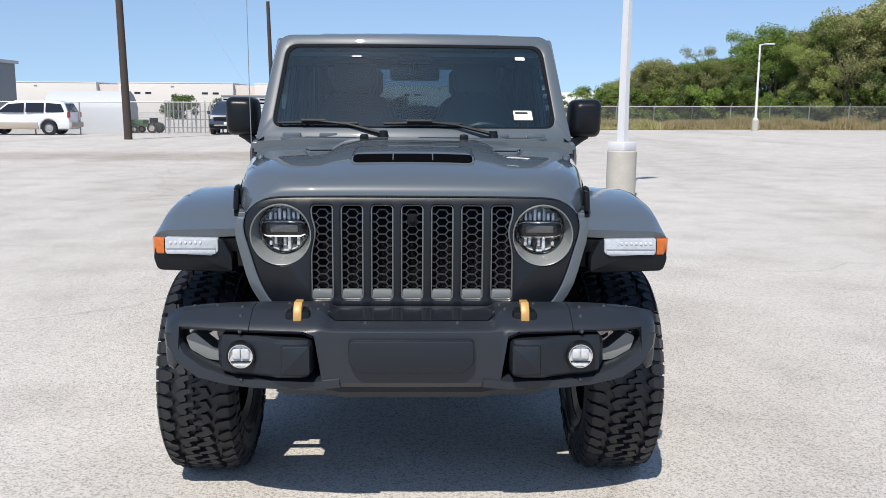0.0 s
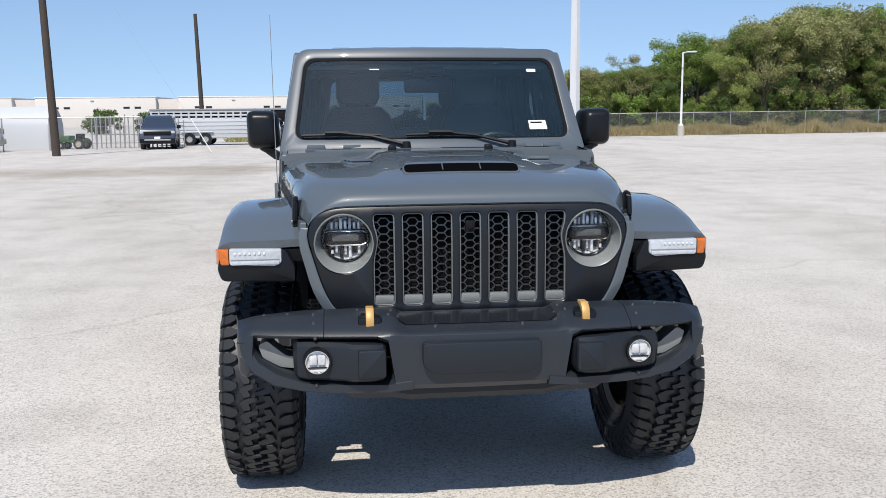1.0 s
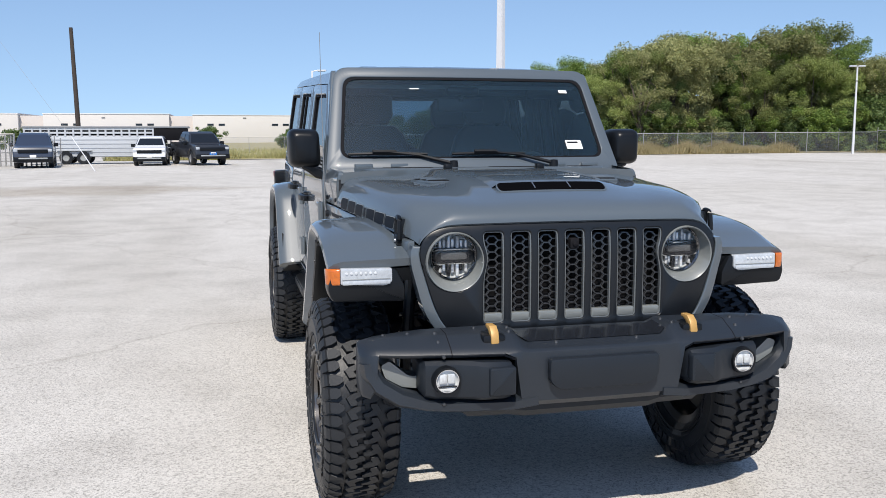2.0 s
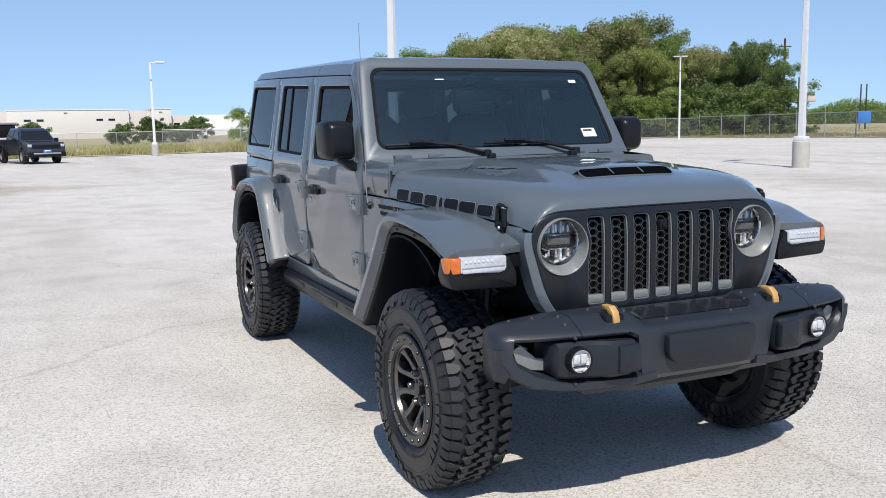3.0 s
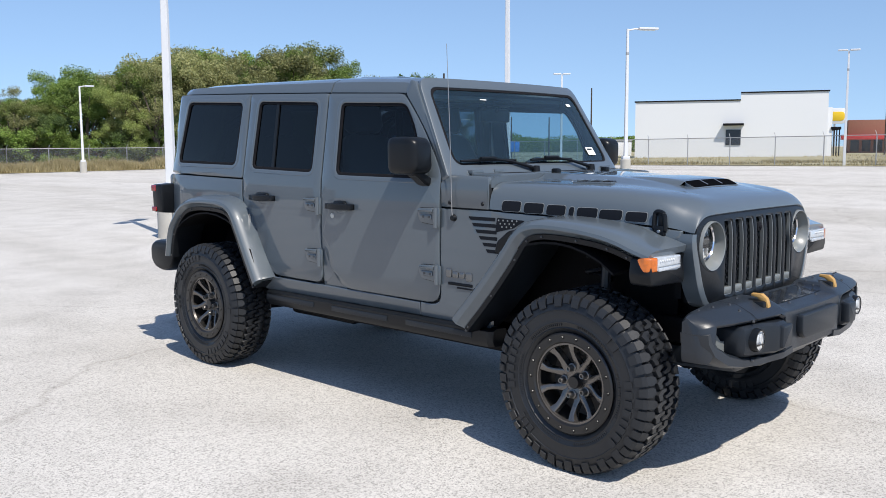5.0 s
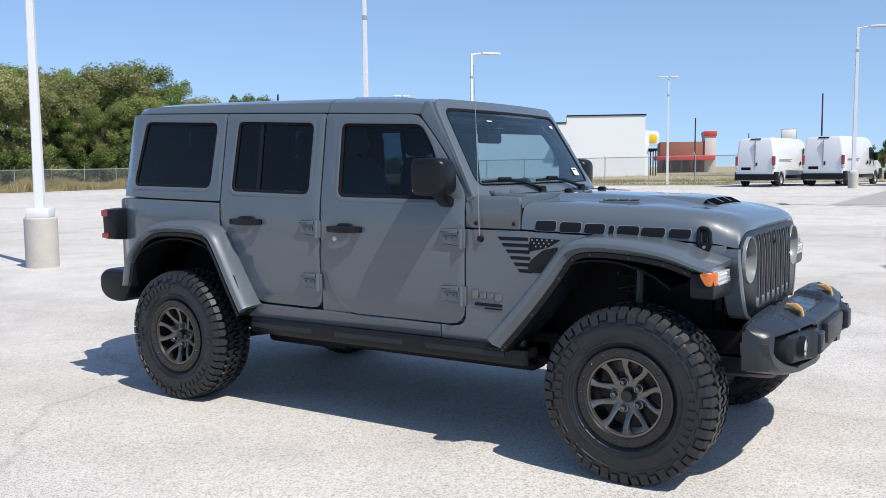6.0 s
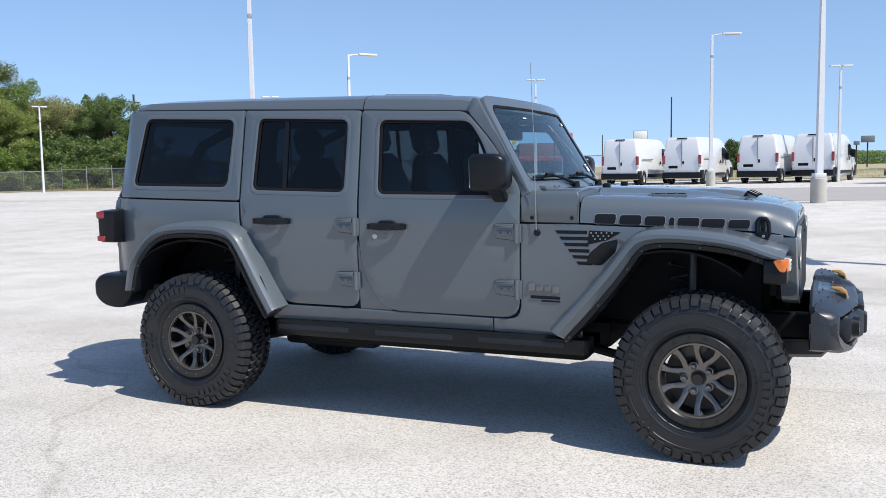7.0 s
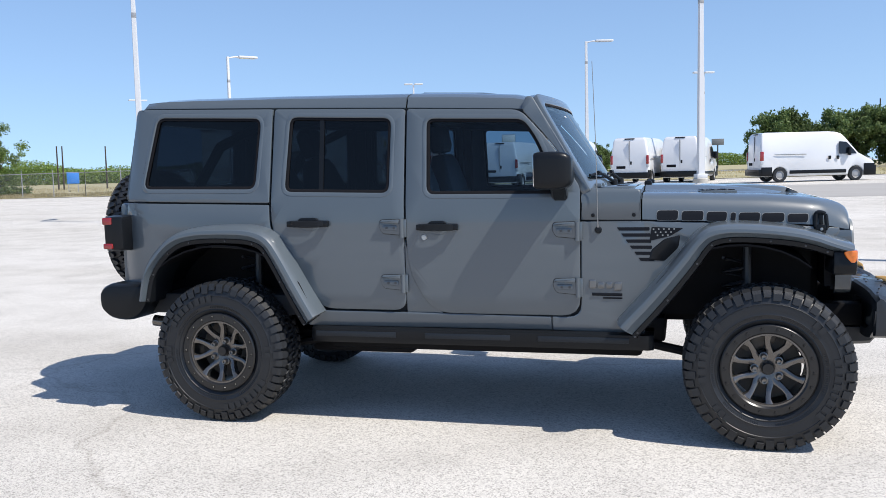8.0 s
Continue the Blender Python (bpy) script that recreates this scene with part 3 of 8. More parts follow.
SCR_IN = rounded([(-0.708, 1.358, 0.06), (0.708, 1.358, 0.06), (0.656, 1.774, 0.06), (-0.656, 1.774, 0.06)], n=6)
SCR_OUT = rounded([(-0.785, 1.298, 0.02), (0.785, 1.298, 0.02), (0.698, 1.826, 0.07), (-0.698, 1.826, 0.07)], n=6)
SCR_OUT = [q for i, p in enumerate(SCR_OUT) for q in ([p] if i % 7 != 6 else [tuple(Vector(p) + (Vector(SCR_OUT[(i + 1) % 28]) - Vector(p)) * k / 14) for k in range(14)])]
SCR_IN = [q for i, p in enumerate(SCR_IN) for q in ([p] if i % 7 != 6 else [tuple(Vector(p) + (Vector(SCR_IN[(i + 1) % 28]) - Vector(p)) * k / 14) for k in range(14)])]
frame_bm = screen_piece(SCR_OUT, SCR_IN, 0.010, 0.05)
bmesh.ops.bevel(frame_bm, geom=[e for e in frame_bm.edges if len(e.link_faces) == 2 and e.calc_face_angle() > 1.2], offset=0.006, segments=2, affect="EDGES", profile=0.5)
part("windscreen_frame", frame_bm, PAINT, car, sharp=24)
bm = bmesh.new()
rings = []
for k in range(21):
    x = -0.672 + 1.344 * k / 20
    p = on_screen([(x, 1.820)], 0.008)[0]
    e = max(0.0, (abs(x) - 0.60) / 0.072) ** 2 * 0.018
    zr = roof_z(1.225) - 0.0011 * (abs(x) / 0.3) ** 3 - e
    rings.append([(x, p.y, 1.812 - e), (x, p.y + 0.008, 1.8245 - e), (x, (p.y + 1.222) / 2, (1.8245 - e + zr) / 2 + 0.004), (x, 1.217, zr), (x, 1.217, 1.77 - e), (x, p.y + 0.02, 1.77 - e)])
loft(bm, rings)
part("windscreen_header", bm, PAINT, car)
for s in (-1, 1):
    pillar = rounded([(0.912, 1.322, 0.01), (1.088, 1.568, 0.2), (1.252, 1.750, 0.04), (1.222, 1.815, 0.02), (glass_y(1.812) + 0.012, 1.812, 0.02), (glass_y(1.31) + 0.012, 1.31, 0.01)])
    part("windscreen_pillar", panel(pillar, [], lambda y, z: side_x(y, z) - 0.001, s, lip=0.006, cuts=(1.4, 1.5, 1.6, 1.7)), PAINT, car)
SCR_BAND = [(x * 0.978, 1.345 + (z - 1.345) * 0.955 + 0.009) for x, z in SCR_IN]
part("windscreen_border", screen_piece(ring_of(SCR_IN, 0.004), SCR_BAND, 0.004, 0.004), INK, car, "black ceramic glass border")
bm = bmesh.new()
rows = []
for j in range(9):
    z = 1.352 + 0.428 * j / 8
    hw = 0.7145 - 0.053 * j / 8
    rows.append([tuple(p) for p in on_screen([(-hw + 2 * hw * k / 16, z) for k in range(17)], 0.0)])
loft(bm, rows, closed=False)
outward(bm, (0, -1, 0.6))
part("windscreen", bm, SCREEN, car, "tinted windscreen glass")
for outline in (rounded([(0.497, 1.400), (0.592, 1.400), (0.585, 1.446), (0.492, 1.446)], 0.004), rounded([(0.515, 1.700), (0.565, 1.700), (0.563, 1.716), (0.513, 1.716)], 0.004), rounded([(-0.32, 1.712), (-0.27, 1.712), (-0.27, 1.717), (-0.32, 1.717)], 0.002)):
    bm = bmesh.new()
    bm.faces.new([bm.verts.new(p) for p in on_screen(outline, 0.006)])
    part("sticker", bm, PAPER, car, "small white paper sticker on the glass")
bm = bmesh.new()
bm.faces.new([bm.verts.new(p) for p in on_screen(rounded([(0.503, 1.430), (0.566, 1.430), (0.565, 1.438), (0.502, 1.438)], 0.001), 0.008)])
part("sticker_print", bm, INK, car)

# rear wall, tailgate glass
bm = bmesh.new()
prism(bm, rounded([(-0.745, 0.70), (0.745, 0.70), (0.745, 1.272), (-0.745, 1.272)], 0.03), "y", 3.66, 3.735, 0.01)
part("tailgate", bm, PAINT, car)
bm = bmesh.new()
o = rounded([(-0.735, 1.278), (0.735, 1.278), (0.66, 1.835), (-0.66, 1.835)], 0.05)
i_ = rounded([(-0.60, 1.36), (0.60, 1.36), (0.55, 1.75), (-0.55, 1.75)], 0.05)
rows = [[bm.verts.new((x, y0 - 0.12 * (z - 1.28), z)) for x, z in r] for r, y0 in ((o, 3.60), (o, 3.70), (i_, 3.70), (i_, 3.60))]
fs = []
for a, b in zip(rows, rows[1:] + rows[:1]):
    for i in range(len(o)):
        fs.append(bm.faces.new((a[i], a[(i + 1) % len(o)], b[(i + 1) % len(o)], b[i])))
bmesh.ops.recalc_face_normals(bm, faces=fs)
part("hardtop_back", bm, PAINT, car)
bm = bmesh.new()
bm.faces.new([bm.verts.new((x, 3.66 - 0.12 * (z - 1.28), z)) for x, z in ring_of(i_, 0.01)])
part("rear_window", bm, PRIVACY, car, "dark tinted glass")

# ---- bonnet ----
HOOD_Y = [-0.440, -0.4385, -0.434, -0.426, -0.414, -0.396, -0.37, -0.335, -0.28, -0.20, -0.10, 0.0, 0.1, 0.2, 0.3, 0.4, 0.5, 0.612]


def hood_top(y):
    return lerp(y, [-0.440, -0.4385, -0.434, -0.426, -0.414, -0.396, -0.37, -0.335, -0.28, -0.20, -0.10, 0.0, 0.15, 0.4, 0.62, 0.9], [1.150, 1.160, 1.171, 1.182, 1.193, 1.204, 1.2155, 1.227, 1.2405, 1.257, 1.274, 1.288, 1.302, 1.314, 1.318, 1.316])


def hood_section(y):
    w, zc = nose_w(y), hood_top(y)
    k = min(1, max(0, (y + 0.30) / 0.45))
    zs = zc - 0.030 * k
    zb = lerp(y, [-0.44, -0.3, 0.0, 0.61], [1.118, 1.104, 1.122, 1.148])
    drop = max(0.004, zs - zb)
    pts = [(0.0, zc + 0.004), (0.12, zc + 0.003), (0.24, zc), (0.31, zc - 0.004), (0.355, zc - 0.004 - 0.020 * k), (0.42, zs + 0.0), (0.50, zs - 0.004), (w - 0.105, zs - 0.008), (w - 0.060, zs - 0.10 * drop - 0.006), (w - 0.030, zs - 0.28 * drop), (w - 0.012, zs - 0.52 * drop), (w - 0.004, zs - 0.75 * drop), (w, zb)]
    return pts


# the bonnet's leading edge follows the top of the grille panel
LEAD = [(0.0, 1.157), (0.12, 1.157), (0.24, 1.1565), (0.31, 1.156), (0.355, 1.1555), (0.42, 1.1545), (0.465, 1.153), (0.498, 1.150), (0.528, 1.142), (0.556, 1.127), (0.579, 1.107), (0.590, 1.094), (0.597, 1.080)]


def hood_ring(y, shrink=1.0, drop=0.0):
    f = min(1.0, max(0.0, (y + 0.440) / 0.17))
    f = f * f * (3 - 2 * f)
    rise = hood_top(y) - hood_top(-0.440)
    half = []
    for i, ((xa, za), (xb, zb)) in enumerate(zip(LEAD, hood_section(y))):
        g = lerp(i, [0, 6, 9, 12], [1.0, 1.0, 0.5, 0.0])
        x, z = xa * (1 - f) + xb * f, (za + rise * g) * (1 - f) + zb * f
        t = min(1, max(0, (y + 0.44) / 0.5))
        yy = y + (0.208 * max(0, abs(xa) - 0.30) ** 2 + 0.012) * (1 - t)
        half.append((x * shrink, yy, z - drop))
    return [(-x, yy, z) for x, yy, z in half[::-1]] + half[1:]


bm = bmesh.new()
lip = [(x * 0.998, yy + 0.006, z - 0.006) for x, yy, z in hood_ring(-0.440)]
back = [(x * 0.99, yy + 0.05, z - 0.008) for x, yy, z in hood_ring(-0.440)]
loft(bm, [back, lip] + [hood_ring(y) for y in HOOD_Y], closed=False)
bm.normal_update()
if sum(f.normal.z for f in bm.faces) < 0:
    bmesh.ops.reverse_faces(bm, faces=bm.faces[:])
hood = part("bonnet", bm, PAINT, car, sharp=50)
bm = bmesh.new()
loft(bm, [hood_ring(y, 0.98, 0.022) for y in HOOD_Y[6:]], closed=False)
part("bonnet_liner", bm, DARK, car)


def hood_z(x, y):
    xs, zs = zip(*hood_section(y))
    return lerp(abs(x), xs, zs)


# air intake: a swelling of the bonnet with a dark forward mouth and two struts
bm = bmesh.new()
rings = []
for k in range(25):
    u = -1 + 2 * k / 24
    x = 0.240 * u
    e = max(0.0, 1 - abs(u) ** 16) ** 0.5
    y0 = -0.150 + 0.010 * (1 - e)
    ring = [(x, y0, hood_z(x, y0) + 0.001 + 0.019 * e)]
    for t in (0.012, 0.05, 0.11, 0.18, 0.26, 0.34):
        ring.append((x, y0 + t, hood_z(x, y0 + t) - 0.001 + 0.024 * e * (1 - t / 0.34) ** 0.9))
    ring += [(x, y0 + 0.34, hood_z(x, y0 + 0.34) - 0.010), (x, y0 + 0.02, hood_z(x, y0) - 0.006 + 0.016 * e)]
    rings.append(ring)
loft(bm, rings)
scoop = part("air_intake", bm, PAINT, hood)
def mouth(grow, lift, sink):
    """The sloping front of the intake as a rounded slab."""
    bm = bmesh.new()
    o = rounded([(-0.226 - grow, -grow), (0.226 + grow, -grow), (0.226 + grow, 0.056 + grow * 0.3), (-0.226 - grow, 0.056 + grow * 0.3)], 0.022 + grow, 6)
    cols = sorted({round(x, 4) for x, v in o} | {-0.19 + 0.02 * k for k in range(20)})
    rings = []
    for x in cols:
        hit = []
        for (xa, va), (xb, vb) in zip(o, o[1:] + o[:1]):
            if min(xa, xb) - 1e-4 <= x <= max(xa, xb) + 1e-4 and abs(xb - xa) > 1e-6:
                hit.append(va + (vb - va) * (x - xa) / (xb - xa))
        if len(hit) < 2 or max(hit) - min(hit) < 1e-4:
            continue
        ring = []
        for k in range(5):
            v = min(hit) + (max(hit) - min(hit)) * k / 4
            y = -0.206 + v
            ring.append((x, y, hood_z(x, y) + 0.002 + 0.017 * v / 0.056 + lift))
        ring += [(x, ring[-1][1], ring[-1][2] - sink), (x, ring[0][1], ring[0][2] - sink)]
        rings.append(ring)
    loft(bm, rings)
    return bm


part("intake_rim", mouth(0.007, 0.0, 0.025), PAINT, hood)
# no cavity is cut: a near-black slab paints the shade inside it
part("intake_mouth", mouth(0.0, 0.002, 0.006), VOID, hood, "near-black slab drawing the shade inside the intake")
for x in (-0.075, 0.075):
    bm = bmesh.new()
    tube(bm, [(x, -0.196, hood_z(x, -0.196) + 0.007), (x, -0.152, hood_z(x, -0.152) + 0.020)], 0.0026, 6)
    part("intake_strut", bm, BOLT, hood)
for s in (-1, 1):
    # heat vent with three louvres
    bm = bmesh.new()
    vx, vy = s * 0.40, 0.235
    m = Matrix.Translation((vx, vy, hood_z(vx, vy) + 0.004)) @ Euler((0, 0, radians(-s * 14))).to_matrix().to_4x4()
    box(bm, -0.055, 0.055, -0.10, 0.10, -0.012, 0.001, 0.003, m)
    v = part("bonnet_vent", bm, PAINT, hood)
    for k in range(3):
        bm = bmesh.new()
        box(bm, -0.046, 0.046, -0.093 + 0.06 * k, -0.052 + 0.06 * k, -0.004, 0.0045, 0.002, m)
        part("louvre_mouth", bm, INK, v)
        bm = bmesh.new()
        box(bm, -0.048, 0.048, -0.055 + 0.06 * k, -0.038 + 0.06 * k, 0.0, 0.011, 0.004, m)
        part("louvre", bm, PAINT, v)
    # rubber bump stop and washer nozzle
    bm = bmesh.new()
    bx, by = s * 0.232, 0.60
    box(bm, bx - 0.020, bx + 0.020, by - 0.022, by + 0.022, hood_z(bx, by) - 0.01, hood_z(bx, by) + 0.022, 0.010)
    part("bonnet_bumper", bm, BLACK, hood)
    # catch on the corner of the bonnet
    bm = bmesh.new()
    y, x = -0.275, nose_w(-0.275)
    loop = [(q[0], q[1]) for q in rounded([(y - 0.024, 1.082), (y + 0.034, 1.086), (y + 0.030, 1.172), (y - 0.016, 1.166)], 0.018)]
    tube(bm, [(s * (x + 0.006 - 0.05 * max(0, q - 1.12)), p, q) for p, q in loop + loop[:2]], 0.0105, 8)
    box(bm, min(s * (x - 0.02), s * (x + 0.016)), max(s * (x - 0.02), s * (x + 0.016)), y - 0.020, y + 0.030, 1.062, 1.108, 0.006)
    box(bm, min(s * (x - 0.03), s * (x + 0.004)), max(s * (x - 0.03), s * (x + 0.004)), y - 0.004, y + 0.016, 1.10, 1.165, 0.004)
    lt = part("bonnet_catch", bm, BLACK, car, "black rubber bonnet latch")
    bm = bmesh.new()
    lathe(bm, [(0.001, s * (x + 0.022)), (0.007, s * (x + 0.021)), (0.009, s * (x + 0.014))], (0, y + 0.004, 1.084), "x", 10)
    part("latch_bolt", bm, BOLT, lt)
    # decal: seven plain blocks with a pale rim, along the bonnet's side
    for k, (y0, y1) in enumerate(((0.540, 0.434), (0.415, 0.308), (0.291, 0.192), (0.173, 0.148), (0.132, 0.029), (0.019, -0.090), (-0.107, -0.206))):
        zc = lerp(y0, [-0.2, 0.54], [1.139, 1.168])
        hh = lerp(y0, [-0.2, 0.54], [0.021, 0.025])
        for grow, off, mt, nm in ((0.0022, 0.0012, DECALEDGE, "decal_edge"), (0.0, 0.0024, DECAL, "decal_block")):
            o = rounded([(y0 + grow, zc - hh - grow), (y0 + grow - 0.004, zc + hh + grow), (y1 - grow - 0.004, zc + hh - 0.001 + grow), (y1 - grow, zc - hh - 0.001 - grow)], 0.014)

            def xf(y, z, off=off):
                xs, zs = zip(*hood_section(y)[7:][::-1])
                return lerp(z, zs, xs) + off
            part(nm, panel(o, [], xf, s, depth=0.0, lip=0.0, cuts=(1.12, 1.13, 1.14, 1.15, 1.16, 1.17, 1.18, 1.19)), mt, hood)
    # flag-like vent decal behind the wheel: stripes, a starred corner, a mesh vent
    zz = [1.108, 1.076, 1.044, 1.012, 0.980, 0.948]
    for k, z in enumerate(zz):
        y0 = 0.742 - 0.022 * k
        y1 = 0.575 - 0.004 * k if k < 4 else 0.60 - 0.01 * k
        part("vent_stripe", panel(rounded([(y0, z), (y0 - 0.012, z - 0.017), (y1, z - 0.019), (y1, z - 0.001)], 0.004), [], lambda y, zq: nose_x(y, zq) + 0.0015, s, depth=0.0, lip=0.0), DECAL, car)
    part("vent_star_field", panel(rounded([(0.565, 1.108), (0.575, 1.035), (0.47, 1.06), (0.405, 1.10)], 0.006), [], lambda y, z: nose_x(y, z) + 0.0015, s, depth=0.0, lip=0.0), DECAL, car)
    for a in range(3):
        for b in range(5):
            y, z = 0.555 - 0.026 * b - 0.010 * a, 1.096 - 0.016 * a
            if y > 0.44 + 0.02 * a:
                part("vent_star", panel(rounded([(y - 0.004, z - 0.004), (y + 0.004, z - 0.004), (y + 0.004, z + 0.004), (y - 0.004, z + 0.004)], 0.002), [], lambda y, zq: nose_x(y, zq) + 0.0028, s, depth=0.0, lip=0.0), DECALEDGE, car)
    part("side_vent", panel(rounded([(0.580, 0.935), (0.565, 0.990), (0.50, 1.045), (0.42, 1.065), (0.43, 1.00), (0.50, 0.93)], 0.012), [], lambda y, z: nose_x(y, z) + 0.004, s, depth=0.006), BLACK, car, "black mesh side vent")
    # emblem and model badge as plain bars
    for y0, y1, z0, z1 in ((0.886, 0.850, 0.786, 0.834), (0.843, 0.806, 0.786, 0.820), (0.799, 0.764, 0.786, 0.820), (0.757, 0.716, 0.774, 0.820)):
        part("emblem_bar", panel(rounded([(y0, z0), (y1, z0), (y1, z1), (y0, z1)], 0.01), [], lambda y, z: nose_x(y, z) + 0.006, s, depth=0.006, lip=0.003), EMBLEM, car)
    part("badge_bar", panel(rounded([(0.872, 0.748), (0.715, 0.745), (0.715, 0.760), (0.872, 0.763)], 0.003), [], lambda y, z: nose_x(y, z) + 0.003, s, depth=0.003, lip=0.001), DECAL, car)
    part("badge_bar", panel(rounded([(0.815, 0.732), (0.715, 0.730), (0.715, 0.738), (0.815, 0.740)], 0.002), [], lambda y, z: nose_x(y, z) + 0.003, s, depth=0.003, lip=0.001), DECAL, car)

# cowl between bonnet and windscreen
bm = bmesh.new()
rings = []
for y in (0.616, 0.70, 0.80, 0.90):
    z = 1.312 if y < 0.85 else 1.316
    w = nose_w(y)
    rings.append([(-w + 0.02, y, z - 0.03), (-w + 0.035, y, z - 0.008), (-0.55, y, z), (0.55, y, z), (w - 0.035, y, z - 0.008), (w - 0.02, y, z - 0.03), (w - 0.02, y, z - 0.06), (-w + 0.02, y, z - 0.06)])
loft(bm, rings)
cowl = part("cowl", bm, PAINT, car)
bm = bmesh.new()
prism(bm, rounded([(-0.60, 0.655), (0.60, 0.655), (0.66, 0.84), (-0.66, 0.84)], 0.03), "z", 1.300, 1.319, 0.004)
cg = part("cowl_cover", bm, PAINT, car)
for x0, x1 in ((-0.52, -0.28), (0.02, 0.26), (0.44, 0.56)):
    bm = bmesh.new()
    box(bm, x0, x1, 0.70, 0.76, 1.318, 1.3205, 0.001)
    part("cowl_vent", bm, INK, cg, "dark cowl air slot")
for x in (-0.60, 0.60, -0.42, 0.42):
    bm = bmesh.new()
    box(bm, x - 0.045, x + 0.045, 0.83, 0.885, 1.312, 1.336, 0.006)
    part("screen_hinge", bm, PAINT, car)


def wiper(x0, x1, xp):
    """Blade resting low on the glass from x0 to x1, arm to a pivot at xp."""
    bm = bmesh.new()
    z = 1.372
    p = on_screen([(x0, z), ((x0 + x1) / 2, z + 0.004), (x1, z)], 0.020)
    tube(bm, p, [0.007, 0.010, 0.007], 6)
    w = part("wiper", bm, WIPERM, car, "black wiper")
    bm = bmesh.new()
    mid = on_screen([((x0 + x1) / 2 - 0.02, z + 0.006)], 0.034)[0]
    tube(bm, [mid, (mid + Vector((xp, 0.84, 1.335))) / 2 + Vector((0, -0.006, 0.012)), (xp, 0.80, 1.335)], [0.006, 0.008, 0.011], 6)
    lathe(bm, [(0.001, 1.352), (0.020, 1.350), (0.024, 1.318)], (xp, 0.80, 0), "z", 12)
    part("arm", bm, WIPERM, w)
    bm = bmesh.new()
    tube(bm, [mid + Vector((-0.06, 0, 0)), mid + Vector((0.06, 0, 0))], 0.010, 6)
    part("clip", bm, WIPERM, w)


wiper(-0.672, -0.275, -0.150)
wiper(-0.150, 0.240, 0.385)

# antenna
bm = bmesh.new()
lathe(bm, [(0.001, -0.030), (0.014, -0.028), (0.022, -0.006), (0.026, 0.004)], (-0.768, 0.838, 1.095), "x", 14)
ant = part("antenna", bm, BLACK, car, "thin whip antenna")
bm = bmesh.new()
tube(bm, [(-0.790, 0.838, 1.10), (-0.796, 0.838, 1.13), (-0.802, 0.845, 1.55), (-0.806, 0.86, 1.97)], [0.005, 0.0026, 0.0020, 0.0016], 6)
part("whip", bm, GALVW, ant)

# ---- grille ----
GR_HALF = [(0.0, 1.150), (0.36, 1.150), (0.485, 1.147), (0.545, 1.133), (0.582, 1.104), (0.599, 1.058), (0.594, 1.015), (0.582, 0.975), (0.549, 0.860), (0.515, 0.790), (0.482, 0.755), (0.44, 0.742), (0.0, 0.742)]
for _ in range(2):
    q = [GR_HALF[0]]
    for (xa, za), (xb, zb) in zip(GR_HALF, GR_HALF[1:]):
        q += [(xa * 0.75 + xb * 0.25, za * 0.75 + zb * 0.25), (xa * 0.25 + xb * 0.75, za * 0.25 + zb * 0.75)]
    GR_HALF = q + [GR_HALF[-1]]


def face_y(x, z):
    """The grille's face: leans back at the top, bows at the corners."""
    return -0.440 + 0.015 * max(0, (z - 1.0) / 0.14) ** 2 + 0.16 * max(0, (abs(x) - 0.30)) ** 2 * 1.3


def sym(half):
    return [(x, z) for x, z in half] + [(-x, z) for x, z in half[::-1] if x > 1e-6]


def slot_outline(k):
    cx = 0.107 * (k - 3)
    w, top, bot = 0.0405, 1.124, 0.781
    o = [(cx - w, bot), (cx + w, bot), (cx + w, top), (cx - w, top)]
    if k == 0:
        o = [(cx - w, bot), (cx + w, bot), (cx + w, top), (cx - w, top), (cx - w, 1.085, 0.02), (cx - w + 0.017, 1.03, 0.06), (cx - w, 0.955, 0.03)]
    if k == 6:
        o = [(cx - w, bot), (cx + w, bot), (cx + w, 0.955, 0.03), (cx + w - 0.017, 1.03, 0.06), (cx + w, 1.085, 0.02), (cx + w, top), (cx - w, top)]
    return rounded(o, 0.018, 4)


HL = {-1: (-0.467, 1.022), 1: (0.467, 1.022)}


def circle(cx, cz, r, n=36):
    return [(cx + r * math.cos(2 * math.pi * k / n), cz + r * math.sin(2 * math.pi * k / n)) for k in range(n)]


def face_panel(outline, holes, off, depth, lip=0.004, cuts=()):
    """A panel in the x-z plane bent onto the grille's face."""
    bm = bmesh.new()
    edges = []
    for loop in [outline] + holes:
        vs = [bm.verts.new((x, 0, z)) for x, z in loop]
        edges += [bm.edges.new((vs[i], vs[(i + 1) % len(vs)])) for i in range(len(vs))]
    bmesh.ops.triangle_fill(bm, use_beauty=True, use_dissolve=False, edges=edges, normal=(0, 1, 0))
    for z in cuts:
        bmesh.ops.bisect_plane(bm, geom=bm.verts[:] + bm.edges[:] + bm.faces[:], plane_co=(0, 0, z), plane_no=(0, 0, 1))
    if lip:
        bmesh.ops.inset_region(bm, faces=bm.faces[:], thickness=lip, use_boundary=True, use_even_offset=True)
    rim = [e for e in bm.edges if e.is_boundary]
    rv = {v for e in rim for v in e.verts}
    for v in bm.verts:
        v.co.y = face_y(v.co.x, v.co.z) - off + (lip * 0.7 if v in rv else 0)
    if depth:
        for v in bmesh.ops.extrude_edge_only(bm, edges=rim)["geom"]:
            if isinstance(v, bmesh.types.BMVert):
                v.co.y += depth
    bmesh.ops.recalc_face_normals(bm, faces=bm.faces[:])
    if sum(f.normal.y * f.calc_area() for f in bm.faces) > 0:
        bmesh.ops.reverse_faces(bm, faces=bm.faces[:])
    return bm


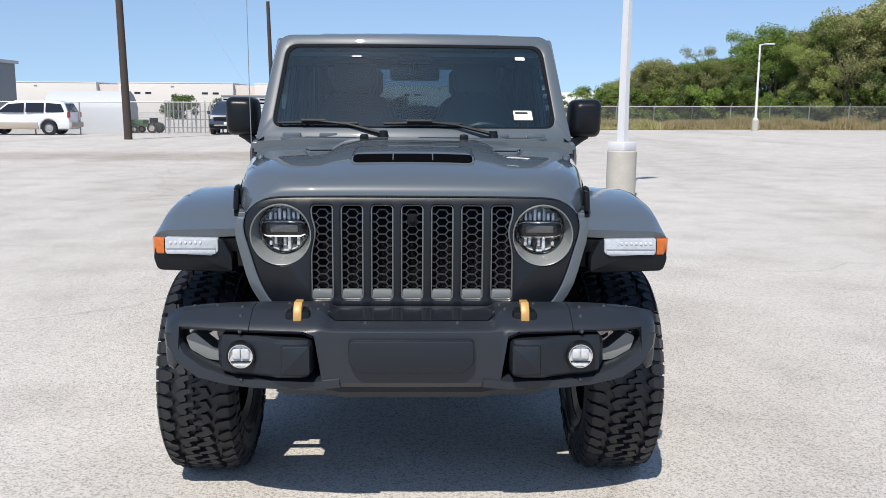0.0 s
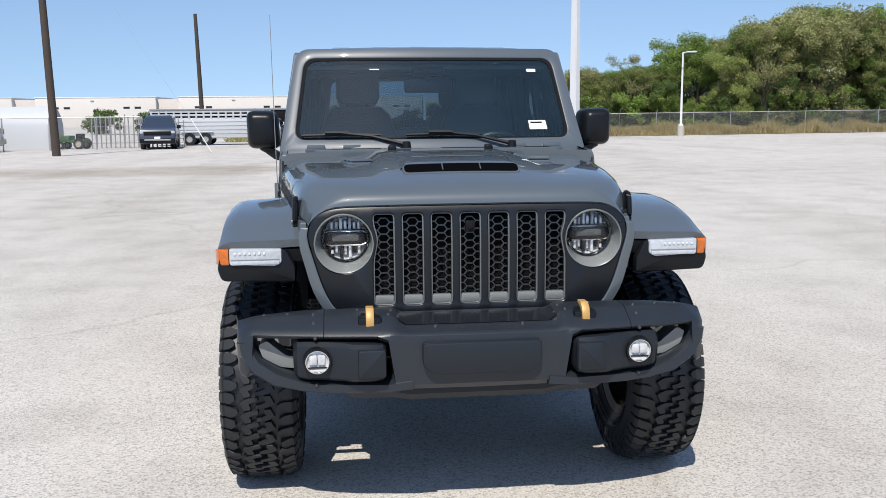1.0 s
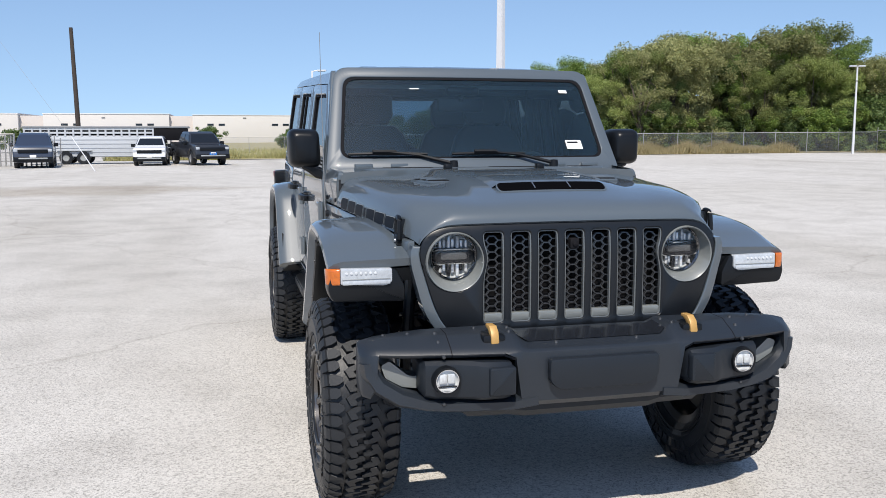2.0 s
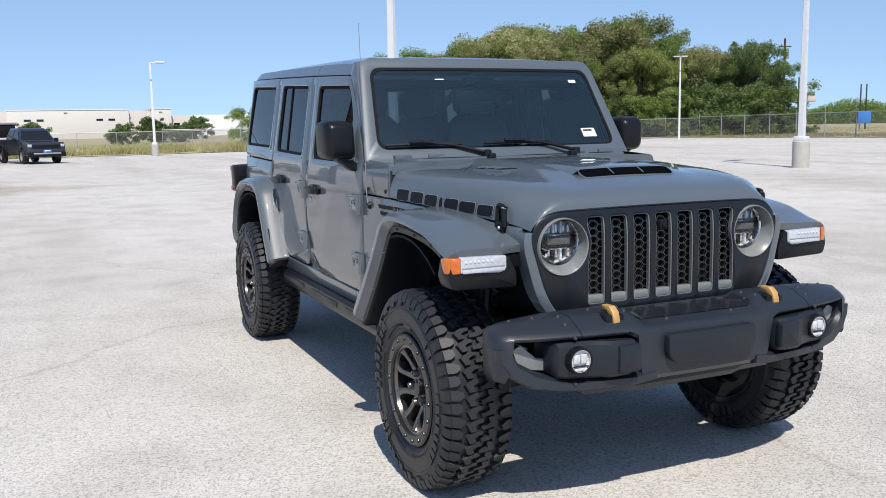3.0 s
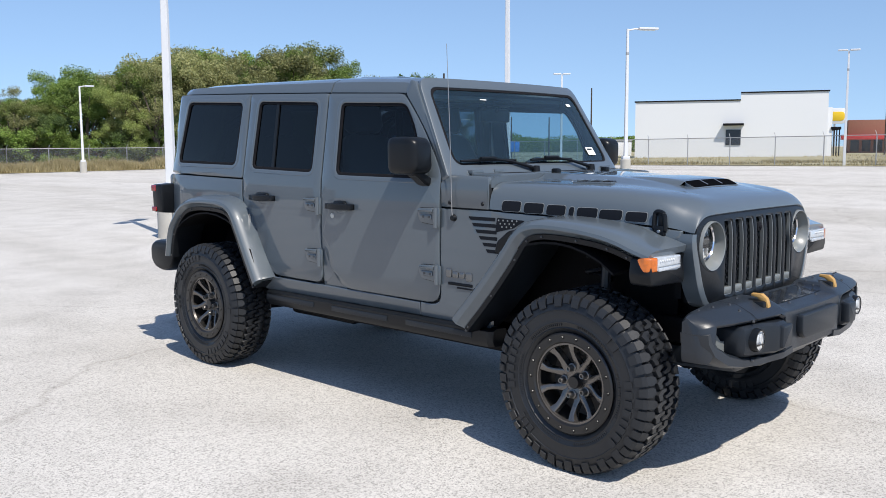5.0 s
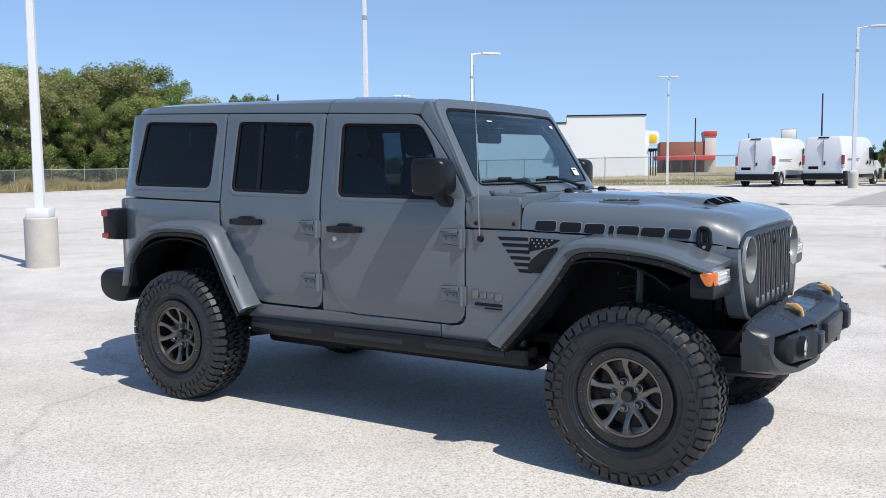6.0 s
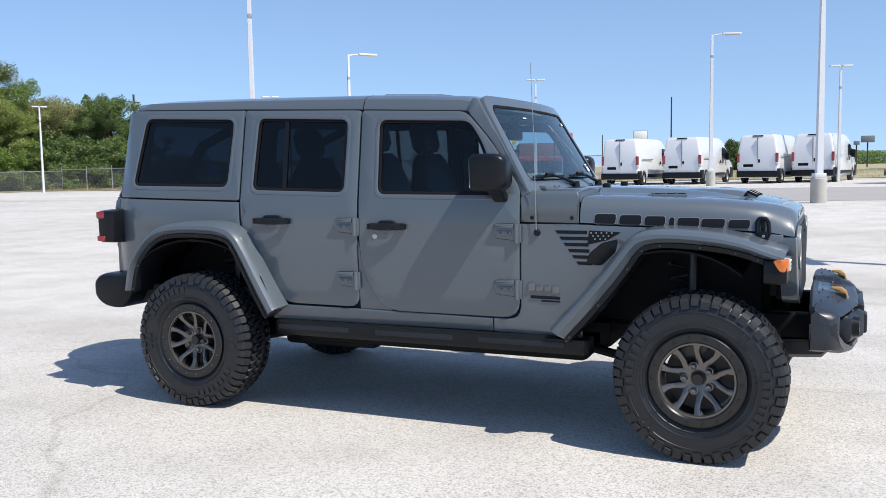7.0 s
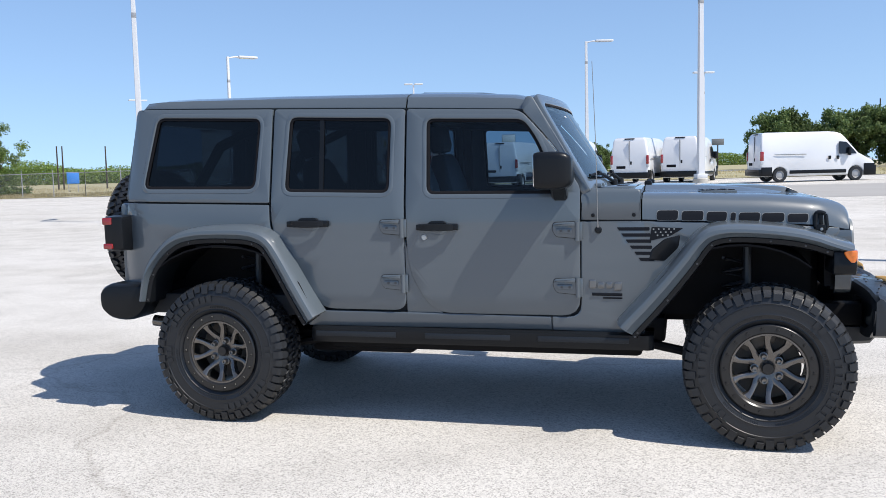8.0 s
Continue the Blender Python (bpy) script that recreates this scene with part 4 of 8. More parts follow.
GCUTS = (1.0, 1.04, 1.07, 1.09, 1.11)
full = sym(GR_HALF)
for s in (-1, 1):
    inn = [(x, z) for x, z in GR_HALF if z < 1.084 and x > 0.455]
    wide = [lerp(z, [0.742, 0.78, 0.85, 1.0, 1.084], [0.012, 0.036, 0.042, 0.038, 0.031]) for x, z in inn]
    outer = []
    for i, (x, z) in enumerate(inn):
        d = Vector(inn[min(i + 1, len(inn) - 1)]) - Vector(inn[max(i - 1, 0)])
        n_ = Vector((-d.y, d.x)).normalized() if -d.y > 0 else Vector((d.y, -d.x)).normalized()
        outer.append((x + abs(n_.x) * wide[i], z - abs(n_.y) * wide[i] * (1 if z < 1.03 else -0.2)))
    poly = [(s * (x + 0.003), z) for x, z in inn] + [(s * x, z) for x, z in outer[::-1]]
    part("grille_shell", face_panel(poly, [], 0.004, 0.075, 0.004), PAINT, car)
holes = [slot_outline(k) for k in range(7)] + [circle(HL[s][0], HL[s][1] - 0.007, 0.109) for s in (-1, 1)]
grille = part("grille", face_panel(full, holes, 0.0, 0.05, 0.004, GCUTS), GRILLEM, car, "satin charcoal seven-slot grille panel")
for k in range(7):
    o = slot_outline(k)
    part("slot_frame", face_panel(ring_of(o, 0.001), [ring_of(o, -0.0050)], -0.006, 0.016, 0.002, GCUTS), SLOTM, grille, "grey slot bezel")
    cx = 0.107 * (k - 3)
    bm = bmesh.new()
    prism(bm, rounded([(cx - 0.0355, 0.786), (cx + 0.0355, 0.786), (cx + 0.0355, 0.818), (cx - 0.0355, 0.818)], 0.008), "y", -0.434, -0.405, 0.004)
    part("slot_foot", bm, BEZEL, grille)
    # honeycomb wires in the slot
    bm = bmesh.new()
    a = 0.0195

    def wire(p, q, r=0.0019):
        p, q = Vector(p), Vector(q)
        d = (q - p)
        nrm = Vector((-d.y, d.x)).normalized() * r
        y = -0.416
        vs = [bm.verts.new((v.x, y + dy + face_y(v.x, v.y) + 0.44, v.y)) for dy in (0.0, 0.012) for v in (p + nrm, p - nrm, q - nrm, q + nrm)]
        for f in ((0, 1, 2, 3), (0, 4, 5, 1), (2, 6, 7, 3), (4, 7, 6, 5)):
            bm.faces.new([vs[i] for i in f])
    z = 0.828
    while z < 1.105:
        hex_ = [(cx + a * 1.15 * math.cos(math.pi / 3 * j), z + a * 0.86 * math.sin(math.pi / 3 * j) * 1.0) for j in range(6)]
        for j in range(6):
            wire(hex_[j], hex_[(j + 1) % 6])
        for sg in (-1, 1):
            wire((cx + sg * a * 1.15, z), (cx + sg * 0.035, z))
        z += a * 0.86 * math.sqrt(3)
    bmesh.ops.recalc_face_normals(bm, faces=bm.faces[:])
    part("mesh_insert", bm, MESHM, grille, "black honeycomb mesh")
bm = bmesh.new()
box(bm, -0.018, 0.018, -0.432, -0.40, 1.050, 1.090, 0.005)
lathe(bm, [(0.001, -0.440), (0.009, -0.438), (0.011, -0.428)], (0, 0, 1.070), "y", 12)
part("front_camera", bm, INK, grille)
bm = bmesh.new()
box(bm, -0.56, 0.56, -0.33, -0.30, 0.78, 1.10)
part("radiator", bm, DARK, car)
# dark box added to keep the open gap behind the grille dark
bm = bmesh.new()
box(bm, -0.535, 0.535, -0.385, -0.332, 0.76, 0.88)
part("gap_filler", bm, DARK, car)

for s in (-1, 1):
    cx, cz = s * 0.467, 1.015
    lx, lz = s * 0.4615, 1.031
    fy = face_y(cx, cz)
    gy = fy + 0.028

    def disc_ring(x, z, r, y, n=48):
        return [(px, y, pz) for px, pz in circle(x, z, r, n)]
    bm = bmesh.new()
    loft(bm, [disc_ring(cx, cz, 0.112, fy + 0.030), disc_ring(cx, cz, 0.1105, fy + 0.002), disc_ring(cx, cz, 0.108, fy - 0.003), disc_ring(cx, cz, 0.1045, fy - 0.001), disc_ring(lx, lz, 0.0905, gy + 0.024), disc_ring(lx, lz, 0.0885, gy + 0.060)], True, False)
    h = part("headlight", bm, BEZEL, car, "round headlight with grey bezel and dark projector band")
    bm = bmesh.new()
    lathe(bm, [(0.0815, gy + 0.023), (0.0865, gy + 0.016), (0.0897, gy + 0.025), (0.0815, gy + 0.034)], (lx, 0, lz), "y", 48, True)
    part("lamp_ring", bm, CHROME, h)
    bm = bmesh.new()
    dish(bm, [(0.001, gy + 0.085), (0.03, gy + 0.083), (0.06, gy + 0.070), (0.078, gy + 0.050), (0.086, gy + 0.028)], (lx, 0, lz), 40)
    part("reflector", bm, BOWL, h, "silvered reflector bowl")
    # dark fins in the upper and lower half
    for sg in (-1, 1):
        for k in range(-4, 5):
            bm = bmesh.new()
            x = lx + 0.0165 * k
            zo = math.sqrt(max(0.0, 0.080 ** 2 - (0.0165 * k) ** 2))
            z0, z1 = lz + sg * 0.030, lz + sg * zo * (0.97 if k % 2 else 0.80)
            if sg * (z1 - z0) > 0.006:
                box(bm, x - 0.0055, x + 0.0055, gy + (0.030 if k % 2 else 0.038), gy + 0.07, min(z0, z1), max(z0, z1), 0.003)
                part("lamp_fin", bm, (BOWL, FOGL, BOWL)[k % 3] if sg > 0 else (FOGL, BOWL, LAMPDARK)[k % 3], h)
    band = rounded([(lx - 0.080, lz - 0.026), (lx + 0.080, lz - 0.026), (lx + 0.080, lz + 0.027), (lx - 0.080, lz + 0.027)], 0.022, 5)
    bm = bmesh.new()
    prism(bm, band, "y", gy + 0.024, gy + 0.06, 0.003)
    pr = part("projector_band", bm, LAMPDARK, h, "dark projector band")
    bm = bmesh.new()
    prism(bm, rounded([(lx - 0.050, lz - 0.013), (lx + 0.050, lz - 0.013), (lx + 0.050, lz + 0.014), (lx - 0.050, lz + 0.014)], 0.006), "y", gy + 0.020, gy + 0.03, 0.003)
    part("projector_lens", bm, DARKLENS, pr)
    for sg in (-1, 1):
        bm = bmesh.new()
        tube(bm, [(lx - 0.076, gy + 0.022, lz + sg * 0.020), (lx - 0.060, gy + 0.020, lz + sg * 0.0265), (lx + 0.060, gy + 0.020, lz + sg * 0.0265), (lx + 0.076, gy + 0.022, lz + sg * 0.020)], 0.0030, 6)
        part("lamp_bar", bm, CHROME, pr)
    bm = bmesh.new()
    dish(bm, [(0.001, gy + 0.004), (0.03, gy + 0.0055), (0.06, gy + 0.011), (0.078, gy + 0.018), (0.0845, gy + 0.024)], (lx, 0, lz), 40)
    part("lens", bm, CLEAR, h, "clear lamp lens").visible_shadow = False

# ---- front bumper ----
def bump_y(x):
    """Front face of the bumper along its width."""
    a = abs(x)
    return lerp(a, [0, 0.33, 0.55, 0.70, 0.785, 0.812, 0.836, 0.849], [-0.712, -0.704, -0.675, -0.645, -0.620, -0.610, -0.594, -0.566])


def bumper_ring(x, low):
    a = abs(x)
    y = bump_y(x)
    k = min(1.0, max(0.0, (a - 0.262) / 0.045))
    k = k * k * (3 - 2 * k)
    e = max(0.0, (a - 0.80) / 0.048)
    zf = 0.737 + 0.004 * k - 0.012 * e
    mid_y, mid_z = y + 0.050 + 0.035 * k, 0.744 + 0.036 * k - 0.006 * e
    out = max(0.0, (a - 0.55) / 0.25) ** 2
    rear = 0.770 + 0.018 * k - 0.012 * e - 0.018 * out
    mid_z -= 0.014 * out
    back = lerp(a, [0, 0.45, 0.70, 0.80, 0.849], [-0.477, -0.482, -0.487, -0.487, -0.497])
    mid_y = min(mid_y, back - 0.028)
    toe = [(x, y + 0.10, 0.530), (x, y + 0.030, 0.534), (x, y + 0.004, 0.556)] if a < 0.31 else [(x, y + 0.030, low), (x, y + 0.008, low + 0.004), (x, y - 0.001, low + 0.016)]
    return toe + [ (x, y, min(zf - 0.018, 0.70) if low < 0.6 and a < 0.5 else zf - 0.013), (x, y + 0.004, zf - 0.008), (x, y + 0.012, zf - 0.001), (x, y + 0.024, zf + 0.003 + 0.006 * k), (x, mid_y, mid_z), (x, mid_y + 0.012, mid_z + 0.006), (x, back - 0.012, rear), (x, back, rear - 0.010), (x, back, 0.530 if a < 0.31 else low)]


bm = bmesh.new()
rings = []
for x, low in ((-0.848, 0.62), (-0.846, 0.592), (-0.838, 0.575), (-0.815, 0.570), (-0.796, 0.60), (-0.787, 0.716), (-0.76, 0.716), (-0.70, 0.716), (-0.62, 0.716), (-0.54, 0.716), (-0.44, 0.716), (-0.36, 0.716), (-0.322, 0.700), (-0.298, 0.532), (-0.280, 0.532), (-0.262, 0.532), (-0.20, 0.532), (-0.1, 0.532)):
    rings.append(bumper_ring(x, low))
rings = rings + [bumper_ring(0.0, 0.532)] + [[(-x, y, z) for x, y, z in r] for r in rings[::-1]]
loft(bm, rings)
bumper = part("front_bumper", bm, STEEL, car, "black textured steel bumper with open wing ends")
bm = bmesh.new()
prism(bm, rounded([(-0.207, 0.708, 0.015), (0.207, 0.708, 0.015), (0.207, 0.628, 0.02), (0.170, 0.597, 0.02), (-0.170, 0.597, 0.02), (-0.207, 0.628, 0.02)], 0.02), "y", -0.737, -0.70, 0.007)
part("plate_cover", bm, SATIN, bumper, "blank charcoal plate cover")
for s in (-1, 1):
    # joint line of the wing
    bm = bmesh.new()
    loft(bm, [[(s * (0.543 + dx), y - 0.0012, z) for _, y, z in bumper_ring(0.543, 0.716)[1:10]] for dx in (-0.0018, 0.0018)], closed=False)
    part("wing_joint", bm, INK, bumper)
    # outer post and lower bar
    bm = bmesh.new()
    path = [(0.818, 0.70, 0.0), (0.814, 0.665, 0.0), (0.785, 0.618, 0.0), (0.715, 0.575, 0.0), (0.62, 0.552, 0.0), (0.535, 0.546, 0.0), (0.44, 0.546, 0.0), (0.33, 0.546, 0.0), (0.24, 0.556, 0.0)]
    rings = []
    for i, (x, z, _) in enumerate(path):
        p0, p1 = path[max(0, i - 1)], path[min(len(path) - 1, i + 1)]
        d = Vector((p1[0] - p0[0], p1[1] - p0[1])).normalized()
        nx, nz = -d.y, d.x
        y = bump_y(x)
        r = 0.022 if i > 3 else 0.031
        rings.append([(s * (x + nx * r), y + 0.02, z + nz * r), (s * (x + nx * r * 0.6), y - 0.002, z + nz * r * 0.6), (s * (x - nx * r * 0.6), y - 0.002, z - nz * r * 0.6), (s * (x - nx * r), y + 0.016, z - nz * r), (s * (x - nx * r), max(y + 0.05, -0.49), z - nz * r), (s * (x + nx * r), max(y + 0.05, -0.49), z + nz * r)])
    loft(bm, rings)
    part("wing_frame", bm, STEEL, bumper)
    # pale inner cheek seen through the open wing
    bm = bmesh.new()
    prism(bm, rounded([(s * 0.775, 0.685), (s * 0.76, 0.64), (s * 0.70, 0.605), (s * 0.58, 0.588), (s * 0.58, 0.63), (s * 0.68, 0.645), (s * 0.745, 0.70)], 0.01), "y", -0.585, -0.50)
    part("wing_cheek", bm, BEZEL, bumper)
    # fog lamp pod
    bm = bmesh.new()
    rings = []
    for x, y, z0, z1 in ((0.330, -0.700, 0.590, 0.694), (0.342, -0.725, 0.580, 0.703), (0.37, -0.733, 0.577, 0.706), (0.445, -0.730, 0.576, 0.708), (0.47, -0.712, 0.575, 0.709), (0.53, -0.690, 0.574, 0.710), (0.60, -0.680, 0.576, 0.710), (0.635, -0.670, 0.582, 0.708), (0.650, -0.650, 0.60, 0.695)):
        rings.append([(s * x, y + 0.004, z0 + 0.012), (s * x, y, z0 + 0.03), (s * x, y, z1 - 0.03), (s * x, y + 0.004, z1 - 0.012), (s * x, y + 0.02, z1), (s * x, -0.52, z1), (s * x, -0.52, z0), (s * x, y + 0.02, z0)])
    loft(bm, rings)
    pod = part("fog_lamp_pod", bm, SATIN, bumper, "charcoal fog lamp housing")
    bm = bmesh.new()
    lathe(bm, [(0.041, -0.706), (0.047, -0.706), (0.052, -0.671), (0.040, -0.666), (0.039, -0.696)], (s * 0.566, 0, 0.648), "y", 32, True)
    part("fog_lamp_ring", bm, BLACK, pod)
    bm = bmesh.new()
    dish(bm, [(0.001, -0.6925), (0.02, -0.693), (0.034, -0.695), (0.0405, -0.700)], (s * 0.566, 0, 0.648), 32)
    fl = part("fog_lamp", bm, FOGL, pod, "round silvered fog lamp")
    for dx, hw, z0, z1 in ((-0.0145, 0.0135, 0.637, 0.672), (0.0145, 0.0135, 0.637, 0.672), (0.0, 0.026, 0.612, 0.622)):
        bm = bmesh.new()
        box(bm, s * 0.566 + dx - hw, s * 0.566 + dx + hw, -0.702, -0.690, z0, z1, 0.005 if hw < 0.02 else 0.003)
        part("fog_lamp_facet", bm, FOGL, fl)
    bm = bmesh.new()
    box(bm, s * 0.566 - 0.034, s * 0.566 + 0.034, -0.701, -0.690, 0.626, 0.630, 0.001)
    part("fog_lamp_rib", bm, LAMPDARK, fl)
    bm = bmesh.new()
    lathe(bm, [(0.0380, -0.704), (0.0412, -0.704), (0.0412, -0.695), (0.0380, -0.695)], (s * 0.566, 0, 0.648), "y", 32, True)
    part("fog_lamp_bezel", bm, CHROME, fl)
    bm = bmesh.new()
    dish(bm, [(0.001, -0.709), (0.02, -0.708), (0.034, -0.706), (0.0405, -0.702)], (s * 0.566, 0, 0.648), 32)
    part("lens", bm, CLEAR, fl, "clear lamp lens").visible_shadow = False
    # raised block on the pod
    bm = bmesh.new()
    prism(bm, rounded([(s * 0.332, 0.594), (s * 0.332, 0.694), (s * 0.428, 0.694), (s * 0.428, 0.594)], 0.012), "y", -0.745, -0.70, 0.010)
    part("pod_block", bm, SATIN, pod)
    # hook
    bm = bmesh.new()
    hx = s * 0.383
    out = [(-0.610, 0.745), (-0.655, 0.740), (-0.659, 0.765), (-0.649, 0.797), (-0.625, 0.815), (-0.580, 0.814), (-0.578, 0.803), (-0.605, 0.798), (-0.628, 0.780)]
    prism(bm, out, "x", hx - 0.0145, hx + 0.0145, 0.004)
    part("tow_hook", bm, GOLD, bumper, "bronze painted tow hook")
    bm = bmesh.new()
    box(bm, hx - 0.042, hx + 0.042, -0.650, -0.56, 0.74, 0.7865, 0.012)
    part("hook_mount", bm, BLACK, bumper)
    # skirt and frame horn
    bm = bmesh.new()
    box(bm, s * 0.43 - 0.05, s * 0.43 + 0.05, -0.50, 0.20, 0.56, 0.68, 0.01)
    part("frame_horn", bm, DARK, car)
    for x, dy in ((0.155, 0.060), (0.283, 0.12), (0.305, 0.165), (0.318, 0.10), (0.425, 0.165), (0.580, 0.10), (0.578, 0.055), (0.672, 0.11), (0.755, 0.11)):
        r_ = bumper_ring(x, 0.716)
        y = bump_y(x) + dy
        z = lerp(y, [p[1] for p in r_[6:10]], [p[2] for p in r_[6:10]])
        bm = bmesh.new()
        lathe(bm, [(0.001, z + 0.006), (0.005, z + 0.005), (0.008, z - 0.004)], (s * x, y, 0), "z", 8)
        part("bolt", bm, RINGBOLT, bumper)
    for x, z in ((0.572, 0.725), (0.572, 0.560)):
        bm = bmesh.new()
        y = bump_y(x) - 0.006
        lathe(bm, [(0.001, y - 0.004), (0.005, y - 0.003), (0.008, y + 0.004)], (s * x, 0, z), "y", 8)
        part("bolt", bm, RINGBOLT, bumper)
bm = bmesh.new()
rings = []
for x in (-0.485, -0.478, -0.45, -0.30, -0.245, 0.245, 0.30, 0.45, 0.478, 0.485):
    a = abs(x)
    z = lerp(a, [0.245, 0.30, 0.45, 0.478, 0.485], [0.456, 0.459, 0.462, 0.482, 0.520])
    d = lerp(a, [0.245, 0.30], [0.0, 0.022])
    rings.append([(x, -0.590 + d, 0.560), (x, -0.588 + d, z + 0.030), (x, -0.565 + d, z + 0.004), (x, -0.53 + d, z), (x, -0.12, z - 0.02), (x, -0.12, 0.545)])
loft(bm, rings)
part("skid_plate", bm, SATIN, bumper)


# recessed tray on the bumper's top between the hooks
bm = bmesh.new()
tray = []
for k in range(21):
    x = -0.285 + 0.57 * k / 20
    r_ = bumper_ring(x, 0.532)
    rows = []
    for f in (0.14, 0.5, 0.86):
        y = r_[7][1] * (1 - f) + r_[9][1] * f
        rows.append((x, y, lerp(y, [p[1] for p in r_[6:10]], [p[2] for p in r_[6:10]]) + 0.0025 + 0.002 * math.sin(k * 1.25) * (f == 0.5)))
    tray.append(rows)
loft(bm, tray, closed=False)
outward(bm, (0, 0, 1))
part("bumper_tray", bm, TRAY, bumper, "glossy black tray on the bumper top")


# ---- wheel arch flares ----
def flare_rows(path, n=40):
    pts = [Vector(p) for p in path]
    for _ in range(3):
        q = [pts[0]]
        for a, b in zip(pts, pts[1:]):
            q += [a * 0.75 + b * 0.25, a * 0.25 + b * 0.75]
        pts = q + [pts[-1]]
    nr = []
    for i, p in enumerate(pts):
        d = (pts[min(i + 1, len(pts) - 1)] - pts[max(i - 1, 0)]).normalized()
        nr.append((p, Vector((d.y, -d.x))))
    return nr


def flare(path, s, body_w, wides, out_w=0.930):
    """path runs along the outer edge from the rear foot forward; the normal points out of the arch."""
    rows = flare_rows(path)
    if sum(nn.y for _, nn in rows) < 0:
        rows = [(p, -nn) for p, nn in rows]
    bm, bl = bmesh.new(), bmesh.new()
    rings, lips = [], []
    for i, (p, nn) in enumerate(rows):
        wide = lerp(i / (len(rows) - 1), [0.0, 0.18, 0.36, 0.55, 1.0], wides)

        def at(x, off):
            q = p + nn * off
            return (s * x, q.x, q.y)
        bw = body_w(p.x)
        rings.append([at(bw - 0.02, 0.020), at(bw + 0.03, 0.016), at(out_w - 0.055, 0.010), at(out_w - 0.022, 0.002), at(out_w - 0.004, -0.012), at(out_w, -0.026), at(out_w - 0.001, -wide * 0.56), at(out_w - 0.006, -wide * 0.62), at(out_w - 0.034, -wide), at(out_w - 0.055, -wide), at(out_w - 0.06, -0.025), at(bw - 0.02, -0.012)])
        lips.append([at(out_w - 0.036, -wide + 0.004), at(out_w - 0.027, -wide - 0.002), at(out_w - 0.030, -wide - 0.024), at(out_w - 0.045, -wide - 0.030), at(bw - 0.12, -wide - 0.030), at(bw - 0.12, -0.020), at(out_w - 0.06, -0.030)])
    loft(bm, rings)
    loft(bl, lips)
    f = part("wheel_arch_flare", bm, PAINT, car)
    part("flare_lip", bl, BLACK, f, "black plastic arch edge")
    for k in range(2, len(rows) - 1, max(1, len(rows) // 9)):
        p, nn = rows[k]
        wide = lerp(k / (len(rows) - 1), [0.0, 0.18, 0.36, 0.55, 1.0], wides)
        q = p - nn * (wide + 0.013)
        bm = bmesh.new()
        lathe(bm, [(0.001, s * (out_w - 0.023)), (0.005, s * (out_w - 0.024)), (0.0065, s * (out_w - 0.032))], (0, q.x, q.y), "x", 8)
        part("screw", bm, RINGBOLT, f)
    return f


